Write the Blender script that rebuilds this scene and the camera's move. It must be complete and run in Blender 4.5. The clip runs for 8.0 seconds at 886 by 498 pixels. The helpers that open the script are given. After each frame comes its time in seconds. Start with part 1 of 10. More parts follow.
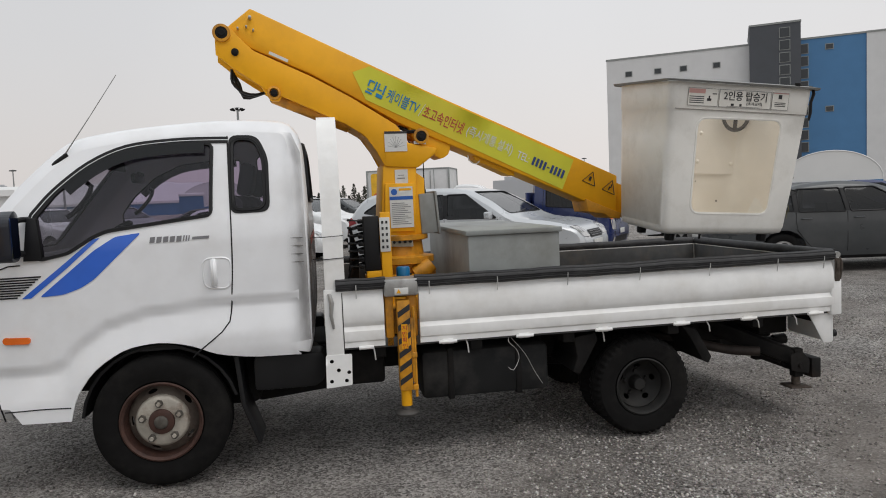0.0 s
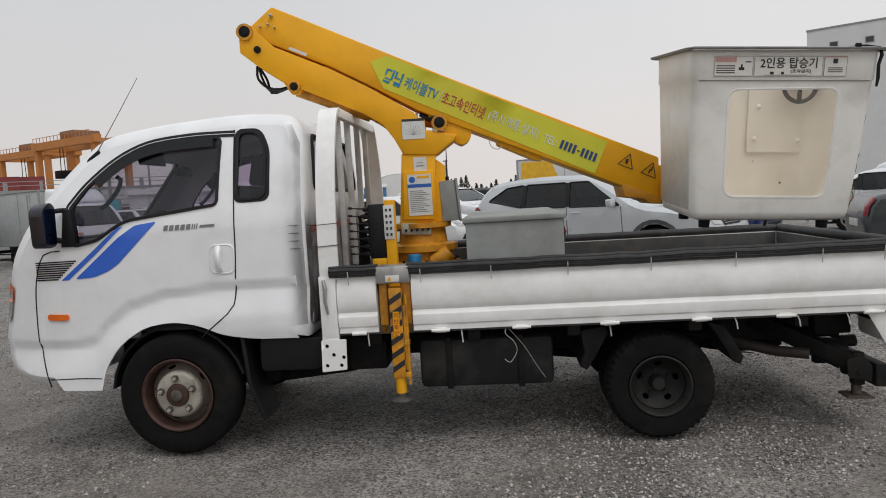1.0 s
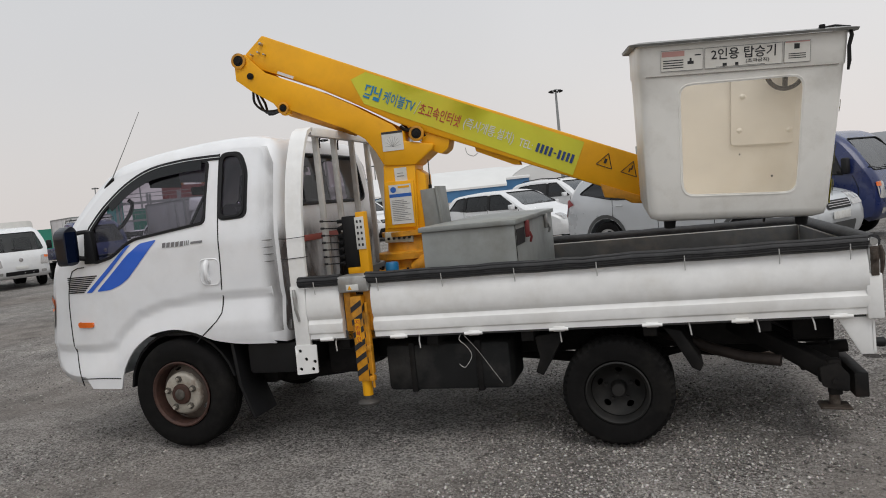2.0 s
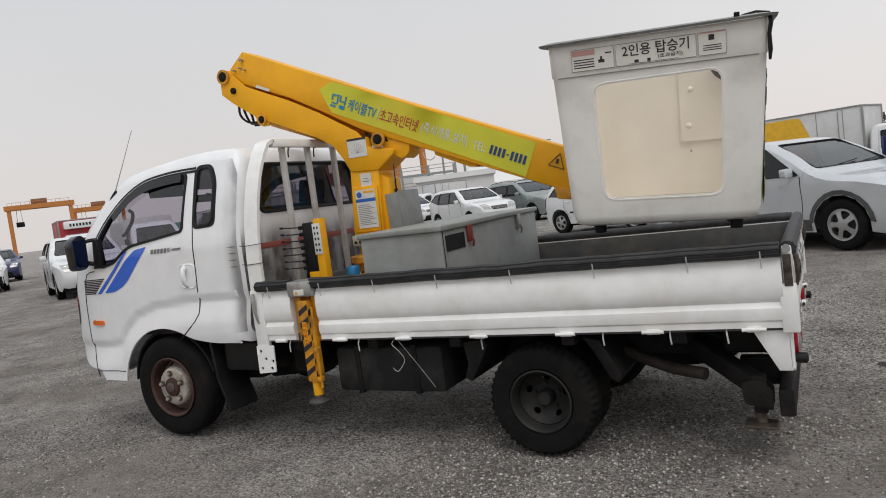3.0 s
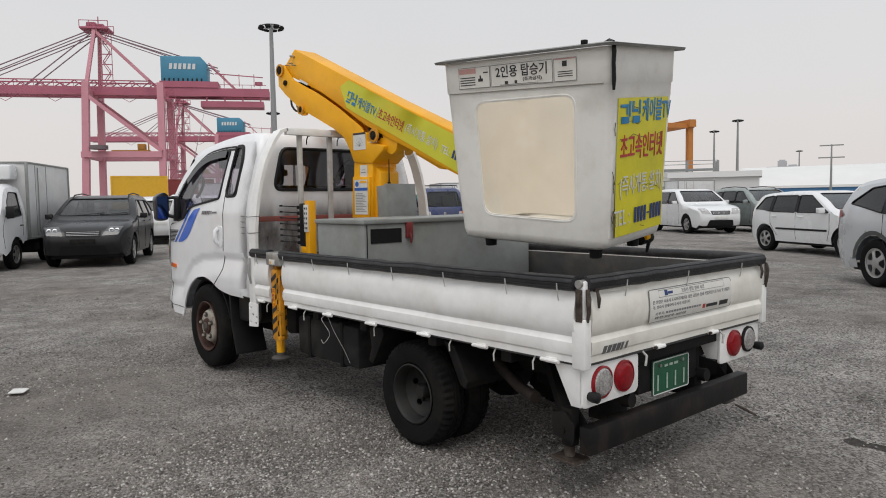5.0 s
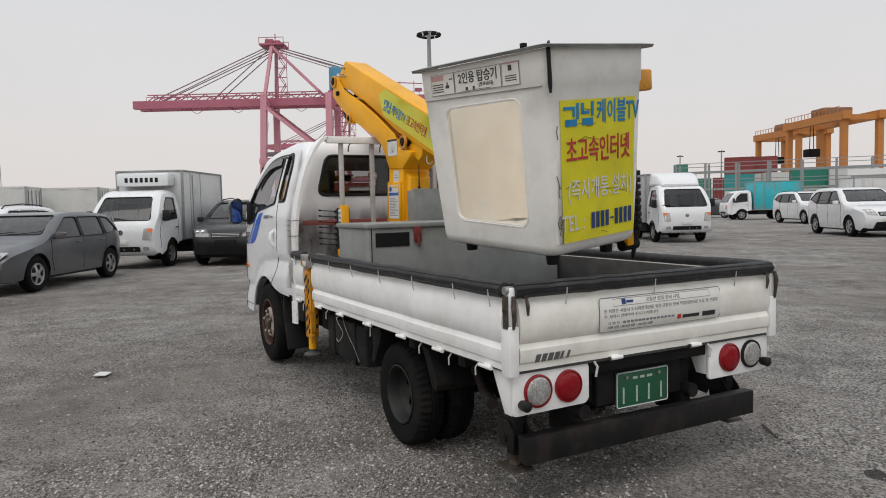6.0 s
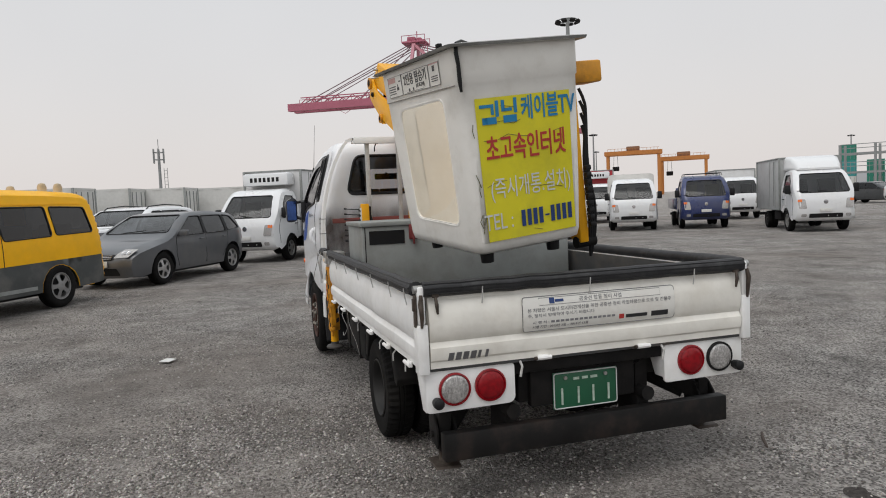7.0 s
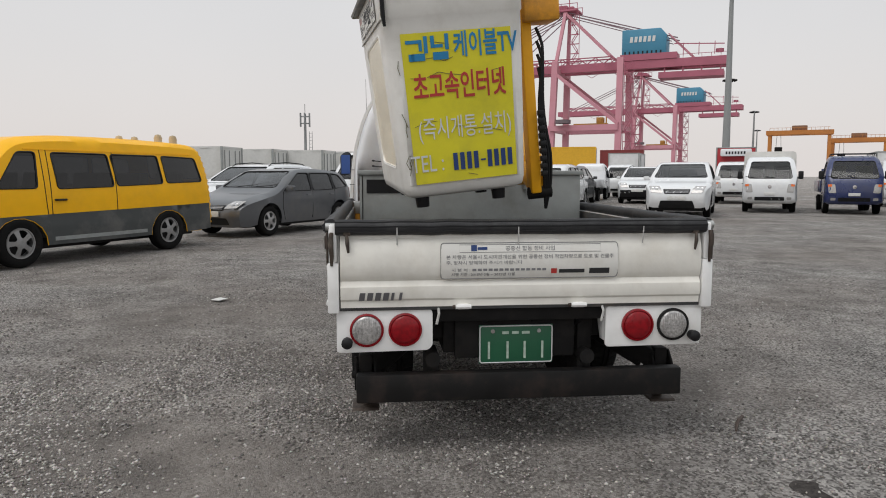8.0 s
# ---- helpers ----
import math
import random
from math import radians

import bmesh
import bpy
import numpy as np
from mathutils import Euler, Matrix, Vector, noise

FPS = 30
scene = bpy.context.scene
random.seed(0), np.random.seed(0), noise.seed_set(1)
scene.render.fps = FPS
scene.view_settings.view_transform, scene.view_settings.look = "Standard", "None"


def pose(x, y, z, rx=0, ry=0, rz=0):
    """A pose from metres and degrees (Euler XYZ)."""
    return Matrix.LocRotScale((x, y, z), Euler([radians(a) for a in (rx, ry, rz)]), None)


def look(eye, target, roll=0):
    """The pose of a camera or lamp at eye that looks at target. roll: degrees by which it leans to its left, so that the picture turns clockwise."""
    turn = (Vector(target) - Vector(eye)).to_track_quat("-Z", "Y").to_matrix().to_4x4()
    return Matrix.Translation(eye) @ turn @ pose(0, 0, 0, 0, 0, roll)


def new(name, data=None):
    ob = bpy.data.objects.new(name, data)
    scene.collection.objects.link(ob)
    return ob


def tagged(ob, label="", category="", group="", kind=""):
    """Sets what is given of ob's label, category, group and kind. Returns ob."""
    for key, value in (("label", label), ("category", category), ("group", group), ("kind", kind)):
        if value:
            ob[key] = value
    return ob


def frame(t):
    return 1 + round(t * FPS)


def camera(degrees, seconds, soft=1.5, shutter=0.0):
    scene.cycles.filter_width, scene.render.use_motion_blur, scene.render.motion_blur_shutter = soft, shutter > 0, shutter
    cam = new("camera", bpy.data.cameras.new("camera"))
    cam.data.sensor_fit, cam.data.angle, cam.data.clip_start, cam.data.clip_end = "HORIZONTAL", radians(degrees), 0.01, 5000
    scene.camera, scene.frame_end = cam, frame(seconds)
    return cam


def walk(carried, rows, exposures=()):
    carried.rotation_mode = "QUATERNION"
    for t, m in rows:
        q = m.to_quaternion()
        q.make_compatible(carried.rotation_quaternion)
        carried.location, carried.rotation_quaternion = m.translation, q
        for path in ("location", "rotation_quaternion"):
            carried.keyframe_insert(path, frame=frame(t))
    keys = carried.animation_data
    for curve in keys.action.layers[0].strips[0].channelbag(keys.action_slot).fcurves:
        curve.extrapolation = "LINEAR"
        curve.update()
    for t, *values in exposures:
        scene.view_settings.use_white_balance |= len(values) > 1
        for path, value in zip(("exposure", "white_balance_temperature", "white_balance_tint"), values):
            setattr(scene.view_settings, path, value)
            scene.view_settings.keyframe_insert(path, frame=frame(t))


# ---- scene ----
cam = camera(63.9, 8.0, soft=1.0)
PATH = [
    (0, (0.973, -3.846, 1.467), (1.297, -1.878, 1.324), -2.5),
    (0.5, (1.472, -3.861, 1.475), (1.433, -1.867, 1.331), -3.7),
    (1, (1.983, -3.83, 1.401), (1.809, -1.843, 1.254), -3.4),
    (1.5, (2.513, -3.751, 1.422), (2.13, -1.794, 1.267), -3.6),
    (2, (3.065, -3.755, 1.426), (2.484, -1.846, 1.286), -5.9),
    (2.2, (3.266, -3.72, 1.391), (2.662, -1.818, 1.265), -6.0),
    (3.3, (4.455, -3.276, 1.436), (3.382, -1.594, 1.29), -5.6),
    (3.5, (4.596, -3.259, 1.403), (3.467, -1.613, 1.282), -3.3),
    (4, (5.05, -2.991, 1.413), (3.809, -1.426, 1.302), -3.9),
    (4.5, (5.528, -2.741, 1.382), (4.162, -1.287, 1.241), -4.0),
    (5, (5.888, -2.397, 1.382), (4.388, -1.081, 1.247), -0.9),
    (5.2, (6.017, -2.23, 1.318), (4.447, -0.994, 1.217), -2.3),
    (6.3, (6.633, -1.401, 1.4), (4.847, -0.514, 1.255), -1.5),
    (6.5, (6.713, -1.222, 1.391), (4.905, -0.379, 1.249), -2.8),
    (7, (6.936, -0.755, 1.393), (5.028, -0.173, 1.259), -2.5),
    (7.5, (7.031, -0.272, 1.32), (5.078, 0.133, 1.174), -2.9),
    (8, (7.059, 0.191, 1.235), (5.079, 0.386, 1.032), 0.0),
]
walk(cam, [(t, look(eye, target, roll)) for t, eye, target, roll in PATH], [(0, -0.12), (1.5, -0.13), (2.2, -0.1), (3.5, -0.03), (5.0, 0.0), (8.0, 0.0)])

# ---- world, sun, exposure ----
world = bpy.data.worlds.new("overcast_sky")
scene.world = world
world.use_nodes = True
wn, wl = world.node_tree.nodes, world.node_tree.links
wn.clear()
w_out, w_bg = wn.new("ShaderNodeOutputWorld"), wn.new("ShaderNodeBackground")
sky = wn.new("ShaderNodeTexSky")
sky.sky_type, sky.sun_disc = "NISHITA", False
sky.sun_elevation, sky.sun_rotation = radians(58), radians(140)
sky.air_density, sky.dust_density, sky.ozone_density = 1.0, 6.0, 1.0
w_co, w_sep, w_ramp = wn.new("ShaderNodeTexCoord"), wn.new("ShaderNodeSeparateXYZ"), wn.new("ShaderNodeValToRGB")
wl.new(w_co.outputs["Generated"], w_sep.inputs[0])
w_ramp.color_ramp.elements[0].position, w_ramp.color_ramp.elements[0].color = 0.0, (7.0, 6.55, 6.35, 1)
w_ramp.color_ramp.elements[1].position, w_ramp.color_ramp.elements[1].color = 0.55, (6.15, 6.45, 6.65, 1)
w_top = w_ramp.color_ramp.elements.new(1.0)
w_top.color = (9.6, 9.9, 10.1, 1)
w_mid = w_ramp.color_ramp.elements.new(0.18)
w_mid.color = (6.65, 6.5, 6.45, 1)
wl.new(w_sep.outputs["Z"], w_ramp.inputs[0])
w_noise = wn.new("ShaderNodeTexNoise")
w_noise.inputs["Scale"].default_value, w_noise.inputs["Detail"].default_value = 2.2, 3
w_cloud = wn.new("ShaderNodeMapRange")
w_cloud.inputs["To Min"].default_value, w_cloud.inputs["To Max"].default_value = 0.93, 1.07
wl.new(w_co.outputs["Generated"], w_noise.inputs["Vector"])
wl.new(w_noise.outputs[0], w_cloud.inputs["Value"])
w_mul = wn.new("ShaderNodeVectorMath")
w_mul.operation = "SCALE"
wl.new(w_ramp.outputs[0], w_mul.inputs[0])
wl.new(w_cloud.outputs[0], w_mul.inputs["Scale"])
w_mix = wn.new("ShaderNodeMixRGB")
w_mix.inputs[0].default_value = 0.86
wl.new(sky.outputs[0], w_mix.inputs[1])
wl.new(w_mul.outputs[0], w_mix.inputs[2])
# the overcast is thinner and brighter towards one side
w_dot, w_side, w_lift = wn.new("ShaderNodeVectorMath"), wn.new("ShaderNodeMapRange"), wn.new("ShaderNodeVectorMath")
w_dot.operation, w_lift.operation = "DOT_PRODUCT", "SCALE"
w_dot.inputs[1].default_value = (math.cos(radians(58)), math.sin(radians(58)), 0)
w_side.interpolation_type = "SMOOTHSTEP"
w_side.inputs["From Min"].default_value, w_side.inputs["From Max"].default_value = 0.55, 0.95
w_side.inputs["To Min"].default_value, w_side.inputs["To Max"].default_value = 1.0, 1.14
wl.new(w_co.outputs["Generated"], w_dot.inputs[0])
wl.new(w_dot.outputs["Value"], w_side.inputs["Value"])
wl.new(w_mix.outputs[0], w_lift.inputs[0])
wl.new(w_side.outputs[0], w_lift.inputs["Scale"])
wl.new(w_lift.outputs[0], w_bg.inputs["Color"])
w_bg.inputs["Strength"].default_value = 0.12
wl.new(w_bg.outputs[0], w_out.inputs["Surface"])
sun_data = bpy.data.lights.new("sun", "SUN")
sun_data.energy, sun_data.angle, sun_data.color = 0.95, radians(40), (1.0, 0.98, 0.96)
sun = new("sun", sun_data)
sun.matrix_world = look((11, -13, 27), (0, 0, 0))

# ---- materials ----
MATS = {}


def mat(name, color, rough=0.5, metal=0.0, var=0.12, scale=6.0, dirt=None, amount=0.35, dscale=2.0, bump=0.0, bscale=80.0,
        spread=0.0, coat=0.0, spec=0.5, emit=0.0):
    """A surface with grain, a coarser stain layer and fine relief, all in object metres."""
    if name in MATS:
        return MATS[name]
    m = bpy.data.materials.new(name)
    m.use_nodes = True
    n, l = m.node_tree.nodes, m.node_tree.links
    p = n["Principled BSDF"]
    co = n.new("ShaderNodeTexCoord")
    fine, big = n.new("ShaderNodeTexNoise"), n.new("ShaderNodeTexNoise")
    fine.inputs["Scale"].default_value, fine.inputs["Detail"].default_value = scale, 6
    big.inputs["Scale"].default_value, big.inputs["Detail"].default_value = dscale, 5
    big.inputs["Roughness"].default_value = 0.65
    l.new(co.outputs["Object"], fine.inputs["Vector"])
    l.new(co.outputs["Object"], big.inputs["Vector"])
    ramp = n.new("ShaderNodeMapRange")
    ramp.inputs["From Min"].default_value, ramp.inputs["From Max"].default_value = 0.3, 0.7
    ramp.inputs["To Min"].default_value, ramp.inputs["To Max"].default_value = 1 - var, 1 + var
    l.new(fine.outputs[0], ramp.inputs["Value"])
    base = n.new("ShaderNodeVectorMath")
    base.operation = "SCALE"
    base.inputs[0].default_value = color
    l.new(ramp.outputs[0], base.inputs["Scale"])
    last = base.outputs[0]
    if spread:
        info, vary, mul = n.new("ShaderNodeObjectInfo"), n.new("ShaderNodeMapRange"), n.new("ShaderNodeVectorMath")
        vary.inputs["To Min"].default_value, vary.inputs["To Max"].default_value = 1 - spread, 1 + spread
        mul.operation = "SCALE"
        l.new(info.outputs["Random"], vary.inputs["Value"])
        l.new(last, mul.inputs[0])
        l.new(vary.outputs[0], mul.inputs["Scale"])
        last = mul.outputs[0]
    if dirt:
        edge, mix = n.new("ShaderNodeMapRange"), n.new("ShaderNodeMixRGB")
        edge.inputs["From Min"].default_value, edge.inputs["From Max"].default_value = 0.48, 0.72
        edge.inputs["To Max"].default_value = amount
        l.new(big.outputs[0], edge.inputs["Value"])
        l.new(edge.outputs[0], mix.inputs[0])
        l.new(last, mix.inputs[1])
        mix.inputs[2].default_value = (*dirt, 1)
        last = mix.outputs[0]
    l.new(last, p.inputs["Base Color"])
    rr = n.new("ShaderNodeMapRange")
    rr.inputs["To Min"].default_value, rr.inputs["To Max"].default_value = max(0.02, rough - 0.12), min(1, rough + 0.12)
    l.new(big.outputs[0], rr.inputs["Value"])
    l.new(rr.outputs[0], p.inputs["Roughness"])
    p.inputs["Metallic"].default_value = metal
    p.inputs["Coat Weight"].default_value = coat
    p.inputs["Specular IOR Level"].default_value = spec
    if emit:
        p.inputs["Emission Color"].default_value, p.inputs["Emission Strength"].default_value = (*color, 1), emit
    if bump:
        b, bn = n.new("ShaderNodeBump"), n.new("ShaderNodeTexNoise")
        bn.inputs["Scale"].default_value, bn.inputs["Detail"].default_value = bscale, 4
        b.inputs["Strength"].default_value, b.inputs["Distance"].default_value = bump, 0.01
        l.new(co.outputs["Object"], bn.inputs["Vector"])
        l.new(bn.outputs[0], b.inputs["Height"])
        l.new(b.outputs[0], p.inputs["Normal"])
    MATS[name] = m
    return m


def glass(name, tint, gloss=0.04):
    """A thin pane: tinted see-through, with gloss that grows at grazing angles."""
    if name in MATS:
        return MATS[name]
    m = bpy.data.materials.new(name)
    m.use_nodes = True
    n, l = m.node_tree.nodes, m.node_tree.links
    n.clear()
    out, mix = n.new("ShaderNodeOutputMaterial"), n.new("ShaderNodeMixShader")
    tr, gl, fr = n.new("ShaderNodeBsdfTransparent"), n.new("ShaderNodeBsdfGlossy"), n.new("ShaderNodeLayerWeight")
    pw, sc = n.new("ShaderNodeMath"), n.new("ShaderNodeMapRange")
    pw.operation, pw.inputs[1].default_value = "POWER", 3.0
    sc.inputs["To Min"].default_value, sc.inputs["To Max"].default_value = 0.045, 0.8
    tr.inputs[0].default_value = (*tint, 1)
    gl.inputs["Roughness"].default_value = gloss
    fr.inputs[0].default_value = 0.5
    l.new(fr.outputs["Facing"], pw.inputs[0])
    l.new(pw.outputs[0], sc.inputs["Value"])
    l.new(sc.outputs[0], mix.inputs[0])
    l.new(tr.outputs[0], mix.inputs[1])
    l.new(gl.outputs[0], mix.inputs[2])
    l.new(mix.outputs[0], out.inputs[0])
    MATS[name] = m
    return m


WHITE = mat("white_paint", (0.84, 0.85, 0.87), 0.32, var=0.03, dirt=(0.45, 0.42, 0.37), amount=0.22, dscale=1.7, coat=0.3)
WHITE_OLD = mat("aged_white_paint", (0.84, 0.84, 0.83), 0.4, var=0.04, scale=14, dirt=(0.44, 0.39, 0.31), amount=0.3, dscale=2.4, bump=0.12, bscale=9)
TAIL_PAINT = mat("yellowed_white_paint", (0.79, 0.77, 0.71), 0.36, var=0.06, scale=9, dirt=(0.5, 0.45, 0.37), amount=0.42, dscale=3.2, bump=0.5, bscale=6)
GRIMY = mat("grimy_white_paint", (0.5, 0.49, 0.47), 0.55, var=0.12, scale=5, dirt=(0.16, 0.13, 0.12), amount=0.85, dscale=2.6)
YELLOW = mat("crane_yellow_paint", (0.84, 0.4, 0.008), 0.45, spec=0.3, var=0.08, scale=7, dirt=(0.26, 0.12, 0.02), amount=0.3, dscale=3.5, bump=0.05, coat=0.0)
YELLOW_WORN = mat("worn_yellow_paint", (0.62, 0.27, 0.012), 0.5, var=0.16, scale=16, dirt=(0.09, 0.05, 0.02), amount=0.75, dscale=7, bump=0.1)
ORANGE = mat("marker_orange", (0.8, 0.16, 0.02), 0.25, coat=0.4)
BLACK = mat("black_plastic", (0.009, 0.009, 0.01), 0.5, spec=0.3, var=0.2, bump=0.04, bscale=200)
DARK = mat("dark_steel", (0.01, 0.0095, 0.0095), 0.7, spec=0.2, var=0.3, scale=12, dirt=(0.026, 0.022, 0.019), amount=0.5, dscale=6, bump=0.15)
RUBBER = mat("tyre_rubber", (0.0075, 0.0072, 0.0072), 0.85, spec=0.15, var=0.2, scale=20, dirt=(0.028, 0.026, 0.023), amount=0.4, dscale=5, bump=0.1, bscale=120)
FOAM = mat("foam_sleeve", (0.016, 0.016, 0.018), 0.6, var=0.25, scale=18, dirt=(0.08, 0.08, 0.08), amount=0.4, dscale=9, bump=0.25, bscale=60)
TANK = mat("tank_plastic", (0.014, 0.0145, 0.015), 0.7, spec=0.2, var=0.2, dirt=(0.06, 0.057, 0.053), amount=0.65, dscale=3)
GALV = mat("grey_painted_steel", (0.26, 0.275, 0.268), 0.5, var=0.08, scale=10, dirt=(0.13, 0.12, 0.1), amount=0.5, dscale=3, bump=0.05)
STEEL = mat("bare_steel", (0.42, 0.42, 0.41), 0.4, 0.7, var=0.15, scale=20, dirt=(0.2, 0.14, 0.1), amount=0.4, dscale=8)
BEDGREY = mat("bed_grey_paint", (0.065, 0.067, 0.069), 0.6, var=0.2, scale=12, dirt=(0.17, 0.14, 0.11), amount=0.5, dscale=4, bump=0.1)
RIM_FRONT = mat("rusty_wheel_paint", (0.4, 0.37, 0.32), 0.55, 0.1, var=0.25, scale=18, dirt=(0.09, 0.05, 0.032), amount=0.95, dscale=9, bump=0.2)
RIM_DISH = mat("rusty_wheel_dish", (0.15, 0.125, 0.105), 0.6, 0.1, var=0.3, scale=14, dirt=(0.04, 0.016, 0.012), amount=0.95, dscale=7, bump=0.2)
RIM_NUT = mat("greasy_grey_steel", (0.1, 0.092, 0.08), 0.55, 0.3, var=0.25, scale=40, dirt=(0.04, 0.03, 0.024), amount=0.5, dscale=30)
RUST = mat("rusty_rim", (0.055, 0.024, 0.017), 0.7, 0.1, var=0.35, scale=22, dirt=(0.03, 0.018, 0.015), amount=0.8, dscale=10, bump=0.3)
RIM_DARK = mat("dirty_dark_rim", (0.009, 0.0085, 0.008), 0.65, 0.05, var=0.25, dirt=(0.03, 0.027, 0.024), amount=0.6, dscale=8)
TUB = mat("fibreglass_white", (0.86, 0.845, 0.8), 0.42, var=0.035, scale=6, dirt=(0.5, 0.46, 0.39), amount=0.27, dscale=7.5, bump=0.2, bscale=7)
TUB_PANEL = mat("yellowed_fibreglass", (0.87, 0.825, 0.75), 0.5, var=0.05, scale=4, dirt=(0.8, 0.73, 0.62), amount=0.6, dscale=2.8, bump=0.12, bscale=9)
GREYLIP = mat("grey_rim_trim", (0.2, 0.2, 0.19), 0.5, var=0.2, dirt=(0.4, 0.4, 0.38), amount=0.5, dscale=8)
LIME = mat("lime_film", (0.68, 0.61, 0.02), 0.35, var=0.06, scale=6, dirt=(0.34, 0.31, 0.04), amount=0.3, dscale=7)
LIME_BRIGHT = mat("lime_boom_film", (0.6, 0.58, 0.03), 0.35, var=0.05, scale=6, dirt=(0.66, 0.42, 0.02), amount=0.4, dscale=2)
INK_BLUE = mat("blue_ink", (0.012, 0.2, 0.42), 0.4)
INK_NAVY = mat("navy_ink", (0.015, 0.045, 0.17), 0.4)
INK_RED = mat("red_ink", (0.42, 0.035, 0.03), 0.4)
INK_WHITE = mat("white_ink", (0.62, 0.63, 0.62), 0.4)
INK_BLACK = mat("black_ink", (0.02, 0.02, 0.022), 0.45)
INK_GREY = mat("grey_ink", (0.2, 0.2, 0.2), 0.5)
LABEL = mat("label_white", (0.66, 0.66, 0.64), 0.4, var=0.04, dirt=(0.4, 0.37, 0.3), amount=0.4, dscale=12)
LABEL_PINK = mat("label_faded_red", (0.55, 0.3, 0.27), 0.45)
STRIPE_BLUE = mat("stripe_blue", (0.025, 0.13, 0.62), 0.3, coat=0.4, var=0.06)
MIRROR_BLUE = mat("mirror_black_plastic", (0.01, 0.012, 0.02), 0.3, coat=0.3)
PLATE_INK = mat("faded_plate_ink", (0.4, 0.5, 0.42), 0.5, var=0.2, scale=60)
PLATE = mat("plate_green", (0.012, 0.095, 0.045), 0.4, var=0.08)
RED_LENS = mat("red_lens", (0.24, 0.003, 0.008), 0.3, spec=0.3, var=0.25, scale=60, coat=0.12)
CLEAR_LENS = mat("clear_lens", (0.42, 0.41, 0.4), 0.15, 0.25, var=0.35, scale=90, coat=0.8)
CHROME = mat("chrome", (0.62, 0.62, 0.63), 0.16, 1.0, var=0.05)
ALLOY = mat("alloy_wheel", (0.5, 0.5, 0.5), 0.35, 0.85, var=0.1, dirt=(0.2, 0.18, 0.16), amount=0.4)
HOSE_BLUE = mat("blue_cap", (0.01, 0.16, 0.36), 0.4)
ROPE = mat("nylon_tie", (0.45, 0.445, 0.43), 0.7, var=0.2, scale=40)
LATCH_RUST = mat("rusty_latch_steel", (0.06, 0.045, 0.036), 0.6, 0.4, var=0.35, scale=30, dirt=(0.2, 0.18, 0.15), amount=0.45, dscale=25, bump=0.2)
SEAT = mat("seat_fabric", (0.06, 0.06, 0.065), 0.85, var=0.2, scale=40)
INTERIOR = mat("cabin_plastic", (0.05, 0.052, 0.056), 0.7, var=0.15)
HEADLINER = mat("headliner", (0.3, 0.28, 0.28), 0.9)
PINK = mat("pink_cloth", (0.55, 0.3, 0.36), 0.85)
PANE = glass("window_glass", (0.55, 0.57, 0.59))
PANE_DARK = glass("tinted_glass", (0.13, 0.133, 0.14))
PANE_SMOKE = glass("smoked_glass", (0.36, 0.34, 0.35))
MIRROR = mat("blue_mirror_glass", (0.06, 0.11, 0.3), 0.02, 1.0, var=0.0)


# ---- mesh helpers ----
def mesh_of(bm, name, material, smooth=True, angle=40):
    bmesh.ops.recalc_face_normals(bm, faces=bm.faces)
    me = bpy.data.meshes.new(name)
    if smooth:
        lim = radians(angle)
        for f in bm.faces:
            f.smooth = True
        for e in bm.edges:
            if len(e.link_faces) != 2 or e.calc_face_angle(0) > lim:
                e.smooth = False
    bm.to_mesh(me)
    bm.free()
    me.materials.append(material)
    return me


def part(name, bm, material, parent, label="", smooth=True, angle=40):
    ob = new(name, mesh_of(bm, name, material, smooth, angle))
    ob.parent = parent
    if label:
        tagged(ob, label=label)
    return ob


def alike(name, me, parent, m):
    """Another piece on the same mesh."""
    ob = new(name, me)
    ob.parent = parent
    ob.matrix_basis = m
    return ob


def thing(name, label, category, group="", kind="", m=None):
    ob = new(name)
    ob.empty_display_size = 0.3
    if m is not None:
        ob.matrix_basis = m
    return tagged(ob, label, category, group, kind)


def solo(name, bm, material, label, category, group="", kind="", smooth=True):
    """A thing that is one mesh."""
    return tagged(new(name, mesh_of(bm, name, material, smooth)), label, category, group, kind)


def box(bm, x0, x1, y0, y1, z0, z1, bev=0.0, m=None, seg=2):
    sub = bmesh.new()
    bmesh.ops.create_cube(sub, size=1)
    bmesh.ops.scale(sub, vec=(abs(x1 - x0), abs(y1 - y0), abs(z1 - z0)), verts=sub.verts)
    bmesh.ops.translate(sub, vec=((x0 + x1) / 2, (y0 + y1) / 2, (z0 + z1) / 2), verts=sub.verts)
    if bev:
        bmesh.ops.bevel(sub, geom=sub.edges[:], offset=bev, segments=seg, affect="EDGES", profile=0.5)
    return merge(bm, sub, m)


def merge(bm, sub, m=None):
    if m is not None:
        bmesh.ops.transform(sub, matrix=m, verts=sub.verts)
    vs = [bm.verts.new(v.co) for v in sub.verts]
    sub.verts.index_update()
    for f in sub.faces:
        try:
            bm.faces.new([vs[v.index] for v in f.verts])
        except ValueError:
            pass
    sub.free()
    return vs


def ring_mesh(bm, rings, close=True, caps=True):
    """Skin between rings of points, all of one length."""
    vr = [[bm.verts.new(p) for p in r] for r in rings]
    n = len(vr[0])
    for a, b in zip(vr, vr[1:]):
        for i in range(n if close else n - 1):
            j = (i + 1) % n
            bm.faces.new((a[i], a[j], b[j], b[i]))
    if caps and close:
        bm.faces.new(vr[0][::-1])
        bm.faces.new(vr[-1])
    return vr


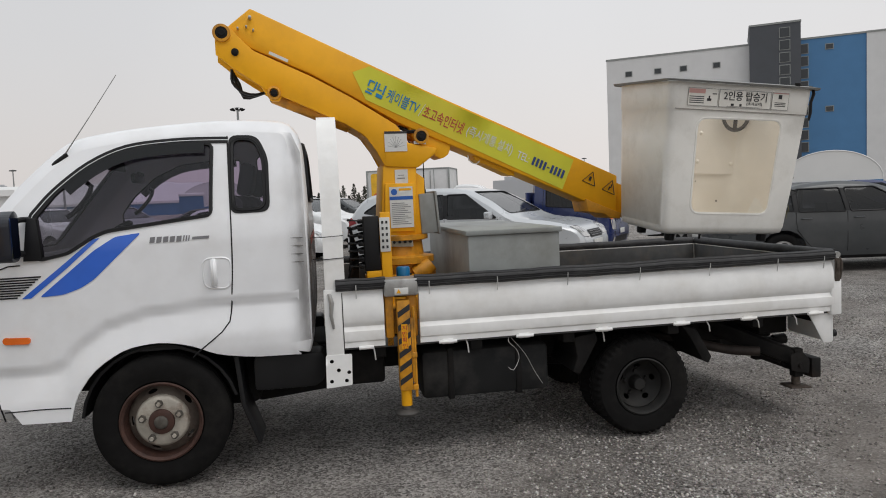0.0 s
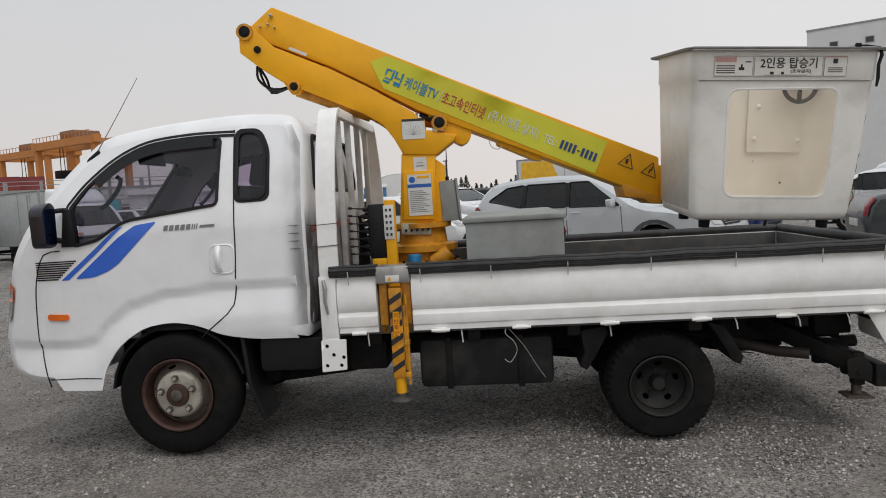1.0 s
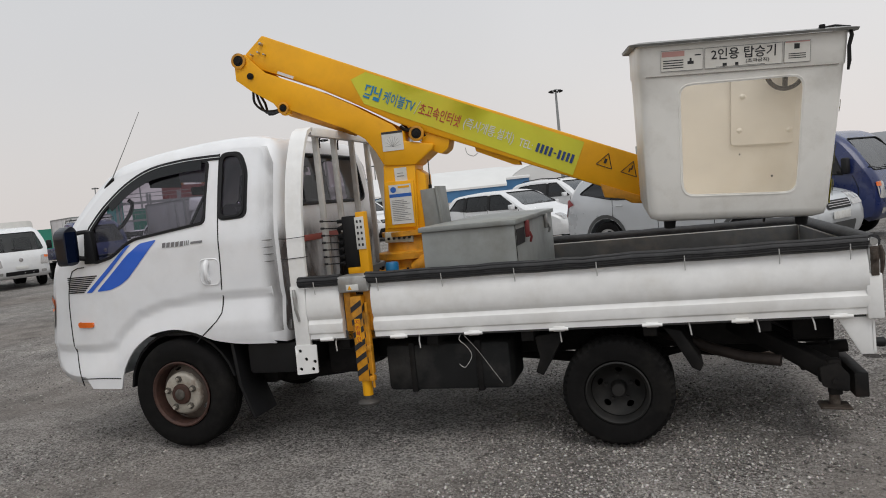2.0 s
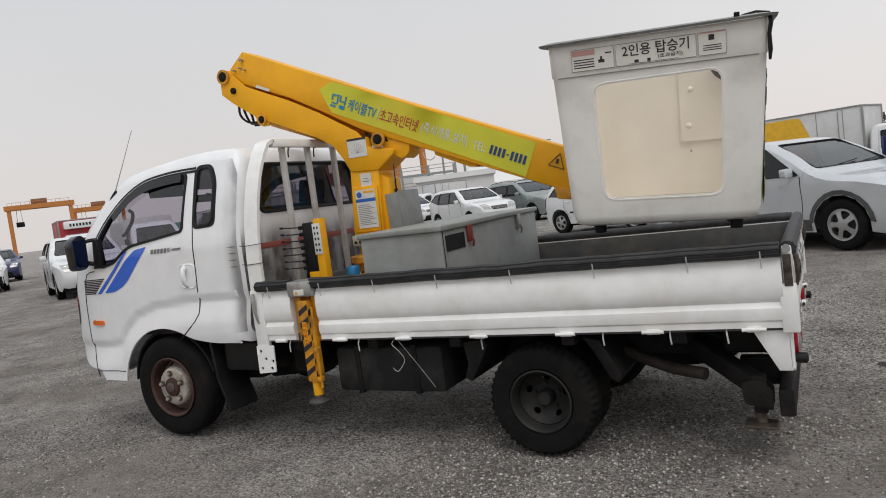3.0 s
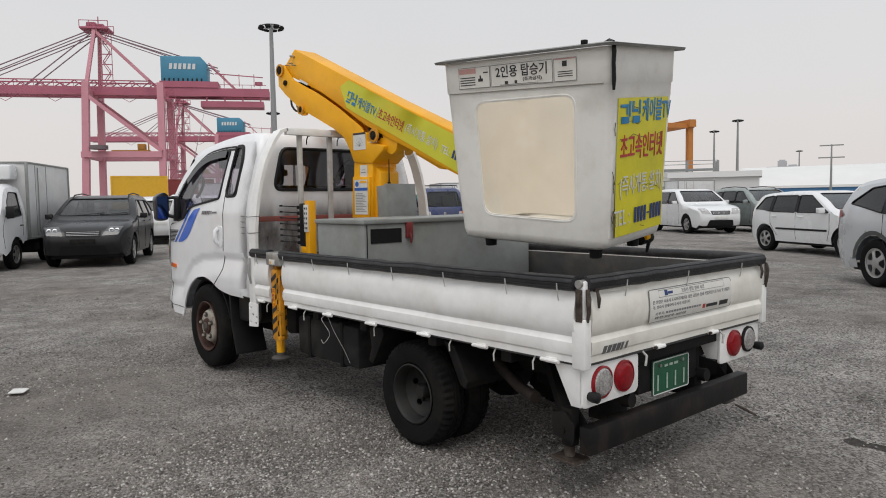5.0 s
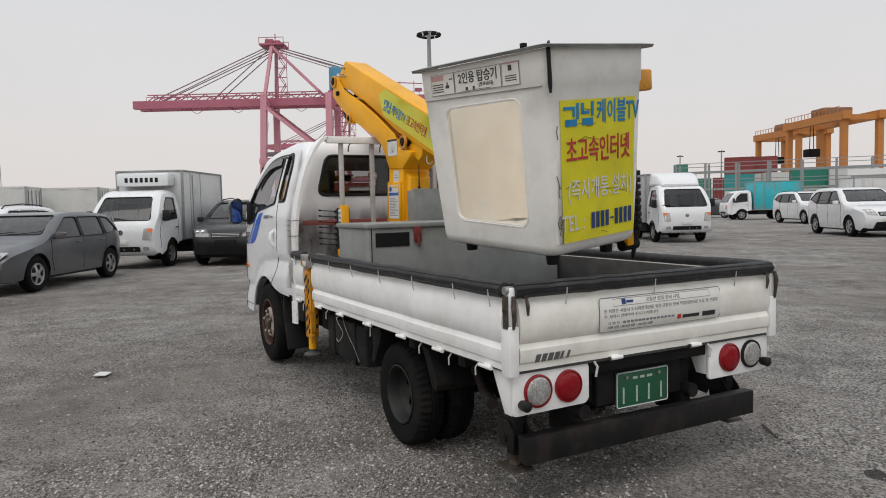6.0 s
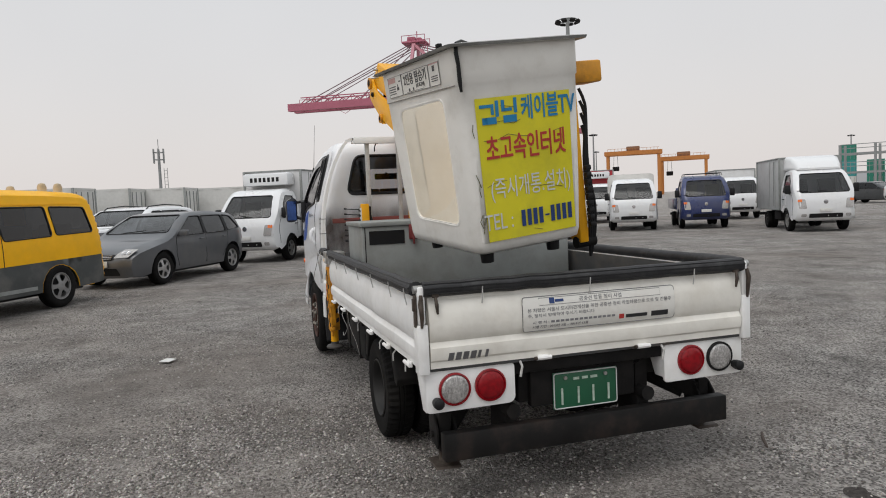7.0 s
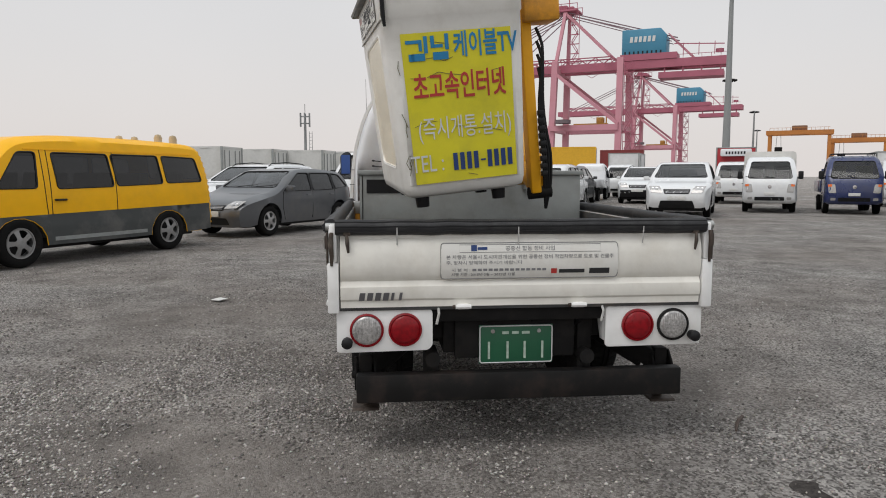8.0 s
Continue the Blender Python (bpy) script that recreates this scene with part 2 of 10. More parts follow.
def tube(bm, pts, r, seg=8, caps=True):
    """A round bar along a line of points; r may be a list."""
    pts = [Vector(p) for p in pts]
    rings, side = [], None
    for i, p in enumerate(pts):
        d = (pts[min(i + 1, len(pts) - 1)] - pts[max(i - 1, 0)]).normalized()
        if side is None:
            side = d.orthogonal().normalized()
        side = (side - d * side.dot(d)).normalized()
        up = d.cross(side)
        rad = r[i] if isinstance(r, (list, tuple)) else r
        rings.append([p + (side * math.cos(a) + up * math.sin(a)) * rad for a in [2 * math.pi * k / seg for k in range(seg)]])
    ring_mesh(bm, rings, True, caps)


def prism(bm, pts, d0, d1, axis="y", bev=0.0, m=None):
    """A flat outline given thickness along one axis. For y the outline is x, z; for x it is y, z; for z it is x, y."""
    sub = bmesh.new()
    put = {"y": lambda a, b, d: (a, d, b), "x": lambda a, b, d: (d, a, b), "z": lambda a, b, d: (a, b, d)}[axis]
    lo = [sub.verts.new(put(a, b, d0)) for a, b in pts]
    hi = [sub.verts.new(put(a, b, d1)) for a, b in pts]
    n = len(pts)
    sub.faces.new(lo)
    sub.faces.new(hi[::-1])
    for i in range(n):
        sub.faces.new((lo[i], hi[i], hi[(i + 1) % n], lo[(i + 1) % n]))
    bmesh.ops.recalc_face_normals(sub, faces=sub.faces)
    if bev:
        bmesh.ops.bevel(sub, geom=sub.edges[:], offset=bev, segments=2, affect="EDGES", profile=0.5, clamp_overlap=True)
    return merge(bm, sub, m)


def lathe(bm, prof, seg=32, m=None):
    """A profile of (radius, along y) turned about the y axis."""
    sub = bmesh.new()
    rings = [[(r * math.cos(a), y, r * math.sin(a)) for a in [2 * math.pi * k / seg for k in range(seg)]] for r, y in prof]
    ring_mesh(sub, rings, True, False)
    bmesh.ops.remove_doubles(sub, verts=sub.verts, dist=1e-5)
    merge(bm, sub, m)


def curve_pts(ctrl, step):
    """A smooth line through the given points, sampled about every step."""
    pts = [np.array(p, float) for p in ctrl]
    pts = [2 * pts[0] - pts[1]] + pts + [2 * pts[-1] - pts[-2]]
    out = []
    for i in range(1, len(pts) - 2):
        a, b, c, d = pts[i - 1:i + 3]
        k = max(1, int(round(np.linalg.norm(c - b) / step)))
        for j in range(k):
            t = j / k
            m0, m1 = (c - a) / 2, (d - b) / 2
            lim = np.linalg.norm(c - b)
            m0 *= min(1, lim / (np.linalg.norm(m0) + 1e-9))
            m1 *= min(1, lim / (np.linalg.norm(m1) + 1e-9))
            out.append((2 * t**3 - 3 * t**2 + 1) * b + (t**3 - 2 * t**2 + t) * m0 + (-2 * t**3 + 3 * t**2) * c + (t**3 - t**2) * m1)
    out.append(pts[-2])
    return out


def cut(poly, step):
    """A closed outline with points about every step."""
    out = []
    for i, p in enumerate(poly):
        q = poly[(i + 1) % len(poly)]
        k = max(1, int(math.hypot(q[0] - p[0], q[1] - p[1]) / step))
        out += [(p[0] + (q[0] - p[0]) * j / k, p[1] + (q[1] - p[1]) * j / k) for j in range(k)]
    return out


def rounded(poly, r, k=4):
    """A closed outline with its corners rounded."""
    out = []
    n = len(poly)
    for i in range(n):
        p, a, b = Vector(poly[i]), Vector(poly[i - 1]), Vector(poly[(i + 1) % n])
        u, w = (a - p), (b - p)
        d = min(r, u.length * 0.45, w.length * 0.45)
        s, e = p + u.normalized() * d, p + w.normalized() * d
        for j in range(k + 1):
            t = j / k
            q = s * (1 - t) ** 2 + p * 2 * t * (1 - t) + e * t * t
            out.append((q.x, q.y))
    return out


def inside(poly, q):
    x, y = q[:, 0], q[:, 1]
    r = np.zeros(len(q), bool)
    px, py = poly[-1]
    for cx, cy in poly:
        if cy != py:
            r ^= ((cy > y) != (py > y)) & (x < (px - cx) * (y - cy) / (py - cy) + cx)
        px, py = cx, cy
    return r


def panel(bm, outer, holes, step, fn):
    """A sheet cut to an outline with openings, laid in space by fn(u, v)."""
    from mathutils.geometry import delaunay_2d_cdt
    loops = [cut(outer, step)] + [cut(h, step) for h in holes]
    verts, edges = [], []
    for lp in loops:
        b = len(verts)
        verts += lp
        edges += [(b + i, b + (i + 1) % len(lp)) for i in range(len(lp))]
    rim = np.array(verts)
    lo, hi = rim.min(0), rim.max(0)
    gx = np.arange(lo[0] + step / 2, hi[0], step)
    gy = np.arange(lo[1] + step / 2, hi[1], step * 0.9)
    grid = np.array([(x + (step / 2 if j % 2 else 0), y) for j, y in enumerate(gy) for x in gx]).reshape(-1, 2)
    if len(grid):
        ok = inside(loops[0], grid)
        for h in loops[1:]:
            ok &= ~inside(h, grid)
        grid = grid[ok]
    if len(grid):
        far = np.ones(len(grid), bool)
        for s in range(0, len(grid), 500):
            d = np.sqrt(((grid[s:s + 500, None, :] - rim[None]) ** 2).sum(2)).min(1)
            far[s:s + 500] = d > step * 0.45
        verts += [tuple(g) for g in grid[far]]
    res = delaunay_2d_cdt([Vector(v) for v in verts], edges, [], 0, 1e-5)
    pts = np.array([(v.x, v.y) for v in res[0]])
    cent = np.array([pts[list(f)].mean(0) for f in res[2]])
    ok = inside(loops[0], cent)
    for h in loops[1:]:
        ok &= ~inside(h, cent)
    vs = [bm.verts.new(fn(float(p[0]), float(p[1]))) for p in pts]
    for f, k in zip(res[2], ok):
        if k:
            bm.faces.new([vs[i] for i in f])
    bmesh.ops.delete(bm, geom=[v for v in vs if not v.link_faces], context="VERTS")


def thick(bm, t):
    """Gives a sheet thickness, on the side away from its normals."""
    bmesh.ops.recalc_face_normals(bm, faces=bm.faces)
    bmesh.ops.solidify(bm, geom=bm.faces[:], thickness=t)


def lettering(name, body, size, material, parent, m, label="", stretch=1.0, depth=0.0008, align="LEFT", bold=0.0):
    """Words in the built-in font as a mesh, in the x, y plane of m."""
    c = bpy.data.curves.new(name, "FONT")
    c.body, c.size, c.extrude, c.align_x, c.offset = body, size, depth, align, bold
    c.resolution_u = 2
    tmp = bpy.data.objects.new(name, c)
    scene.collection.objects.link(tmp)
    dg = bpy.context.evaluated_depsgraph_get()
    me = bpy.data.meshes.new_from_object(tmp.evaluated_get(dg))
    bpy.data.objects.remove(tmp)
    bpy.data.curves.remove(c)
    me.transform(m @ Matrix.Diagonal((stretch, 1, 1, 1)))
    me.materials.clear()
    me.materials.append(material)
    ob = new(name, me)
    ob.parent = parent
    if label:
        tagged(ob, label=label)
    return ob


def fitted(name, body, w, h, material, parent, m, label="", bold=0.0):
    """Words stretched to a width and a height, from the origin of m."""
    ob = lettering(name, body, 0.1, material, parent, Matrix.Identity(4), label, bold=bold)
    co = [v.co.copy() for v in ob.data.vertices]
    lo, hi = [min(c[i] for c in co) for i in (0, 1)], [max(c[i] for c in co) for i in (0, 1)]
    ob.data.transform(m @ Matrix.Diagonal((w / (hi[0] - lo[0]), h / (hi[1] - lo[1]), 1, 1)) @ Matrix.Translation((-lo[0], -lo[1], 0)))
    return ob


def frame_of(o, u, v):
    """A matrix with its x axis along u and its y axis as near v as can be."""
    u = Vector(u).normalized()
    w = u.cross(Vector(v)).normalized()
    v = w.cross(u)
    return Matrix(((u.x, v.x, w.x, o[0]), (u.y, v.y, w.y, o[1]), (u.z, v.z, w.z, o[2]), (0, 0, 0, 1)))


def bars(bm, m, rows, h=0.004):
    """Flat bars (x0, x1, y0, y1) on the plane of m, for writing that cannot be read."""
    for x0, x1, y0, y1 in rows:
        box(bm, x0, x1, y0, y1, 0.0, h, m=m)


# ---- vehicle shells ----
def shell(profile, bottom, r, half, step, xf=lambda p: p):
    """A body from its side outline (front bottom, over the top, to rear bottom; front at +x) and its half width at x, z."""
    P = np.array(curve_pts(profile, step))
    D = np.gradient(P, axis=0)
    D /= np.linalg.norm(D, axis=1)[:, None]
    N = np.stack([D[:, 1], -D[:, 0]], 1)
    Q = P - r * N
    S = np.concatenate([[0], np.cumsum(np.linalg.norm(np.diff(P, axis=0), axis=1))])
    W0 = max(half(*q) for q in Q)

    def side(sign, off=0.0):
        return lambda x, z: xf(Vector((x, sign * (half(x, z) + off), z)))

    def wrap(off=0.0):
        def at(s, v):
            px, pz = np.interp(s, S, P[:, 0]), np.interp(s, S, P[:, 1])
            nx, nz = np.interp(s, S, N[:, 0]), np.interp(s, S, N[:, 1])
            hw = half(px - r * nx, pz - r * nz)
            k = abs(v) / W0
            a = 1 - 1.3 * r / hw
            t = min(1.0, max(0.0, (k - a) / (1 - a)))
            drop = r * (1 - math.sqrt(1 - t * t)) - off
            return xf(Vector((px - nx * drop, v / W0 * hw, pz - nz * drop)))
        return at

    def where(x, z):
        f = np.linspace(0, S[-1], 1500)
        return float(f[np.argmin((np.interp(f, S, P[:, 0]) - x) ** 2 + (np.interp(f, S, P[:, 1]) - z) ** 2)])

    outline = [tuple(q) for q in Q] + list(bottom)
    return {"side": side, "wrap": wrap, "where": where, "outline": outline, "length": float(S[-1]), "W": W0, "half": half}


def strip(line, out, back):
    """The outline of a band along a line, out to its one side and back to the other."""
    P = np.array(line, float)
    D = np.gradient(P, axis=0)
    D /= np.linalg.norm(D, axis=1)[:, None]
    N = np.stack([D[:, 1], -D[:, 0]], 1)
    return [tuple(p) for p in P + N * out] + [tuple(p) for p in (P + N * back)[::-1]]


def seal(bm, loop, fn, r):
    """A rubber seal round an opening."""
    pts = [fn(*p) for p in loop]
    tube(bm, pts + [pts[0], pts[1]], r, 5, caps=False)


def arch(cx, cz, r, x_from, x_to, z, k=9):
    """The lower edge over a wheel, from x_from to x_to."""
    a0, a1 = math.atan2(z - cz, x_from - cx), math.atan2(z - cz, x_to - cx)
    if x_from < x_to:
        a0 = a0 if a0 > 0 else a0 + 2 * math.pi
    return [(cx + r * math.cos(a0 + (a1 - a0) * i / k), cz + r * math.sin(a0 + (a1 - a0) * i / k)) for i in range(k + 1)]


def tyre(bm, R, r, w, lugs=0, seg=64):
    """A tyre about the y axis, outer face at -w/2; lugs: notches across the tread."""
    h = w / 2
    prof = [(r, -h * 0.72), (r + 0.012, -h * 0.9), ((R + r) / 2, -h * 1.02), (R - 0.028, -h * 0.97), (R - 0.008, -h * 0.82), (R, -h * 0.6)]
    groove = [(R, -h * 0.24), (R - 0.008, -h * 0.2), (R - 0.008, -h * 0.13), (R, -h * 0.09)] if R > 0.2 else []
    prof = prof + groove
    prof = prof + [(a, -b) for a, b in prof[::-1]]
    n = lugs * 2 if lugs else seg
    rings = []
    for a, y in prof:
        ring = []
        for k in range(n):
            t = 2 * math.pi * k / n
            cutin = 0.013 if lugs and k % 2 and a > R - 0.02 and abs(y) > h * 0.3 else 0.0
            ring.append(((a - cutin) * math.cos(t), y, (a - cutin) * math.sin(t)))
        rings.append(ring)
    ring_mesh(bm, rings, True, False)


def disc(bm, R, depth, holes, step, yo):
    """A wheel disc facing -y: depth(radius) gives how far it stands out; holes are outlines in its plane."""
    ring = [(R * math.cos(a), R * math.sin(a)) for a in [2 * math.pi * k / 40 for k in range(40)]]
    panel(bm, ring, holes, step, lambda u, v: Vector((u, yo - depth(math.hypot(u, v)), v)))
    thick(bm, 0.008)


def oval(cx, cy, a, b, turn=0.0, n=14):
    c, s = math.cos(turn), math.sin(turn)
    return [(cx + a * math.cos(t) * c - b * math.sin(t) * s, cy + a * math.cos(t) * s + b * math.sin(t) * c) for t in [2 * math.pi * k / n for k in range(n)]]


# ---- the aerial-lift truck ----
truck = thing("utility_truck", "white flatbed utility truck with a blue door stripe parked on gravel", "truck")
MID = 0.845


def cab_half(X, z):
    h = 0.825
    if z > 1.3:
        h -= 0.16 * ((z - 1.3) / 0.6) ** 1.3
    if X > 0.5:
        h -= 0.1 * ((X - 0.5) / 0.45) ** 2
    if X < -0.8:
        h -= 0.05 * ((-0.8 - X) / 0.1) ** 2 * 0.6
    zc = float(np.interp(X, [-0.9, -0.754, -0.342, -0.021, 0.176, 0.314, 0.388, 0.486, 0.75], [0.99, 0.987, 0.979, 0.95, 0.892, 0.794, 0.705, 0.691, 0.682]))
    h -= 0.019 * min(1.0, max(0.0, (zc - z) / 0.022)) - 0.034 * min(1.0, max(0.0, (zc - 0.022 - z) / 0.16))
    if -0.78 < X < -0.3 and 0.66 < z < 0.72:
        h -= 0.012 * (0.72 - z) / 0.06
    return h


def cab_xf(p):
    return Vector((-p.x, MID - p.y, p.z))


cab_profile = [(0.66, 0.415), (0.84, 0.43), (0.99, 0.5), (1.045, 0.62), (1.035, 0.74), (0.985, 0.9), (0.945, 1.1), (0.88, 1.245), (0.63, 1.56), (0.43, 1.77), (0.31, 1.857),
               (0.05, 1.908), (-0.3, 1.94), (-0.5, 1.948), (-0.68, 1.942), (-0.81, 1.915), (-0.868, 1.8), (-0.89, 1.3), (-0.885, 0.75), (-0.86, 0.66)]
cab_bottom = [(-0.81, 0.662), (-0.6, 0.665)] + [tuple(p) for p in curve_pts([(-0.52, 0.672), (-0.38, 0.697), (-0.26, 0.747), (-0.17, 0.77), (-0.086, 0.779), (0.0, 0.772), (0.093, 0.749), (0.23, 0.66), (0.323, 0.536), (0.35, 0.46), (0.363, 0.405)], 0.05)] + [(0.6, 0.41)]
cab = shell(cab_profile, cab_bottom, 0.075, cab_half, 0.055, cab_xf)
door_window = [(0.468, 1.24), (0.32, 1.27), (0.2, 1.345), (0.135, 1.372), (-0.385, 1.432), (-0.398, 1.81), (-0.21, 1.815), (0.03, 1.79), (0.21, 1.71), (0.375, 1.575), (0.475, 1.45)]
door_window = rounded(door_window, 0.03)
quarter_window = rounded([(-0.5, 1.45), (-0.665, 1.455), (-0.665, 1.72), (-0.62, 1.83), (-0.5, 1.835)], 0.05)
screen_s = (cab["where"](0.86, 1.26), cab["where"](0.43, 1.77))
screen = rounded([(screen_s[0], -0.66), (screen_s[1], -0.62), (screen_s[1], 0.62), (screen_s[0], 0.66)], 0.08)
back_s = (cab["where"](-0.862, 1.81), cab["where"](-0.885, 1.49))
back_window = rounded([(back_s[0], -0.6), (back_s[1], -0.62), (back_s[1], 0.62), (back_s[0], 0.6)], 0.07)

bm = bmesh.new()
for sign in (1, -1):
    panel(bm, cab["outline"], [door_window, quarter_window], 0.03, cab["side"](sign))
panel(bm, [(0, -cab["W"]), (cab["length"], -cab["W"]), (cab["length"], cab["W"]), (0, cab["W"])], [screen, back_window], 0.05, cab["wrap"]())
bmesh.ops.remove_doubles(bm, verts=bm.verts, dist=0.004)
cab_body = part("cab_body", bm, WHITE, truck, "white painted steel cab", angle=50)
solid = cab_body.modifiers.new("sheet", "SOLIDIFY")
solid.thickness, solid.offset = 0.012, -1

for nm, loop, sign, gl in (("door_glass", door_window, 1, "l"), ("quarter_glass", quarter_window, 1, "l"), ("door_glass", door_window, -1, "r"), ("quarter_glass", quarter_window, -1, "r")):
    bm = bmesh.new()
    panel(bm, loop, [], 0.12, cab["side"](sign, -0.006))
    ob = part(nm, bm, glass("mauve_glass", (0.56, 0.51, 0.6)), truck, "mauve tinted side window")
    bm = bmesh.new()
    seal(bm, loop, cab["side"](sign, 0.002), 0.011)
    part("window_seal", bm, BLACK, ob, "black rubber seal")
for nm, loop, lab in (("windscreen", screen, "laminated windscreen"), ("rear_glass", back_window, "tinted rear cab window")):
    bm = bmesh.new()
    panel(bm, loop, [], 0.12, cab["wrap"](-0.006))
    ob = part(nm, bm, glass("windscreen_glass", (0.78, 0.8, 0.8)) if nm == "windscreen" else PANE_SMOKE, truck, lab)
    bm = bmesh.new()
    seal(bm, loop, cab["wrap"](0.002), 0.014)
    part("window_seal", bm, BLACK, ob, "black rubber seal")

# black surround of the quarter window, white door post between it and the door glass
for sign in (1, -1):
    bm = bmesh.new()
    ring = rounded([(-0.483, 1.432), (-0.69, 1.437), (-0.69, 1.73), (-0.635, 1.852), (-0.483, 1.856)], 0.05)
    panel(bm, ring, [quarter_window], 0.08, cab["side"](sign, 0.004))
    thick(bm, 0.004)
    part("quarter_surround", bm, BLACK, truck, "black quarter window surround")
    bm = bmesh.new()
    edge = [(0.468, 1.245), (0.478, 1.35), (0.475, 1.45)] + [tuple(p) for p in curve_pts([(0.472, 1.462), (0.375, 1.575), (0.21, 1.71), (0.03, 1.79), (-0.21, 1.818), (-0.4, 1.82), (-0.482, 1.818)], 0.05)]
    band = strip(edge, 0.03, -0.004)
    panel(bm, band, [], 0.05, cab["side"](sign, 0.006))
    thick(bm, 0.006)
    part("window_frame", bm, BLACK, truck, "black door window frame")
    bm = bmesh.new()
    tube(bm, [cab["side"](sign, 0.007)(*p) for p in strip(edge[2:], 0.012, 0.0)[:len(edge) - 2]], 0.0022, 5)
    part("frame_trim", bm, WHITE, truck, "thin pale trim line")
    bm = bmesh.new()
    visor = strip([p for p in edge if p[0] < 0.36 and p[0] > -0.39], 0.0, -0.058)
    panel(bm, visor, [], 0.04, cab["side"](sign, 0.018))
    thick(bm, 0.003)
    part("rain_visor", bm, glass("smoked_visor", (0.1, 0.1, 0.105)), truck, "smoked rain visor")
    for line, r in (([(-0.478, 1.85), (-0.485, 1.4), (-0.482, 1.2), (-0.47, 1.02), (-0.45, 0.865), (-0.41, 0.815), (-0.275, 0.71), (-0.255, 0.69)], 0.0042),
                    ([(0.55, 1.22), (0.66, 1.2), (0.725, 1.05), (0.745, 0.85), (0.74, 0.65), (0.68, 0.43)], 0.0042), ([(0.68, 0.475), (0.5, 0.48), (0.36, 0.475)], 0.0035)):
        bm = bmesh.new()
        tube(bm, [cab["side"](sign, 0.0)(*p) for p in curve_pts(line, 0.05)], r, 5)
        part("shut_line", bm, BLACK, truck, "dark shut line")
    bm = bmesh.new()
    recess = rounded([(-0.33, 1.205), (-0.475, 1.205), (-0.465, 1.04), (-0.33, 1.05)], 0.045)
    panel(bm, recess, [], 0.03, cab["side"](sign, 0.002))
    seal(bm, recess, cab["side"](sign, 0.0), 0.006)
    handle = part("door_handle", bm, WHITE, truck, "white recessed door handle")
    bm = bmesh.new()
    y = MID - sign * 0.85
    tube(bm, [(0.385, MID - sign * 0.825, 1.065), (0.388, y, 1.085), (0.39, y - sign * 0.008, 1.13), (0.388, y, 1.17), (0.385, MID - sign * 0.825, 1.19)], [0.018, 0.018, 0.016, 0.018, 0.018], 8)
    part("grip", bm, WHITE, handle)
    bm = bmesh.new()
    panel(bm, rounded([(-0.037, 1.357), (0.092, 1.342), (0.2, 1.275), (0.471, 1.053), (0.357, 1.06), (0.27, 1.09), (0.205, 1.13)], 0.02), [], 0.05, cab["side"](sign, 0.003))
    part("stripe", bm, STRIPE_BLUE, truck, "broad blue door stripe")
    bm = bmesh.new()
    panel(bm, [(0.165, 1.34), (0.2, 1.334), (0.34, 1.22), (0.555, 1.05), (0.51, 1.051), (0.33, 1.195)], [], 0.05, cab["side"](sign, 0.003))
    part("stripe", bm, STRIPE_BLUE, truck, "narrow blue door stripe")
    for k in range(9):
        bm = bmesh.new()
        z = 1.055 + 0.0125 * k
        x0 = 0.575 - 0.118 * (k / 8)
        tube(bm, [cab["side"](sign, 0.002)(x, z + 0.012 * (0.725 - x)) for x in (x0, 0.6, 0.66, 0.715)], 0.0042, 5)
        part("vent_louvre", bm, BLACK, truck, "black ventilation louvre")
    bm = bmesh.new()
    panel(bm, rounded([(0.53, 0.82), (0.655, 0.822), (0.665, 0.84), (0.655, 0.858), (0.53, 0.854)], 0.015), [], 0.03, cab["side"](sign, 0.012))
    thick(bm, 0.012)
    part("side_marker", bm, ORANGE, truck, "orange turn signal lens")
    for k in range(4):
        bm = bmesh.new()
        z = 1.29 - 0.043 * k
        tube(bm, [cab["side"](sign, -0.001)(x, z) for x in (-0.785, -0.81, -0.838, -0.852)], [0.001, 0.003, 0.0035, 0.001], 6)
        part("air_slot", bm, GREYLIP, truck, "soot-stained air slot")
    bm = bmesh.new()
    s0, s1 = cab["where"](1.01, 0.82), cab["where"](0.96, 1.04)
    panel(bm, rounded([(s0, sign * 0.5), (s1, sign * 0.6), (s1, sign * 0.838), (s0, sign * 0.838)], 0.03), [], 0.05, cab["wrap"](0.008))
    part("headlamp", bm, CLEAR_LENS, truck, "clear headlamp with an orange corner")
    bm = bmesh.new()
    panel(bm, rounded([(s0 + 0.12, sign * 0.72), (s1, sign * 0.7), (s1, sign * 0.84), (s0 + 0.12, sign * 0.84)], 0.02), [], 0.05, cab["wrap"](0.012))
    part("turn_signal", bm, ORANGE, truck, "orange corner lamp")

# model badge on the door as plain slanted bars
for k in range(9):
    bm = bmesh.new()
    x, w, z0, z1 = (0.075 + 0.033 * k, 0.025, 1.3, 1.33) if k < 5 else (0.24 + 0.013 * (k - 5), 0.007, 1.302, 1.331) if k < 8 else (0.285, 0.085, 1.309, 1.323)
    panel(bm, [(-x, z0), (-x - w, z0 + 0.002), (-x - w - 0.005, z1 + 0.002), (-x - 0.005, z1)], [], 0.02, cab["side"](1, 0.004))
    part("badge_bar", bm, mat("badge_grey", (0.2, 0.2, 0.21), 0.35, 0.5), truck, "grey slanted badge bar")

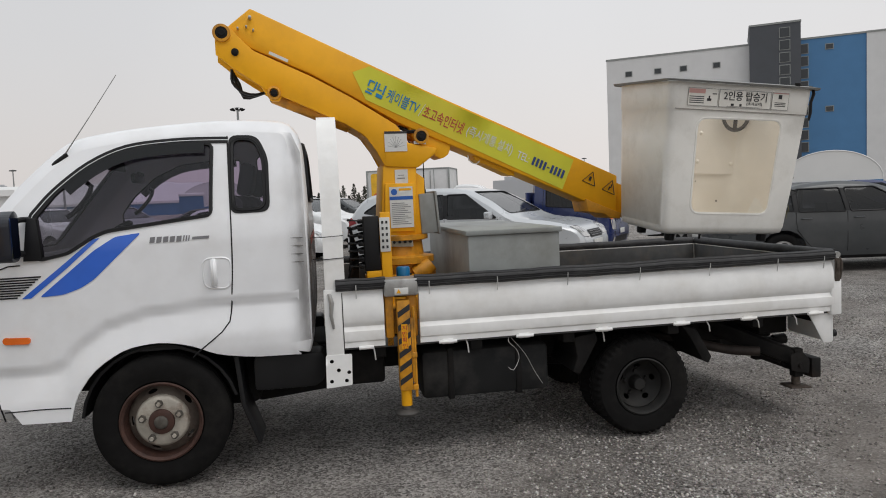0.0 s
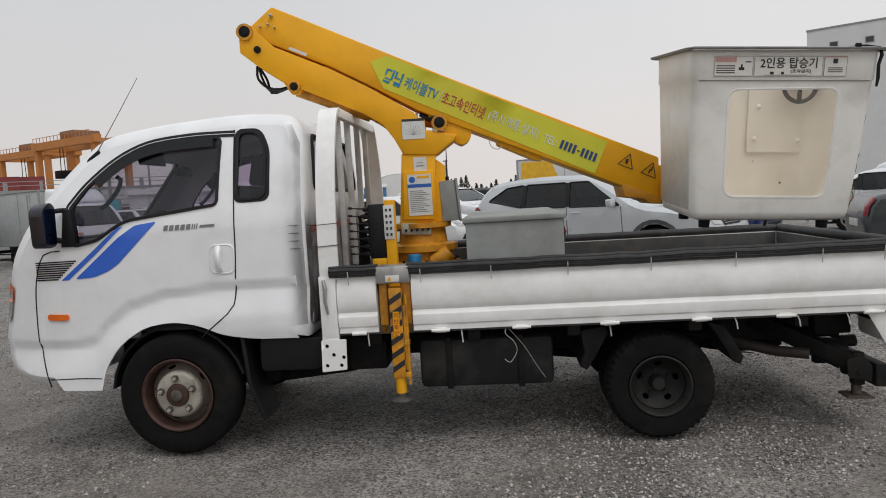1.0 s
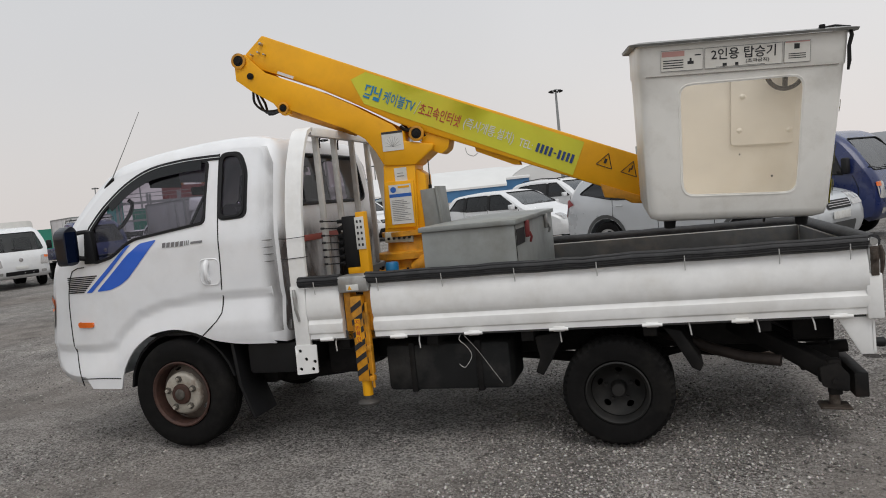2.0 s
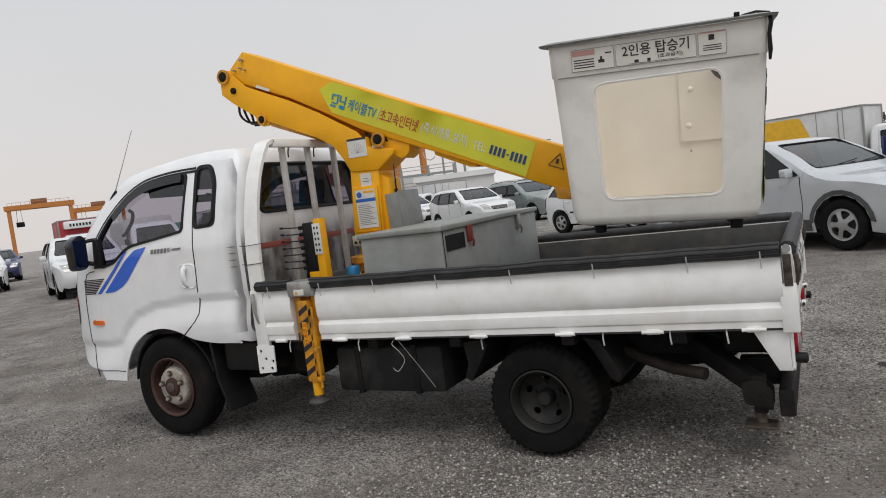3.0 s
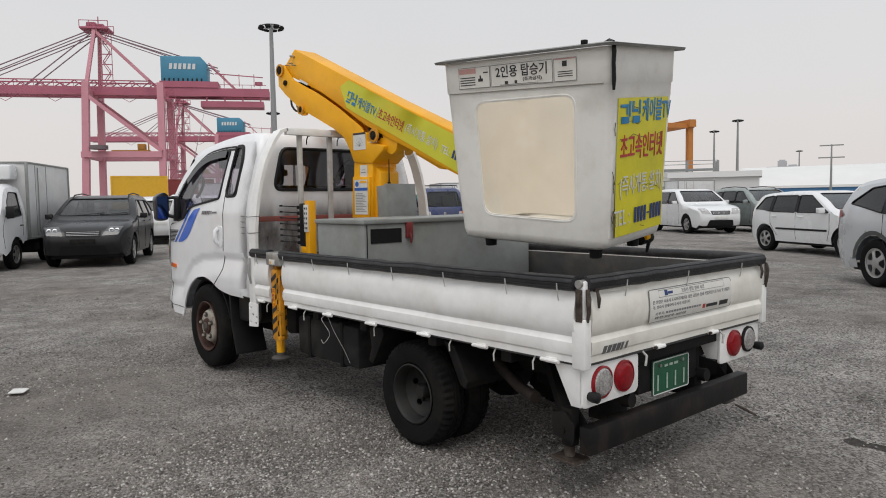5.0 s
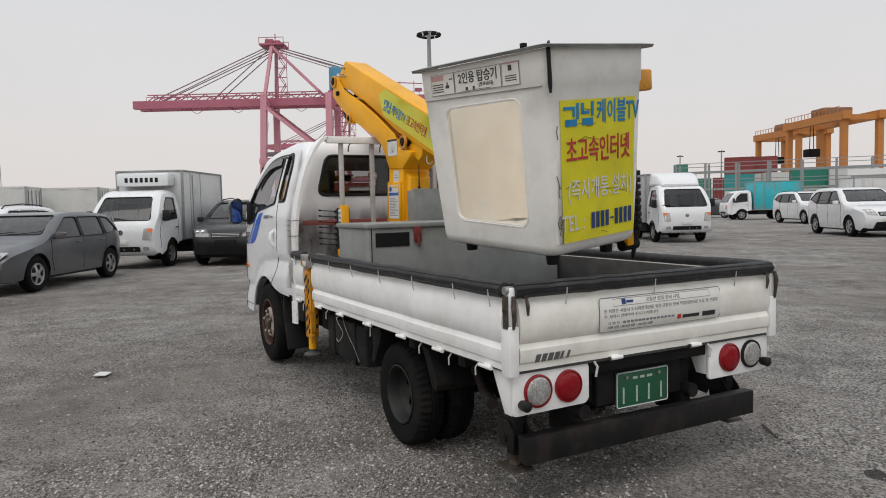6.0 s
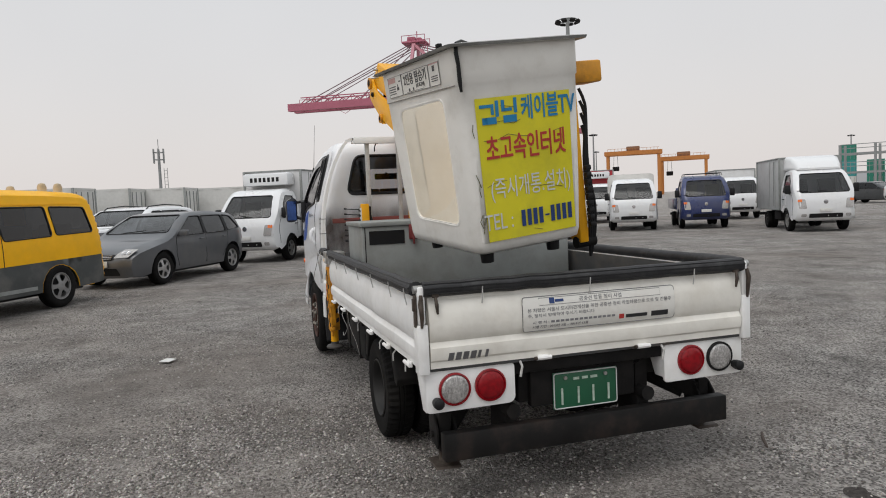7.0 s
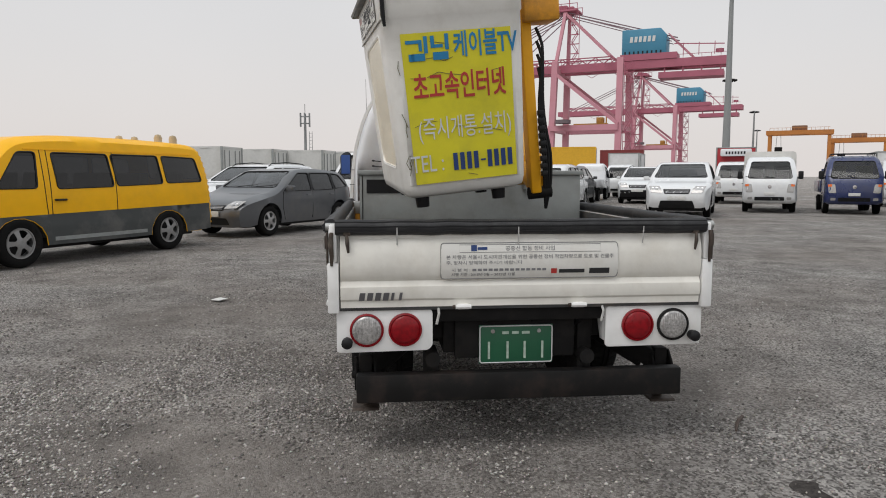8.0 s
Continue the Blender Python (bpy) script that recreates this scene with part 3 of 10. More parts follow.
# grille, bumper intake and wipers on the front
bm = bmesh.new()
s0, s1 = cab["where"](0.96, 0.6), cab["where"](0.963, 0.7)
panel(bm, rounded([(s0, -0.5), (s1, -0.5), (s1, 0.5), (s0, 0.5)], 0.03), [], 0.08, cab["wrap"](0.004))
part("intake", bm, BLACK, truck, "black bumper intake")

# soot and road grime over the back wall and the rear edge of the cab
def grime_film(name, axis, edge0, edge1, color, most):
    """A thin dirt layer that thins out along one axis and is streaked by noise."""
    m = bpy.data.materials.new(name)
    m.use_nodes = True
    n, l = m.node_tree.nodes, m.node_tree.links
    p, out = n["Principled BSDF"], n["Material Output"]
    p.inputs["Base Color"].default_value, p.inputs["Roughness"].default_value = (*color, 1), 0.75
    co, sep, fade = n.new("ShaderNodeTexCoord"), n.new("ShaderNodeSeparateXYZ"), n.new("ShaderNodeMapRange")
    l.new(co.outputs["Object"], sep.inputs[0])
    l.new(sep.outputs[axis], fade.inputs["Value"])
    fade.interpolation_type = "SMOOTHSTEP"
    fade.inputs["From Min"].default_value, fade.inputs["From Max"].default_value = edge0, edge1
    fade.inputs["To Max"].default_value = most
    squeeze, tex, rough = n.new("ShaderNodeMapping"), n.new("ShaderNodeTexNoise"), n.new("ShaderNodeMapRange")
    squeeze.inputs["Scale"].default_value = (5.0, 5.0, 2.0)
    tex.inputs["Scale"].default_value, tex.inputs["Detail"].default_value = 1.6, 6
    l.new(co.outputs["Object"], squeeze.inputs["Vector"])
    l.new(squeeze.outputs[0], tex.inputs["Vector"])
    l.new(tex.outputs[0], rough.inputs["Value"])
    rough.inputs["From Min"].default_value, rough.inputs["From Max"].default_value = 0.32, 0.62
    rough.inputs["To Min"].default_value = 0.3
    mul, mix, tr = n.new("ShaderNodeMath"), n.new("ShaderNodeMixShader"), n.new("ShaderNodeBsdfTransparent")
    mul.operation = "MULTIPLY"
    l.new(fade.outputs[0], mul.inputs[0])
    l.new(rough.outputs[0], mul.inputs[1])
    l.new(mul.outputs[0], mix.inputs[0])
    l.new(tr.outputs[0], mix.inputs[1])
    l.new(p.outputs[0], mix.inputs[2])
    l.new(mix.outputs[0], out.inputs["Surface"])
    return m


bm = bmesh.new()
s0, s1 = cab["where"](-0.88, 1.462), cab["where"](-0.885, 0.72)
panel(bm, rounded([(s0, -0.8), (s1, -0.8), (s1, 0.8), (s0, 0.8)], 0.05), [], 0.08, cab["wrap"](0.003))
part("back_grime", bm, grime_film("soot_streaks", "Z", 1.46, 1.2, (0.085, 0.07, 0.065), 0.92), truck, "sooty brown grime streaked down the back wall")
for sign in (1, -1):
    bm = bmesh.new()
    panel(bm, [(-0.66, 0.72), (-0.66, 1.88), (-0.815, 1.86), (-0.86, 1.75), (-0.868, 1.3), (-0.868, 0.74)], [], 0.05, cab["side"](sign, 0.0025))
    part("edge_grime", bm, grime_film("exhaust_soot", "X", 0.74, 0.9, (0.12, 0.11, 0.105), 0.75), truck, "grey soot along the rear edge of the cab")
bm = bmesh.new()
box(bm, 0.889, 0.895, 0.12, 1.3, 1.245, 1.285, 0.002)
part("red_band", bm, mat("faded_red_band", (0.3, 0.075, 0.06), 0.6, dirt=(0.12, 0.08, 0.07), amount=0.7), truck, "faded red band")

# mirror and its arms
bm = bmesh.new()
prism(bm, rounded([(-0.14, 1.24), (-0.035, 1.25), (-0.03, 1.47), (-0.07, 1.5), (-0.15, 1.46)], 0.04), -0.6, -0.52, "x", 0.015)
mirror = part("wing_mirror", bm, MIRROR_BLUE, truck, "dark navy wing mirror")
bm = bmesh.new()
box(bm, -0.521, -0.516, -0.135, -0.045, 1.265, 1.46, 0.0)
part("mirror_glass", bm, MIRROR, mirror)
bm = bmesh.new()
tube(bm, [(-0.56, -0.06, 1.3), (-0.53, 0.0, 1.28), (-0.5, 0.06, 1.27)], 0.016)
part("mirror_arm", bm, BLACK, mirror)
bm = bmesh.new()
tube(bm, [(-0.56, -0.06, 1.44), (-0.52, 0.0, 1.45), (-0.48, 0.08, 1.45)], 0.014)
part("mirror_arm", bm, BLACK, mirror)
bm = bmesh.new()
prism(bm, [(-0.53, 1.24), (-0.44, 1.24), (-0.455, 1.45), (-0.5, 1.46)], 0.005, 0.05, "y", 0.004)
part("mirror_base", bm, BLACK, truck, "black mirror mounting triangle")

# whip antenna
bm = bmesh.new()
tube(bm, [(-0.43, 0.14, 1.685), (-0.38, 0.14, 1.735), (-0.325, 0.138, 1.778)], [0.012, 0.015, 0.012])
ant = part("antenna_base", bm, BLACK, truck)
bm = bmesh.new()
tube(bm, [(-0.345, 0.138, 1.765), (-0.2, 0.135, 1.97), (-0.056, 0.132, 2.18)], [0.004, 0.0025, 0.002], 6)
part("antenna", bm, STEEL, truck, "thin whip antenna")

for y in (0.16, 2 * MID - 0.16):
    bm = bmesh.new()
    tube(bm, curve_pts([(-0.36, y, 1.45), (-0.33, y + 0.01, 1.47), (-0.26, y + 0.02, 1.55), (-0.23, y + 0.01, 1.61), (-0.25, y, 1.63)], 0.03), 0.013, 8)
    part("grab_handle", bm, BLACK, truck, "black grab handle inside the cab")

# cabin: floor, dashboard, wheel, seats
bm = bmesh.new()
box(bm, -0.62, 0.84, 0.1, 1.59, 0.72, 0.78, 0.01)
box(bm, -0.12, 0.4, 0.12, 1.57, 0.78, 0.98, 0.03)
part("cabin_floor", bm, INTERIOR, truck, "dark cabin floor and engine cover")
bm = bmesh.new()
prism(bm, rounded([(-0.82, 0.8), (-0.8, 1.22), (-0.6, 1.26), (-0.46, 1.2), (-0.44, 1.0), (-0.6, 0.8)], 0.05), 0.14, 1.55, "y", 0.01)
part("dashboard", bm, INTERIOR, truck, "dark dashboard")
bm = bmesh.new()
wheel_m = frame_of((-0.27, 0.45, 1.28), (0, 1, 0), (0.75, 0, 0.66))
ringp = [wheel_m @ Vector((0.19 * math.cos(a), 0.19 * math.sin(a), 0)) for a in [2 * math.pi * k / 24 for k in range(25)]]
tube(bm, ringp, 0.014, 6, caps=False)
for a in (0.3, math.pi - 0.3, -math.pi / 2):
    tube(bm, [wheel_m @ Vector((0, 0, 0)), wheel_m @ Vector((0.19 * math.cos(a), 0.19 * math.sin(a), 0))], 0.014, 6)
tube(bm, [wheel_m @ Vector((0, 0, 0.02)), (-0.5, 0.45, 1.08)], 0.03)
part("steering_wheel", bm, BLACK, truck)
for y in (0.4, 0.85, 1.28):
    bm = bmesh.new()
    box(bm, -0.12, 0.4, y - 0.22, y + 0.22, 0.95, 1.09, 0.05)
    prism(bm, rounded([(0.28, 1.05), (0.4, 1.02), (0.55, 1.5), (0.45, 1.55)], 0.05), y - 0.22, y + 0.22, "y", 0.02)
    if y != 0.85:
        prism(bm, rounded([(0.49, 1.53), (0.57, 1.53), (0.6, 1.7), (0.53, 1.72)], 0.04), y - 0.12, y + 0.12, "y", 0.02)
    part("seat", bm, SEAT, truck, "grey cloth seat")
bm = bmesh.new()
tube(bm, [(-0.16, 0.84, 1.7), (-0.12, 0.84, 1.69)], 0.012)
box(bm, -0.17, -0.14, 0.72, 0.96, 1.64, 1.7, 0.012)
part("rear_view_mirror", bm, BLACK, truck)
bm = bmesh.new()
prism(bm, [(-0.2, 1.82), (-0.18, 1.7), (-0.165, 1.7), (-0.18, 1.83)], 0.3, 0.62, "y", 0.003)
part("sun_visor", bm, INTERIOR, truck)

# wheels
def hub_nuts(wheel, rr, y, n, material, r=0.011, h=0.022):
    for k in range(n):
        a = 2 * math.pi * (k + 0.3) / n
        bm = bmesh.new()
        tube(bm, [(rr * math.cos(a), y, rr * math.sin(a)), (rr * math.cos(a), y - h, rr * math.sin(a))], r, 6)
        part("wheel_nut", bm, material, wheel)


def front_wheel(x, y, side):
    bm = bmesh.new()
    tyre(bm, 0.352, 0.207, 0.19, 0, 72)
    m = pose(x, y, 0.355, 0, 0, 0 if side > 0 else 180)
    wheel = part("wheel", bm, RUBBER, truck, "worn front tyre on a rusty steel rim")
    wheel.name = "wheel"
    bm = bmesh.new()
    lathe(bm, [(0.205, -0.075), (0.213, -0.092), (0.205, -0.096), (0.192, -0.085), (0.185, -0.03), (0.18, 0.06)], 48)
    part("rim", bm, RUST, wheel, "rust-brown wheel rim")
    bm = bmesh.new()
    hand = [oval(0.162 * math.cos(a), 0.162 * math.sin(a), 0.012, 0.028, a) for a in [2 * math.pi * (k + 0.5) / 5 for k in range(5)]]
    dep = lambda q: float(np.interp(q, [0, 0.12, 0.135, 0.145, 0.172, 0.188], [0.05, 0.05, 0.04, 0.014, 0.0, -0.02]))
    disc(bm, 0.188, dep, hand, 0.02, -0.02)
    part("wheel_dish", bm, RIM_DISH, wheel, "rust-streaked grey wheel dish with hand holes")
    bm = bmesh.new()
    lathe(bm, [(0.05, -0.082), (0.118, -0.082), (0.128, -0.078), (0.136, -0.066), (0.14, -0.04)], 40)
    part("wheel_face", bm, RIM_FRONT, wheel, "dirty cream wheel face")
    hub_nuts(wheel, 0.098, -0.083, 5, RIM_NUT, 0.021, 0.016)
    hub_nuts(wheel, 0.098, -0.099, 5, RIM_FRONT, 0.011, 0.012)
    bm = bmesh.new()
    lathe(bm, [(0.036, -0.1), (0.05, -0.1), (0.064, -0.095), (0.068, -0.08)], 28)
    part("hub", bm, RUST, wheel, "dark rusty hub ring")
    bm = bmesh.new()
    lathe(bm, [(0.0, -0.112), (0.026, -0.111), (0.034, -0.106), (0.037, -0.095)], 24)
    part("hub_cap", bm, RIM_NUT, wheel, "dusty grey hub cap")
    wheel.matrix_basis = m
    return wheel


def rear_wheel(x, y, side):
    bm = bmesh.new()
    tyre(bm, 0.298, 0.168, 0.16, 46)
    wheel = part("wheel", bm, RUBBER, truck, "dusty rear tyre with a blocked tread", angle=20)
    bm = bmesh.new()
    lathe(bm, [(0.165, -0.06), (0.172, -0.074), (0.164, -0.077), (0.15, -0.06), (0.146, 0.04), (0.135, 0.06)], 40)
    part("rim", bm, RIM_DARK, wheel, "dark dusty rim")
    bm = bmesh.new()
    hand = [oval(0.108 * math.cos(a), 0.108 * math.sin(a), 0.016, 0.022, a) for a in [2 * math.pi * (k + 0.2) / 5 for k in range(5)]]
    dep = lambda q: float(np.interp(q, [0, 0.08, 0.125, 0.148], [-0.055, -0.055, -0.03, 0.0]))
    disc(bm, 0.148, dep, hand, 0.022, 0.0)
    part("wheel_disc", bm, RIM_DARK, wheel)
    bm = bmesh.new()
    lathe(bm, [(0.0, -0.02), (0.034, -0.018), (0.04, -0.008), (0.045, 0.05)], 20)
    part("hub", bm, RIM_DARK, wheel)
    hub_nuts(wheel, 0.07, 0.05, 5, RIM_DARK)
    wheel.matrix_basis = pose(x, y, 0.296, 0, 0, 0 if side > 0 else 180)
    return wheel


front_wheel(0.068, 0.118, 1)
front_wheel(0.068, 2 * MID - 0.118, -1)
for y in (0.142, 0.335):
    rear_wheel(2.793, y, 1)
    rear_wheel(2.793, 2 * MID - y, -1)

# mud flaps and wheel arches
for y0, y1 in ((0.06, 0.32), (1.37, 1.63)):
    bm = bmesh.new()
    prism(bm, [(0.45, 0.68), (0.475, 0.68), (0.5, 0.4), (0.575, 0.19), (0.555, 0.175), (0.475, 0.4)], y0, y1, "y", 0.004)
    part("mud_flap", bm, BLACK, truck, "black rubber mud flap")
    bm = bmesh.new()
    arcp = [(0.068 + 0.405 * math.cos(a), 0.36 + 0.4 * math.sin(a)) for a in np.linspace(0.25, math.pi - 0.1, 14)]
    arci = [(0.068 + 0.39 * math.cos(a), 0.36 + 0.385 * math.sin(a)) for a in np.linspace(math.pi - 0.1, 0.25, 14)]
    prism(bm, arcp + arci, min(y0, y1) + 0.005, max(y0, y1) + (0.08 if y0 < 1 else -0.02), "y")
    part("wheel_arch_liner", bm, BLACK, truck)
for y0, y1 in ((0.08, 0.5), (1.19, 1.61)):
    for pts in ([(2.37, 0.62), (2.5, 0.64), (2.52, 0.6), (2.44, 0.46), (2.4, 0.4), (2.36, 0.42), (2.39, 0.5)], [(3.05, 0.64), (3.14, 0.62), (3.24, 0.44), (3.22, 0.4), (3.18, 0.42), (3.1, 0.57)]):
        bm = bmesh.new()
        prism(bm, pts, y0, y1, "y", 0.006)
        part("rear_mudguard", bm, DARK, truck, "dusty black mudguard")

# chassis, axles, tank, exhaust
for y in (0.5, 1.12):
    bm = bmesh.new()
    box(bm, -0.5, 3.92, y, y + 0.07, 0.44, 0.6, 0.008)
    part("chassis_rail", bm, DARK, truck, "black chassis rail")
for x in (1.2, 1.75, 2.3, 2.95, 3.5, 3.93):
    bm = bmesh.new()
    box(bm, x, x + 0.07, 0.06, 1.63, 0.6, 0.66, 0.006)
    part("cross_member", bm, DARK, truck)
bm = bmesh.new()
tube(bm, [(2.785, 0.3, 0.285), (2.785, 1.4, 0.285)], 0.055, 12)
tube(bm, [(2.62, 0.845, 0.285), (2.7, 0.845, 0.285), (2.785, 0.845, 0.285), (2.87, 0.845, 0.285), (2.95, 0.845, 0.285)], [0.05, 0.13, 0.15, 0.13, 0.05], 14)
tube(bm, [(0.02, 0.2, 0.33), (0.02, 1.49, 0.33)], 0.05, 10)
tube(bm, [(2.65, 0.845, 0.3), (0.9, 0.845, 0.5)], 0.035, 10)
part("axle", bm, DARK, truck, "dirty axle and drive shaft")
for y in (0.54, 1.15):
    for k in range(4):
        bm = bmesh.new()
        tube(bm, [(2.15 + 0.08 * k, y, 0.47 - 0.018 * k), (2.785, y, 0.37 - 0.014 * k), (3.42 - 0.08 * k, y, 0.47 - 0.018 * k)], 0.014, 6)
        part("leaf_spring", bm, DARK, truck)
bm = bmesh.new()
box(bm, 1.47, 2.22, 0.1, 0.48, 0.325, 0.6, 0.03)
tank = part("fuel_tank", bm, TANK, truck, "dusty black box under the bed")
for x in (1.62, 2.02):
    bm = bmesh.new()
    box(bm, x, x + 0.035, 0.092, 0.485, 0.318, 0.612, 0.006)
    part("tank_strap", bm, DARK, tank)
bm = bmesh.new()
box(bm, 1.05, 1.27, 0.2, 0.5, 0.42, 0.62, 0.02)
part("air_tank", bm, DARK, truck)
bm = bmesh.new()
box(bm, 0.55, 0.9, 0.3, 0.7, 0.42, 0.62, 0.03)
part("battery_box", bm, DARK, truck)
bm = bmesh.new()
tube(bm, [(3.2, 0.34, 0.5), (3.32, 0.3, 0.46), (3.46, 0.24, 0.43), (3.62, 0.18, 0.42)], 0.03, 10)
tube(bm, [(2.0, 0.75, 0.42), (2.6, 0.7, 0.5), (3.0, 0.55, 0.52), (3.2, 0.34, 0.5)], 0.026, 10)
part("exhaust_pipe", bm, mat("rusty_pipe", (0.035, 0.026, 0.022), 0.7, 0.3, var=0.3, scale=20), truck, "rusty exhaust pipe")
bm = bmesh.new()
box(bm, -0.35, 0.55, 0.42, 1.27, 0.3, 0.72, 0.05)
part("engine", bm, DARK, truck, "dark oily engine underside")
bm = bmesh.new()
prism(bm, rounded([(0.5, 0.62), (1.3, 0.62), (1.3, 0.42), (1.0, 0.33), (0.5, 0.28)], 0.05), 0.55, 1.1, "y", 0.02)
part("gearbox", bm, DARK, truck, "dark gearbox housing")
for y0, y1 in ((0.1, 0.3), (1.39, 1.59)):
    bm = bmesh.new()
    prism(bm, rounded([(0.55, 0.645), (0.93, 0.645), (0.93, 0.5), (0.88, 0.46), (0.55, 0.46)], 0.03), y0, y1, "y", 0.01)
    part("side_tray", bm, BLACK, truck, "black tray behind the front wheel")
bm = bmesh.new()
tube(bm, [(3.42, 0.845, 0.36), (3.42, 0.845, 0.52)], 0.285, 24)
part("spare_wheel", bm, RUBBER, truck, "spare tyre slung under the bed")

# load bed
bm = bmesh.new()
box(bm, 1.03, 4.03, 0.03, 1.66, 0.66, 0.715, 0.004)
part("bed_floor", bm, BEDGREY, truck, "worn grey steel bed floor")
GATE = [(0.012, 1.0), (0.002, 0.985), (0.0, 0.972), (-0.006, 0.962), (-0.016, 0.94), (-0.023, 0.905), (-0.025, 0.86), (-0.021, 0.822), (-0.012, 0.798), (-0.006, 0.791), (-0.01, 0.781), (-0.019, 0.766),
        (-0.021, 0.737), (-0.016, 0.713), (-0.008, 0.704), (-0.008, 0.676), (0.03, 0.668), (0.03, 1.0)]


def gate(name, p0, p1, out, material, label):
    """A drop side from p0 to p1 (plan), its ribbed face towards out; softly dented."""
    bm = bmesh.new()
    p0, p1, o = Vector(p0), Vector(p1), Vector(out)
    n = max(2, int((p1 - p0).length / 0.05))
    rings = []
    for i in range(n + 1):
        q = p0.lerp(p1, i / n)
        ring = []
        for d, z in GATE:
            dent = (0.007 if abs(o.x) > 0.5 else 0.006) * noise.noise((q.x * 2.3, q.y * 2.9 + 5, z * 5)) + 0.003 * noise.noise((q.x * 7, q.y * 7, z * 9)) if d < -0.001 else 0
            ring.append((q.x - o.x * (d + dent), q.y - o.y * (d + dent), z))
        rings.append(ring)
    ring_mesh(bm, rings)
    return part(name, bm, material, truck, label, angle=24)


for y, o in ((0.0, -1), (2 * MID, 1)):
    yy = y - o * 0.016
    main = gate("side_gate", (1.46, yy), (4.0, yy), (0, o), WHITE_OLD, "white ribbed steel drop side")
    short = gate("side_gate", (1.045, yy), (1.265, yy), (0, o), WHITE_OLD, "short white drop side panel")
    for x in (1.61, 2.05, 2.52, 3.0, 3.43, 3.87):
        bm = bmesh.new()
        tube(bm, [(x - 0.05, y + o * 0.012, 0.674), (x + 0.05, y + o * 0.012, 0.674)], 0.009, 8)
        box(bm, x - 0.03, x + 0.03, y - 0.004, y + 0.006, 0.66, 0.686, 0.002)
        part("hinge", bm, WHITE_OLD, main)
    bm = bmesh.new()
    tube(bm, [(1.12, y + o * 0.012, 0.676), (1.2, y + o * 0.012, 0.676)], 0.011, 8)
    part("hinge", bm, WHITE_OLD, short)
tailgate = gate("tailgate", (4.03, 0.05), (4.03, 2 * MID - 0.05), (1, 0), TAIL_PAINT, "yellowed white steel tailgate with dents")
for y in (0.575, 1.085):
    bm = bmesh.new()
    tube(bm, [(4.058, y - 0.034, 0.676), (4.058, y + 0.034, 0.676)], 0.01, 8)
    box(bm, 4.03, 4.056, y - 0.024, y + 0.024, 0.664, 0.686, 0.003)
    pin = part("hinge", bm, WHITE_OLD, tailgate)
    bm = bmesh.new()
    tube(bm, [(4.058, y - 0.046, 0.676), (4.058, y - 0.035, 0.676)], 0.008, 8)
    part("hinge_pin", bm, LATCH_RUST, pin, "rusty pin end")
for y in (0.02, 2 * MID - 0.02):
    s = 1 if y < 1 else -1
    bm = bmesh.new()
    box(bm, 3.985, 4.055, y - 0.024, y + 0.024, 0.655, 0.87, 0.006)
    part("corner_post", bm, WHITE_OLD, truck, "white lower corner post")
    bm = bmesh.new()
    box(bm, 4.004, 4.046, y - 0.018, y + 0.018, 0.87, 1.035, 0.01)
    post = part("corner_latch", bm, WHITE_OLD, truck, "scuffed white upper corner post")
    bm = bmesh.new()
    tube(bm, [(4.025, y - s * 0.03, 1.022), (4.025, y + s * 0.03, 1.022)], 0.018, 12)
    part("latch_roller", bm, STEEL, post, "worn steel latch roller")
    bm = bmesh.new()
    box(bm, 4.008, 4.042, y - s * 0.024 - 0.004, y - s * 0.024 + 0.004, 0.86, 1.0, 0.003)
    box(bm, 4.014, 4.036, y - s * 0.03 - 0.005, y - s * 0.03 + 0.005, 0.93, 0.985, 0.003)
    part("latch_strap", bm, LATCH_RUST, post, "rust-brown latch strap")
    bm = bmesh.new()
    tube(bm, [(4.056, y - s * 0.004, 1.0), (4.064, y - s * 0.008, 0.96), (4.062, y - s * 0.004, 0.9), (4.056, y - s * 0.005, 0.86)], [0.008, 0.012, 0.009, 0.006], 8)
    part("latch_handle", bm, LATCH_RUST, post, "dark rusty latch handle")
    bm = bmesh.new()
    tube(bm, [(4.058, y + s * 0.06, 0.99), (4.066, y + s * 0.062, 0.955), (4.062, y + s * 0.066, 0.915)], [0.006, 0.009, 0.005], 8)
    box(bm, 4.045, 4.06, y + s * 0.045, y + s * 0.075, 0.985, 1.01, 0.004)
    part("latch_hook", bm, LATCH_RUST, post)
for y in (0.0, 2 * MID):
    s = 1 if y < 1 else -1
    bm = bmesh.new()
    box(bm, 0.945, 1.04, y + s * 0.0, y + s * 0.035, 0.64, 1.0, 0.006)
    part("front_post", bm, WHITE_OLD, truck, "white front bed post")
    bm = bmesh.new()
    panel(bm, rounded([(0.935, 0.465), (1.075, 0.475), (1.08, 0.645), (0.94, 0.645)], 0.008), [oval(x, z, 0.011, 0.011, n=10) for x, z in ((0.965, 0.5), (1.045, 0.5), (1.005, 0.56), (1.06, 0.545), (0.97, 0.61))], 0.03, lambda u, v: Vector((u, y + s * 0.004, v)))
    thick(bm, 0.008)
    part("mount_plate", bm, WHITE_OLD, truck, "white mounting plate with bolt holes")
    bm = bmesh.new()
    tube(bm, [(0.975, y - s * 0.008, 0.98), (0.985, y - s * 0.02, 0.93), (0.98, y - s * 0.014, 0.86), (0.99, y - s * 0.006, 0.79)], [0.01, 0.014, 0.01, 0.007], 8)
    part("latch_handle", bm, STEEL, truck, "worn steel latch")
bm = bmesh.new()
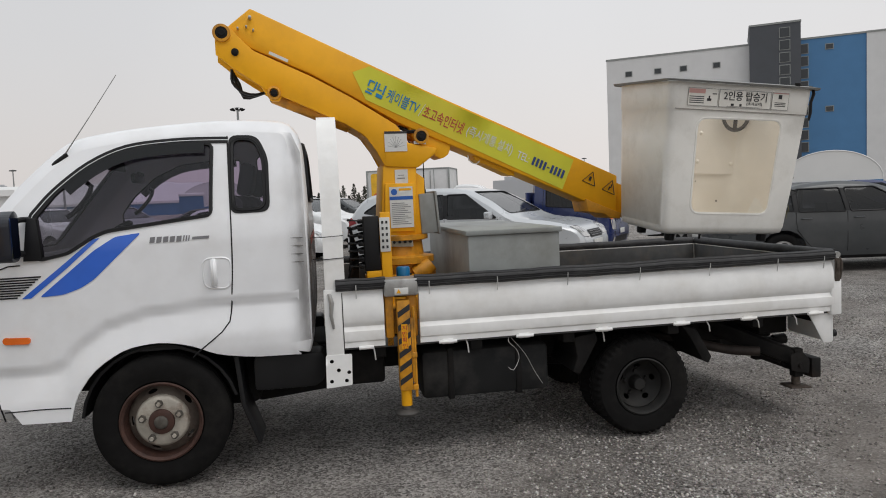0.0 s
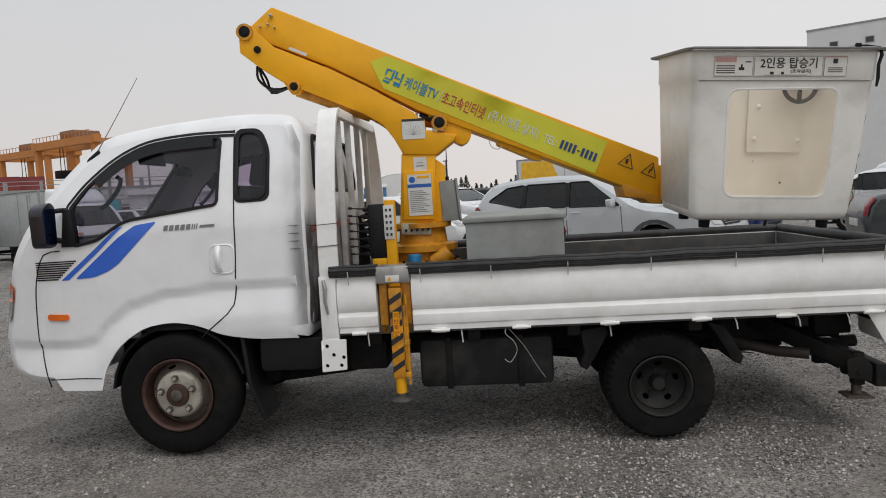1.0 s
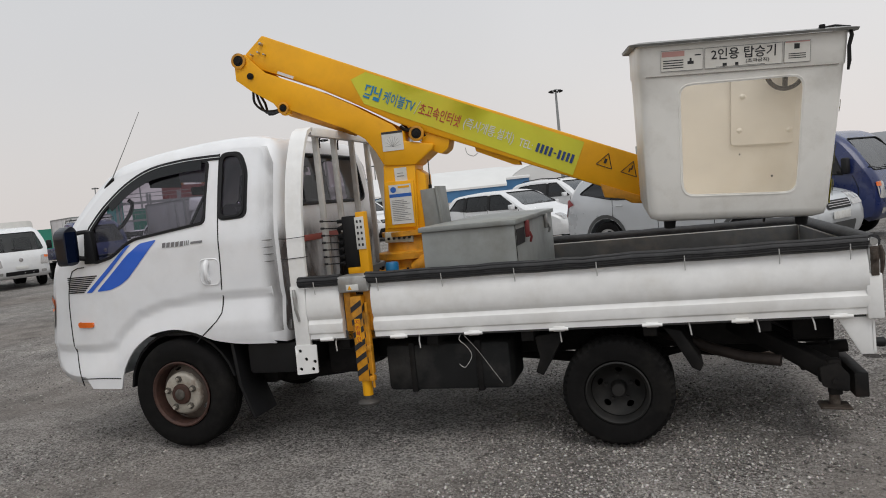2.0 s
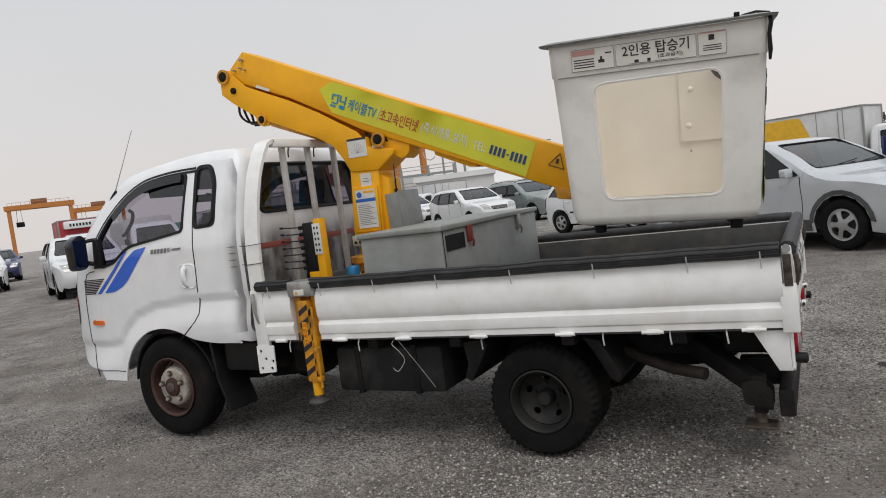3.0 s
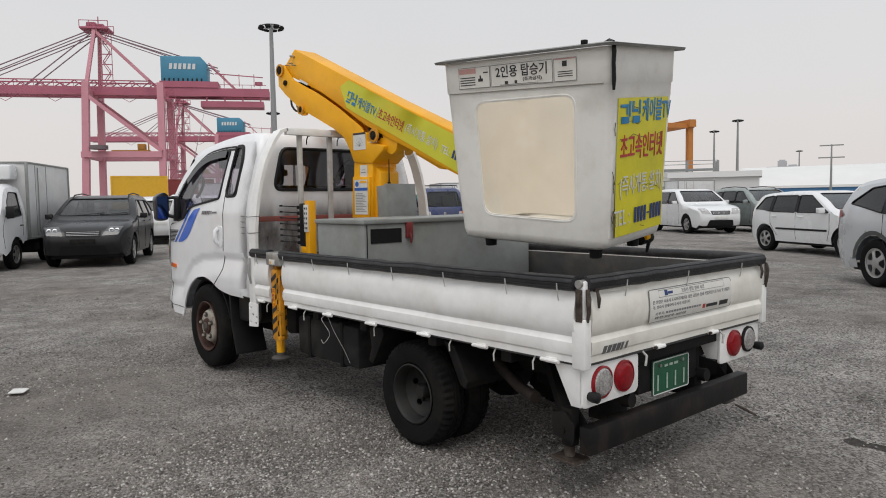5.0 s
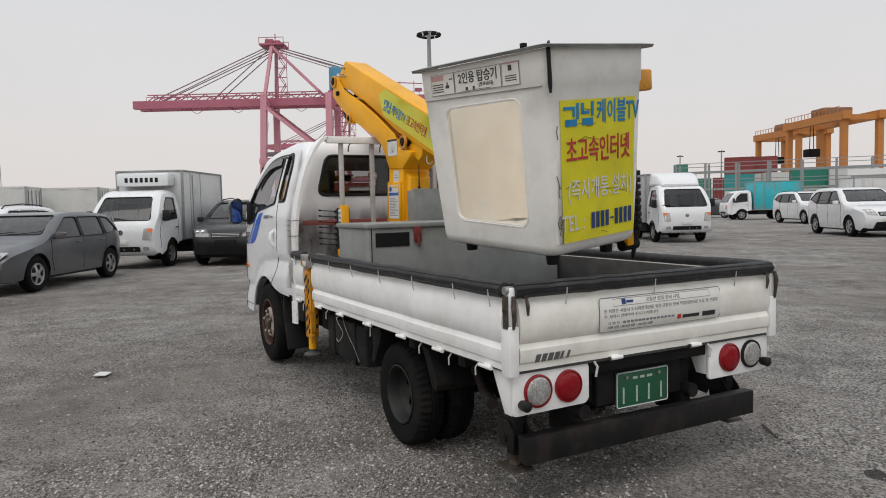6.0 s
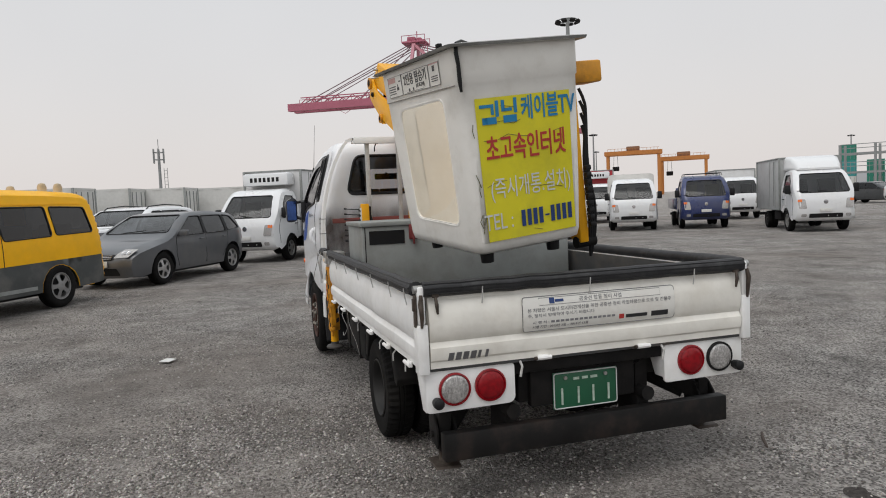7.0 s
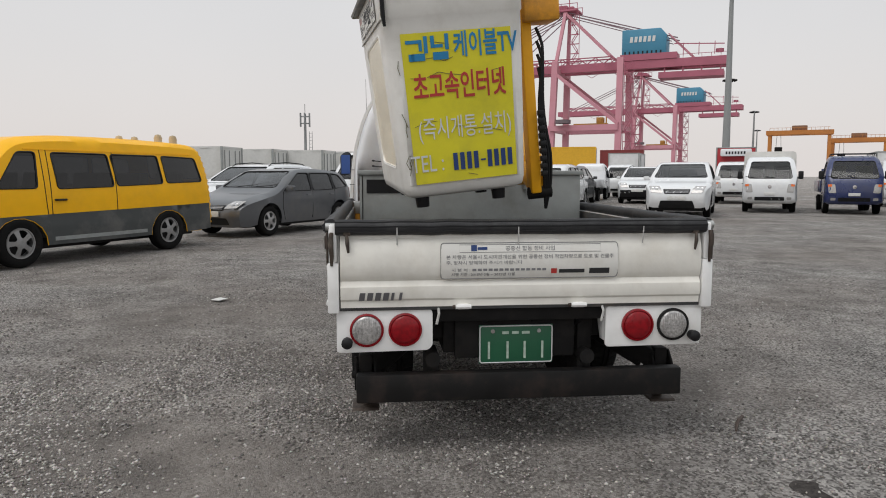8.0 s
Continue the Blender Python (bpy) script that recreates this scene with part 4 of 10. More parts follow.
box(bm, 1.03, 1.06, 0.04, 1.65, 0.7, 1.0, 0.006)
part("front_board", bm, BEDGREY, truck, "dark bed front board")

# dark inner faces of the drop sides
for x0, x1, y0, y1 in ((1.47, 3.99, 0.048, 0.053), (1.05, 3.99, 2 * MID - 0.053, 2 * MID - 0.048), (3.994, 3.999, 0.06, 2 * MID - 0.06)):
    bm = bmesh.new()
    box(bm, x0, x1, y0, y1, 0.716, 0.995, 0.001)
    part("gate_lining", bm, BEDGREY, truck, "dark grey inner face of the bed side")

# foam sleeves on the rails, tied with nylon
def sleeve(p0, p1, ties):
    bm = bmesh.new()
    p0, p1 = Vector(p0), Vector(p1)
    n = int((p1 - p0).length / 0.08)
    pts = [p0.lerp(p1, i / n) + Vector((0, 0, 0.005 * noise.noise((i * 0.9, p0.x, p0.y)))) for i in range(n + 1)]
    tube(bm, pts, [0.034 + 0.003 * noise.noise((i * 0.7, 3, p0.y)) for i in range(n + 1)], 12)
    ob = part("rail_sleeve", bm, FOAM, truck, "black foam sleeve over the rail")
    d = (p1 - p0).normalized()
    out = Vector((0, -1, 0)) if abs(d.x) > 0.5 and p0.y < 1 else Vector((0, 1, 0)) if abs(d.x) > 0.5 else Vector((1, 0, 0))
    for a in (-0.5, 0.15, 0.8):
        bm = bmesh.new()
        tube(bm, [p + out * 0.0335 * math.cos(a) + Vector((0, 0, 0.0335 * math.sin(a) + 0.002 * noise.noise((p.x * 3, p.y * 3, a)))) for p in pts], 0.0035, 5)
        part("sleeve_fold", bm, BLACK, ob, "dark fold along the sleeve")
    d = (p1 - p0).normalized()
    for q in ties:
        bm = bmesh.new()
        c = p0.lerp(p1, q)
        side = Vector((-d.y, d.x, 0)) * (1 if d.x < -0.5 or d.y > 0.5 else -1)
        side = Vector((0, -1, 0)) if abs(d.x) > 0.5 and p0.y < 1 else Vector((0, 1, 0)) if abs(d.x) > 0.5 else Vector((1, 0, 0))
        tube(bm, [c + side * 0.036 + Vector((0, 0, 0.0)), c + side * 0.033 + Vector((0, 0, -0.03)), c + side * 0.024 + Vector((0, 0, -0.075))], 0.003, 5)
        part("tie", bm, ROPE, ob, "white nylon cable tie")


sleeve((1.01, 0.01, 1.02), (1.28, 0.01, 1.02), (0.4,))
sleeve((1.44, 0.01, 1.02), (4.0, 0.01, 1.02), (0.03, 0.18, 0.34, 0.51, 0.68, 0.85, 0.97))
sleeve((1.01, 2 * MID - 0.01, 1.02), (4.0, 2 * MID - 0.01, 1.02), (0.2, 0.5, 0.8))
sleeve((4.03, 0.03, 1.02), (4.03, 2 * MID - 0.03, 1.02), (0.16, 0.48, 0.82))
for x, z in ((1.72, 0.6), (2.52, 0.6), (3.18, 0.61), (3.5, 0.61), (3.75, 0.61), (1.2, 0.6)):
    bm = bmesh.new()
    tube(bm, [(x, 0.03, 0.67), (x + 0.004, 0.008, 0.645), (x + 0.008, 0.006, z)], 0.004, 6)
    part("rope_hook", bm, ROPE, truck, "white rope hook")
for y in (0.47, 1.2):
    bm = bmesh.new()
    tube(bm, [(4.02, y, 0.67), (4.05, y, 0.645), (4.05, y - 0.01, 0.6)], 0.006, 6)
    part("rope_hook", bm, ROPE, truck, "white rope hook")
bm = bmesh.new()
tube(bm, curve_pts([(1.97, 0.05, 0.67), (1.96, 0.0, 0.64), (2.0, 0.0, 0.6), (2.02, 0.02, 0.54), (1.98, 0.0, 0.48), (1.95, 0.0, 0.5)], 0.02), 0.0017, 6)
tube(bm, curve_pts([(1.98, 0.03, 0.66), (2.06, 0.03, 0.56), (2.12, 0.06, 0.45), (2.17, 0.07, 0.37)], 0.03), 0.0012, 6)
part("loose_rope", bm, ROPE, truck, "frayed white rope ends")

# guard frame behind the cab
guard = [(0.015, 0.98), (0.02, 1.2), (0.05, 1.45), (0.12, 1.7), (0.2, 1.86), (0.245, 1.92), (0.3, 1.942)]
for s in (1, -1):
    bm = bmesh.new()
    line = curve_pts(guard, 0.05)
    rings = []
    for i, q in enumerate(line):
        d = np.array(line[min(i + 1, len(line) - 1)]) - np.array(line[max(i - 1, 0)])
        d /= np.linalg.norm(d)
        nx, nz = d[1] * 0.012, -d[0] * 0.012
        y0, z0 = q
        ring = []
        for x, k in ((0.955, -1), (1.062, -1), (1.062, 1), (0.955, 1)):
            ring.append((x, MID - s * (MID - (y0 + k * nx)), z0 + k * nz))
        rings.append(ring)
    ring_mesh(bm, rings)
    part("guard_post", bm, WHITE_OLD, truck, "bent white guard post behind the cab")
bm = bmesh.new()
box(bm, 1.02, 1.062, 0.29, 2 * MID - 0.29, 1.9, 1.954, 0.004)
box(bm, 0.955, 1.03, 0.29, 2 * MID - 0.29, 1.946, 1.954, 0.002)
part("guard_top", bm, WHITE_OLD, truck, "white top rail with rust marks")
for y in (0.42, 0.69, 0.99, 1.27):
    bm = bmesh.new()
    box(bm, 1.0, 1.035, y - 0.017, y + 0.017, 1.0, 1.93, 0.004)
    part("guard_bar", bm, mat("dirty_bar_paint", (0.5, 0.49, 0.47), 0.5, var=0.1, scale=14, dirt=(0.25, 0.21, 0.18), amount=0.6, dscale=6), truck, "dirty white guard bar")
for y in (0.5, 0.78):
    bm = bmesh.new()
    tube(bm, [(1.01, y + 0.02, 1.905), (1.01, y, 1.9), (1.012, y - 0.012, 1.87), (1.012, y - 0.014, 1.835)], 0.005, 6)
    part("guard_hook", bm, DARK, truck, "small dark hook under the top rail")
for z, y in ((1.29, 0.02), (1.17, 0.02)):
    bm = bmesh.new()
    tube(bm, [(0.9, 0.02, z), (0.95, 0.002, z - 0.005), (1.066, 0.003, z), (1.068, 0.04, z)], 0.0022, 5)
    part("wire_tie", bm, BLACK, truck, "black wire round the guard post")

# tail: lamp panels, lamps, plate, bumper
for y0, y1, lamps in ((0.03, 0.445, (("clear_lamp", 0.159, CLEAR_LENS), ("red_lamp", 0.325, RED_LENS))), (1.22, 1.665, (("red_lamp", 1.366, RED_LENS), ("clear_lamp", 1.53, CLEAR_LENS)))):
    bm = bmesh.new()
    prism(bm, rounded([(y0, 0.66), (y1, 0.66), (y1, 0.5), (y1 - 0.02, 0.48), (y0, 0.475)], 0.02), 4.005, 4.02, "x", 0.003)
    outer = y0 if y0 < 1 else y1
    s = 1 if y0 < 1 else -1
    prism(bm, [(3.86, 0.66), (4.01, 0.66), (4.01, 0.478), (3.955, 0.478)], outer, outer + s * 0.012, "y", 0.002)
    if y0 > 1:
        prism(bm, [(3.86, 0.66), (4.01, 0.66), (4.01, 0.5), (3.94, 0.5)], y0, y0 + 0.012, "y", 0.002)
    lp = part("lamp_panel", bm, WHITE_OLD, truck, "white tail lamp panel")
    for nm, y, lens in lamps:
        bm = bmesh.new()
        lathe(bm, [(0.073, 0.0), (0.073, 0.012), (0.066, 0.016), (0.063, 0.01)], 36, frame_of((4.02, y, 0.574), (0, 1, 0), (1, 0, 0)))
        lamp = part(nm, bm, RED_LENS if nm == "red_lamp" or y < 1 else DARK, truck, "round %s tail lamp" % ("red" if nm == "red_lamp" else "clear"))
        bm = bmesh.new()
        lathe(bm, [(0.065, 0.008), (0.06, 0.016), (0.045, 0.021), (0.02, 0.024), (0.0, 0.0245)], 36, frame_of((4.02, y, 0.574), (0, 1, 0), (1, 0, 0)))
        part("lens", bm, lens, lamp)
        for k in range(-5, 6) if nm == "clear_lamp" else ():
            bm = bmesh.new()
            w = math.sqrt(max(0, 0.055 ** 2 - (k * 0.01) ** 2))
            tube(bm, [(4.04, y + k * 0.01, 0.574 - w), (4.045, y + k * 0.01, 0.574), (4.04, y + k * 0.01, 0.574 + w)], 0.0022, 5)
            part("lens_rib", bm, lens, lamp)
    bm = bmesh.new()
    yb = outer + s * 0.045
    lathe(bm, [(0.02, 0.0), (0.024, 0.02), (0.024, 0.045), (0.014, 0.052), (0.0, 0.053)], 16, frame_of((4.02, yb, 0.525), (0, 1, 0), (1, 0, 0)))
    part("rubber_stop", bm, BLACK, lp)
bm = bmesh.new()
box(bm, 3.955, 3.962, 0.658, 0.995, 0.397, 0.572, 0.002)
plate = part("number_plate", bm, PLATE, truck, "green number plate")
pm = frame_of((3.963, 0.658, 0.397), (0, 1, 0), (0, 0, 1))
for bar in ((0.04, 0.05, 0.022, 0.1), (0.125, 0.135, 0.022, 0.1), (0.203, 0.213, 0.022, 0.1), (0.284, 0.294, 0.022, 0.1), (0.105, 0.135, 0.134, 0.146), (0.15, 0.18, 0.134, 0.146), (0.195, 0.23, 0.134, 0.146)):
    bm = bmesh.new()
    bars(bm, pm, [bar], 0.003)
    part("plate_bar", bm, PLATE_INK, plate, "faded pale bar in place of a digit")
bm = bmesh.new()
seal(bm, rounded([(0.004, 0.004), (0.333, 0.004), (0.333, 0.171), (0.004, 0.171)], 0.012), lambda u, v: pm @ Vector((u, v, 0.002)), 0.003)
part("plate_edge", bm, INK_WHITE, plate)
for y in (0.72, 0.93):
    bm = bmesh.new()
    tube(bm, [(3.962, y, 0.545), (3.972, y, 0.545)], 0.009, 8)
    part("plate_bolt", bm, STEEL, plate)
bm = bmesh.new()
box(bm, 3.9, 3.95, 0.55, 1.1, 0.42, 0.64, 0.01)
box(bm, 3.7, 3.9, 0.3, 1.3, 0.5, 0.62, 0.01)
part("plate_bracket", bm, DARK, truck)
bm = bmesh.new()
box(bm, 3.935, 4.0, 0.11, 1.59, 0.24, 0.366, 0.008)
bumper = part("rear_bumper", bm, mat("bumper_black", (0.009, 0.0085, 0.0085), 0.6, spec=0.25, var=0.3, dirt=(0.045, 0.03, 0.024), amount=0.6, dscale=6, bump=0.15, bscale=30), truck, "black steel rear underrun bar")
for y in (0.42, 1.12):
    bm = bmesh.new()
    box(bm, 3.75, 3.94, y, y + 0.06, 0.3, 0.44, 0.006)
    tube(bm, [(3.9, y + 0.03, 0.42), (3.985, y + 0.03, 0.425)], 0.035, 10)
    part("bumper_bracket", bm, DARK, bumper)
for y in (0.1, 1.59):
    s = 1 if y < 1 else -1
    bm = bmesh.new()
    arm_a, arm_b = Vector((3.42, y + s * 0.42, 0.57)), Vector((3.85, y + s * 0.06, 0.37))
    box(bm, 0, (arm_b - arm_a).length, -0.045, 0.045, -0.04, 0.04, 0.008, frame_of(arm_a, arm_b - arm_a, (0, 0, 1)))
    box(bm, 3.825, 3.885, y + s * 0.02, y + s * 0.08, 0.25, 0.43, 0.008)
    for q in (0.006, 0.094):
        prism(bm, rounded([(3.79, 0.3), (3.91, 0.27), (3.915, 0.36), (3.86, 0.42), (3.78, 0.4)], 0.015), y + s * q - 0.005, y + s * q + 0.005, "y", 0.002)
    tube(bm, [(3.85, y - s * 0.012, 0.33), (3.85, y + s * 0.112, 0.33)], 0.016, 10)
    leg = part("rear_outrigger", bm, DARK, truck, "folded black rear outrigger")
    bm = bmesh.new()
    tube(bm, [(3.85, y + s * 0.05, 0.26), (3.85, y + s * 0.05, 0.2)], 0.026, 10)
    prism(bm, [(3.775, 0.188), (3.925, 0.182), (3.915, 0.194), (3.785, 0.2)], y - s * 0.01, y + s * 0.11, "y", 0.003)
    part("foot_plate", bm, LATCH_RUST, leg, "dirty steel foot plate")
    bm = bmesh.new()
    tube(bm, [(3.5, y + s * 0.4, 0.5), (3.8, y + s * 0.12, 0.34)], 0.022, 10)
    part("ram", bm, DARK, leg)
for k in range(5):
    bm = bmesh.new()
    y = 0.35 + 0.22 * k
    tube(bm, curve_pts([(3.6, y, 0.6), (3.8, y + 0.05, 0.5), (3.9, y + 0.1, 0.56), (3.96, y + 0.12, 0.6)], 0.06), 0.012, 6)
    part("hydraulic_hose", bm, BLACK, truck, "black hydraulic hose under the tail")

# notice on the tailgate, laid over its curved face
def gate_face(y, z):
    """How far back the tailgate's outer face lies at a height."""
    zs, ds = [q[1] for q in GATE[:-2]][::-1], [-q[0] for q in GATE[:-2]][::-1]
    return 4.03 + float(np.interp(z, zs, ds))


def lay_on_gate(ob, plane, lift):
    for v in ob.data.vertices:
        v.co.x = gate_face(v.co.y, v.co.z) + (v.co.x - plane) + lift
    for ch in ob.children:
        lay_on_gate(ch, plane, lift)


tm = frame_of((4.05, 0.478, 0.797), (0, 1, 0), (0, 0, 1))
bm = bmesh.new()
panel(bm, rounded([(0, 0), (0.777, 0), (0.777, 0.154), (0, 0.154)], 0.015), [], 0.02, lambda u, v: tm @ Vector((u, v, 0.001)))
notice = part("notice", bm, mat("notice_paper", (0.72, 0.71, 0.67), 0.4, var=0.05, dirt=(0.5, 0.46, 0.4), amount=0.5, dscale=6), tailgate, "white printed notice with a black edge")
bm = bmesh.new()
seal(bm, rounded([(0, 0), (0.777, 0), (0.777, 0.154), (0, 0.154)], 0.015), lambda u, v: tm @ Vector((u, v, 0.001)), 0.002)
part("notice_edge", bm, INK_GREY, notice)
PRINT = mat("faded_print", (0.2, 0.2, 0.21), 0.5)
fitted("notice_title", "공중선 합동 정비 사업", 0.215, 0.02, PRINT, notice, tm @ pose(0.28, 0.121, 0.0015), "faded title about joint cable tidying")
fitted("notice_line", "본 차량은 서울시 도시미관개선을 위한 공중선 정비 작업차량으로 도로 및 건물주", 0.735, 0.018, PRINT, notice, tm @ pose(0.022, 0.086, 0.0015), "faded line on the purpose of the vehicle")
fitted("notice_line", "주, 정차시 양해하여 주시기 바랍니다", 0.33, 0.017, PRINT, notice, tm @ pose(0.022, 0.062, 0.0015), "faded line asking for patience")
fitted("notice_line", "시 행 처 :", 0.08, 0.014, PRINT, notice, tm @ pose(0.045, 0.032, 0.0015), "small faded words")
fitted("notice_line", "시행 기간 : 2015년 2월 ~ 2015년 12월", 0.275, 0.014, PRINT, notice, tm @ pose(0.045, 0.012, 0.0015), "small faded line with the period")
for k in range(14):
    bm = bmesh.new()
    bars(bm, tm @ pose(0, 0, 0.0015), [(0.135 + 0.0235 * k, 0.152 + 0.0235 * k, 0.034, 0.044)], 0.001)
    part("print_bar", bm, PRINT, notice, "small dark bar in place of a name")
bm = bmesh.new()
bars(bm, tm @ pose(0, 0, 0.0015), [(0.13, 0.155, 0.12, 0.145), (0.158, 0.2, 0.125, 0.137)], 0.001)
part("notice_emblem", bm, INK_NAVY, notice, "small navy emblem")
bm = bmesh.new()
bars(bm, tm @ pose(0, 0, 0.0015), [(0.48, 0.505, 0.02, 0.042)], 0.001)
part("notice_mark", bm, INK_RED, notice, "small red emblem")
bm = bmesh.new()
bars(bm, tm @ pose(0, 0, 0.0015), [(0.515, 0.628, 0.022, 0.038), (0.65, 0.74, 0.018, 0.042)], 0.001)
part("notice_logo", bm, INK_BLACK, notice)
bm = bmesh.new()
seal(bm, [(0.08, 0.115), (0.7, 0.115), (0.7, 0.147), (0.08, 0.147)], lambda u, v: tm @ Vector((u, v, 0.001)), 0.0012)
part("notice_frame", bm, INK_GREY, notice)
lay_on_gate(notice, 4.05, 0.008)
for k in range(6):
    bm = bmesh.new()
    prism(bm, [(0.126 + 0.034 * k, 0.707), (0.15 + 0.034 * k - (0.012 if k > 3 else 0), 0.707), (0.156 + 0.034 * k - (0.012 if k > 3 else 0), 0.742), (0.132 + 0.034 * k, 0.742)], 4.05, 4.053, "x")
    lay_on_gate(part("badge_bar", bm, mat("badge_grey", (0.2, 0.2, 0.21), 0.35, 0.5), tailgate, "grey slanted badge bar"), 4.05, 0.005)

# outriggers in the gaps of the sides
for y, s in ((0.0, 1), (2 * MID, -1)):
    bm = bmesh.new()
    box(bm, 1.27, 1.455, y - s * 0.025, y + s * 0.12, 0.945, 1.04, 0.01)
    head = part("outrigger_head", bm, STEEL, truck, "grey steel outrigger head box")
    bm = bmesh.new()
    box(bm, 1.325, 1.4, y - s * 0.03, y + s * 0.004, 0.955, 0.99, 0.001)
    lab = part("caution_label", bm, LABEL, head, "small caution label")
    bm = bmesh.new()
    prism(bm, [(1.335, 0.962), (1.36, 0.962), (1.3475, 0.985)], y - s * 0.032, y - s * 0.029, "y")
    part("caution_triangle", bm, YELLOW, lab)
    bm = bmesh.new()
    box(bm, 1.275, 1.32, y + s * 0.03, y + s * 0.12, 0.66, 0.95, 0.006)
    box(bm, 1.4, 1.45, y + s * 0.03, y + s * 0.12, 0.66, 0.95, 0.006)
    part("outrigger_guide", bm, YELLOW_WORN, truck, "rusty yellow outrigger guide")
    bm = bmesh.new()
    box(bm, 1.335, 1.405, y - s * 0.02, y + s * 0.06, 0.42, 0.92, 0.006)
    leg = part("outrigger_leg", bm, YELLOW_WORN, truck, "yellow outrigger leg with black hazard stripes")
    bm = bmesh.new()
    for k in range(6):
        z = 0.45 + 0.075 * k
        prism(bm, [(1.336, z), (1.336, z + 0.032), (1.404, z + 0.075), (1.404, z + 0.043)], y - s * 0.0225, y - s * 0.0195, "y")
        prism(bm, [(y - s * 0.018, z + 0.032), (y - s * 0.018, z), (y + s * 0.055, z + 0.04), (y + s * 0.055, z + 0.072)], 1.4055, 1.4075, "x")
    part("hazard_stripe", bm, INK_BLACK, leg)
    bm = bmesh.new()
    box(bm, 1.405, 1.43, y - s * 0.01, y + s * 0.03, 0.46, 0.82, 0.004)
    tube(bm, [(1.425, y - s * 0.005, 0.38), (1.425, y - s * 0.005, 0.88)], 0.008, 8)
    box(bm, 1.405, 1.435, y - s * 0.02, y + s * 0.02, 0.6, 0.63, 0.004)
    box(bm, 1.405, 1.435, y - s * 0.02, y + s * 0.02, 0.42, 0.45, 0.004)
    part("guide_rod", bm, YELLOW_WORN, leg)
    bm = bmesh.new()
    tube(bm, [(1.37, y + s * 0.02, 0.5), (1.37, y + s * 0.02, 0.33)], 0.03, 14)
    part("ram_tube", bm, YELLOW, leg)
    bm = bmesh.new()
    lathe(bm, [(0.0, 0.0), (0.065, 0.0), (0.068, 0.012), (0.06, 0.022), (0.03, 0.03), (0.028, 0.05)], 24, frame_of((1.37, y + s * 0.02, 0.28), (1, 0, 0), (0, 0, 1)))
    part("foot_pad", bm, mat("dirty_steel", (0.07, 0.066, 0.062), 0.6, 0.3, var=0.25, scale=25, dirt=(0.05, 0.04, 0.035), amount=0.6, dscale=9), leg, "round worn steel foot pad")
    bm = bmesh.new()
    box(bm, 1.353, 1.387, y - s * 0.0245, y - s * 0.0215, 0.655, 0.79)
    marking = part("leg_label", bm, YELLOW, leg, "narrow yellow label on the leg")
    for k, word in enumerate("지반확인"):
        fitted("leg_word", word, 0.026, 0.027, INK_RED, marking, frame_of((1.357 if s > 0 else 1.383, y - s * 0.0255, 0.757 - 0.033 * k), (s, 0, 0), (0, 0, 1)), "red sign about firm ground", 0.0004)


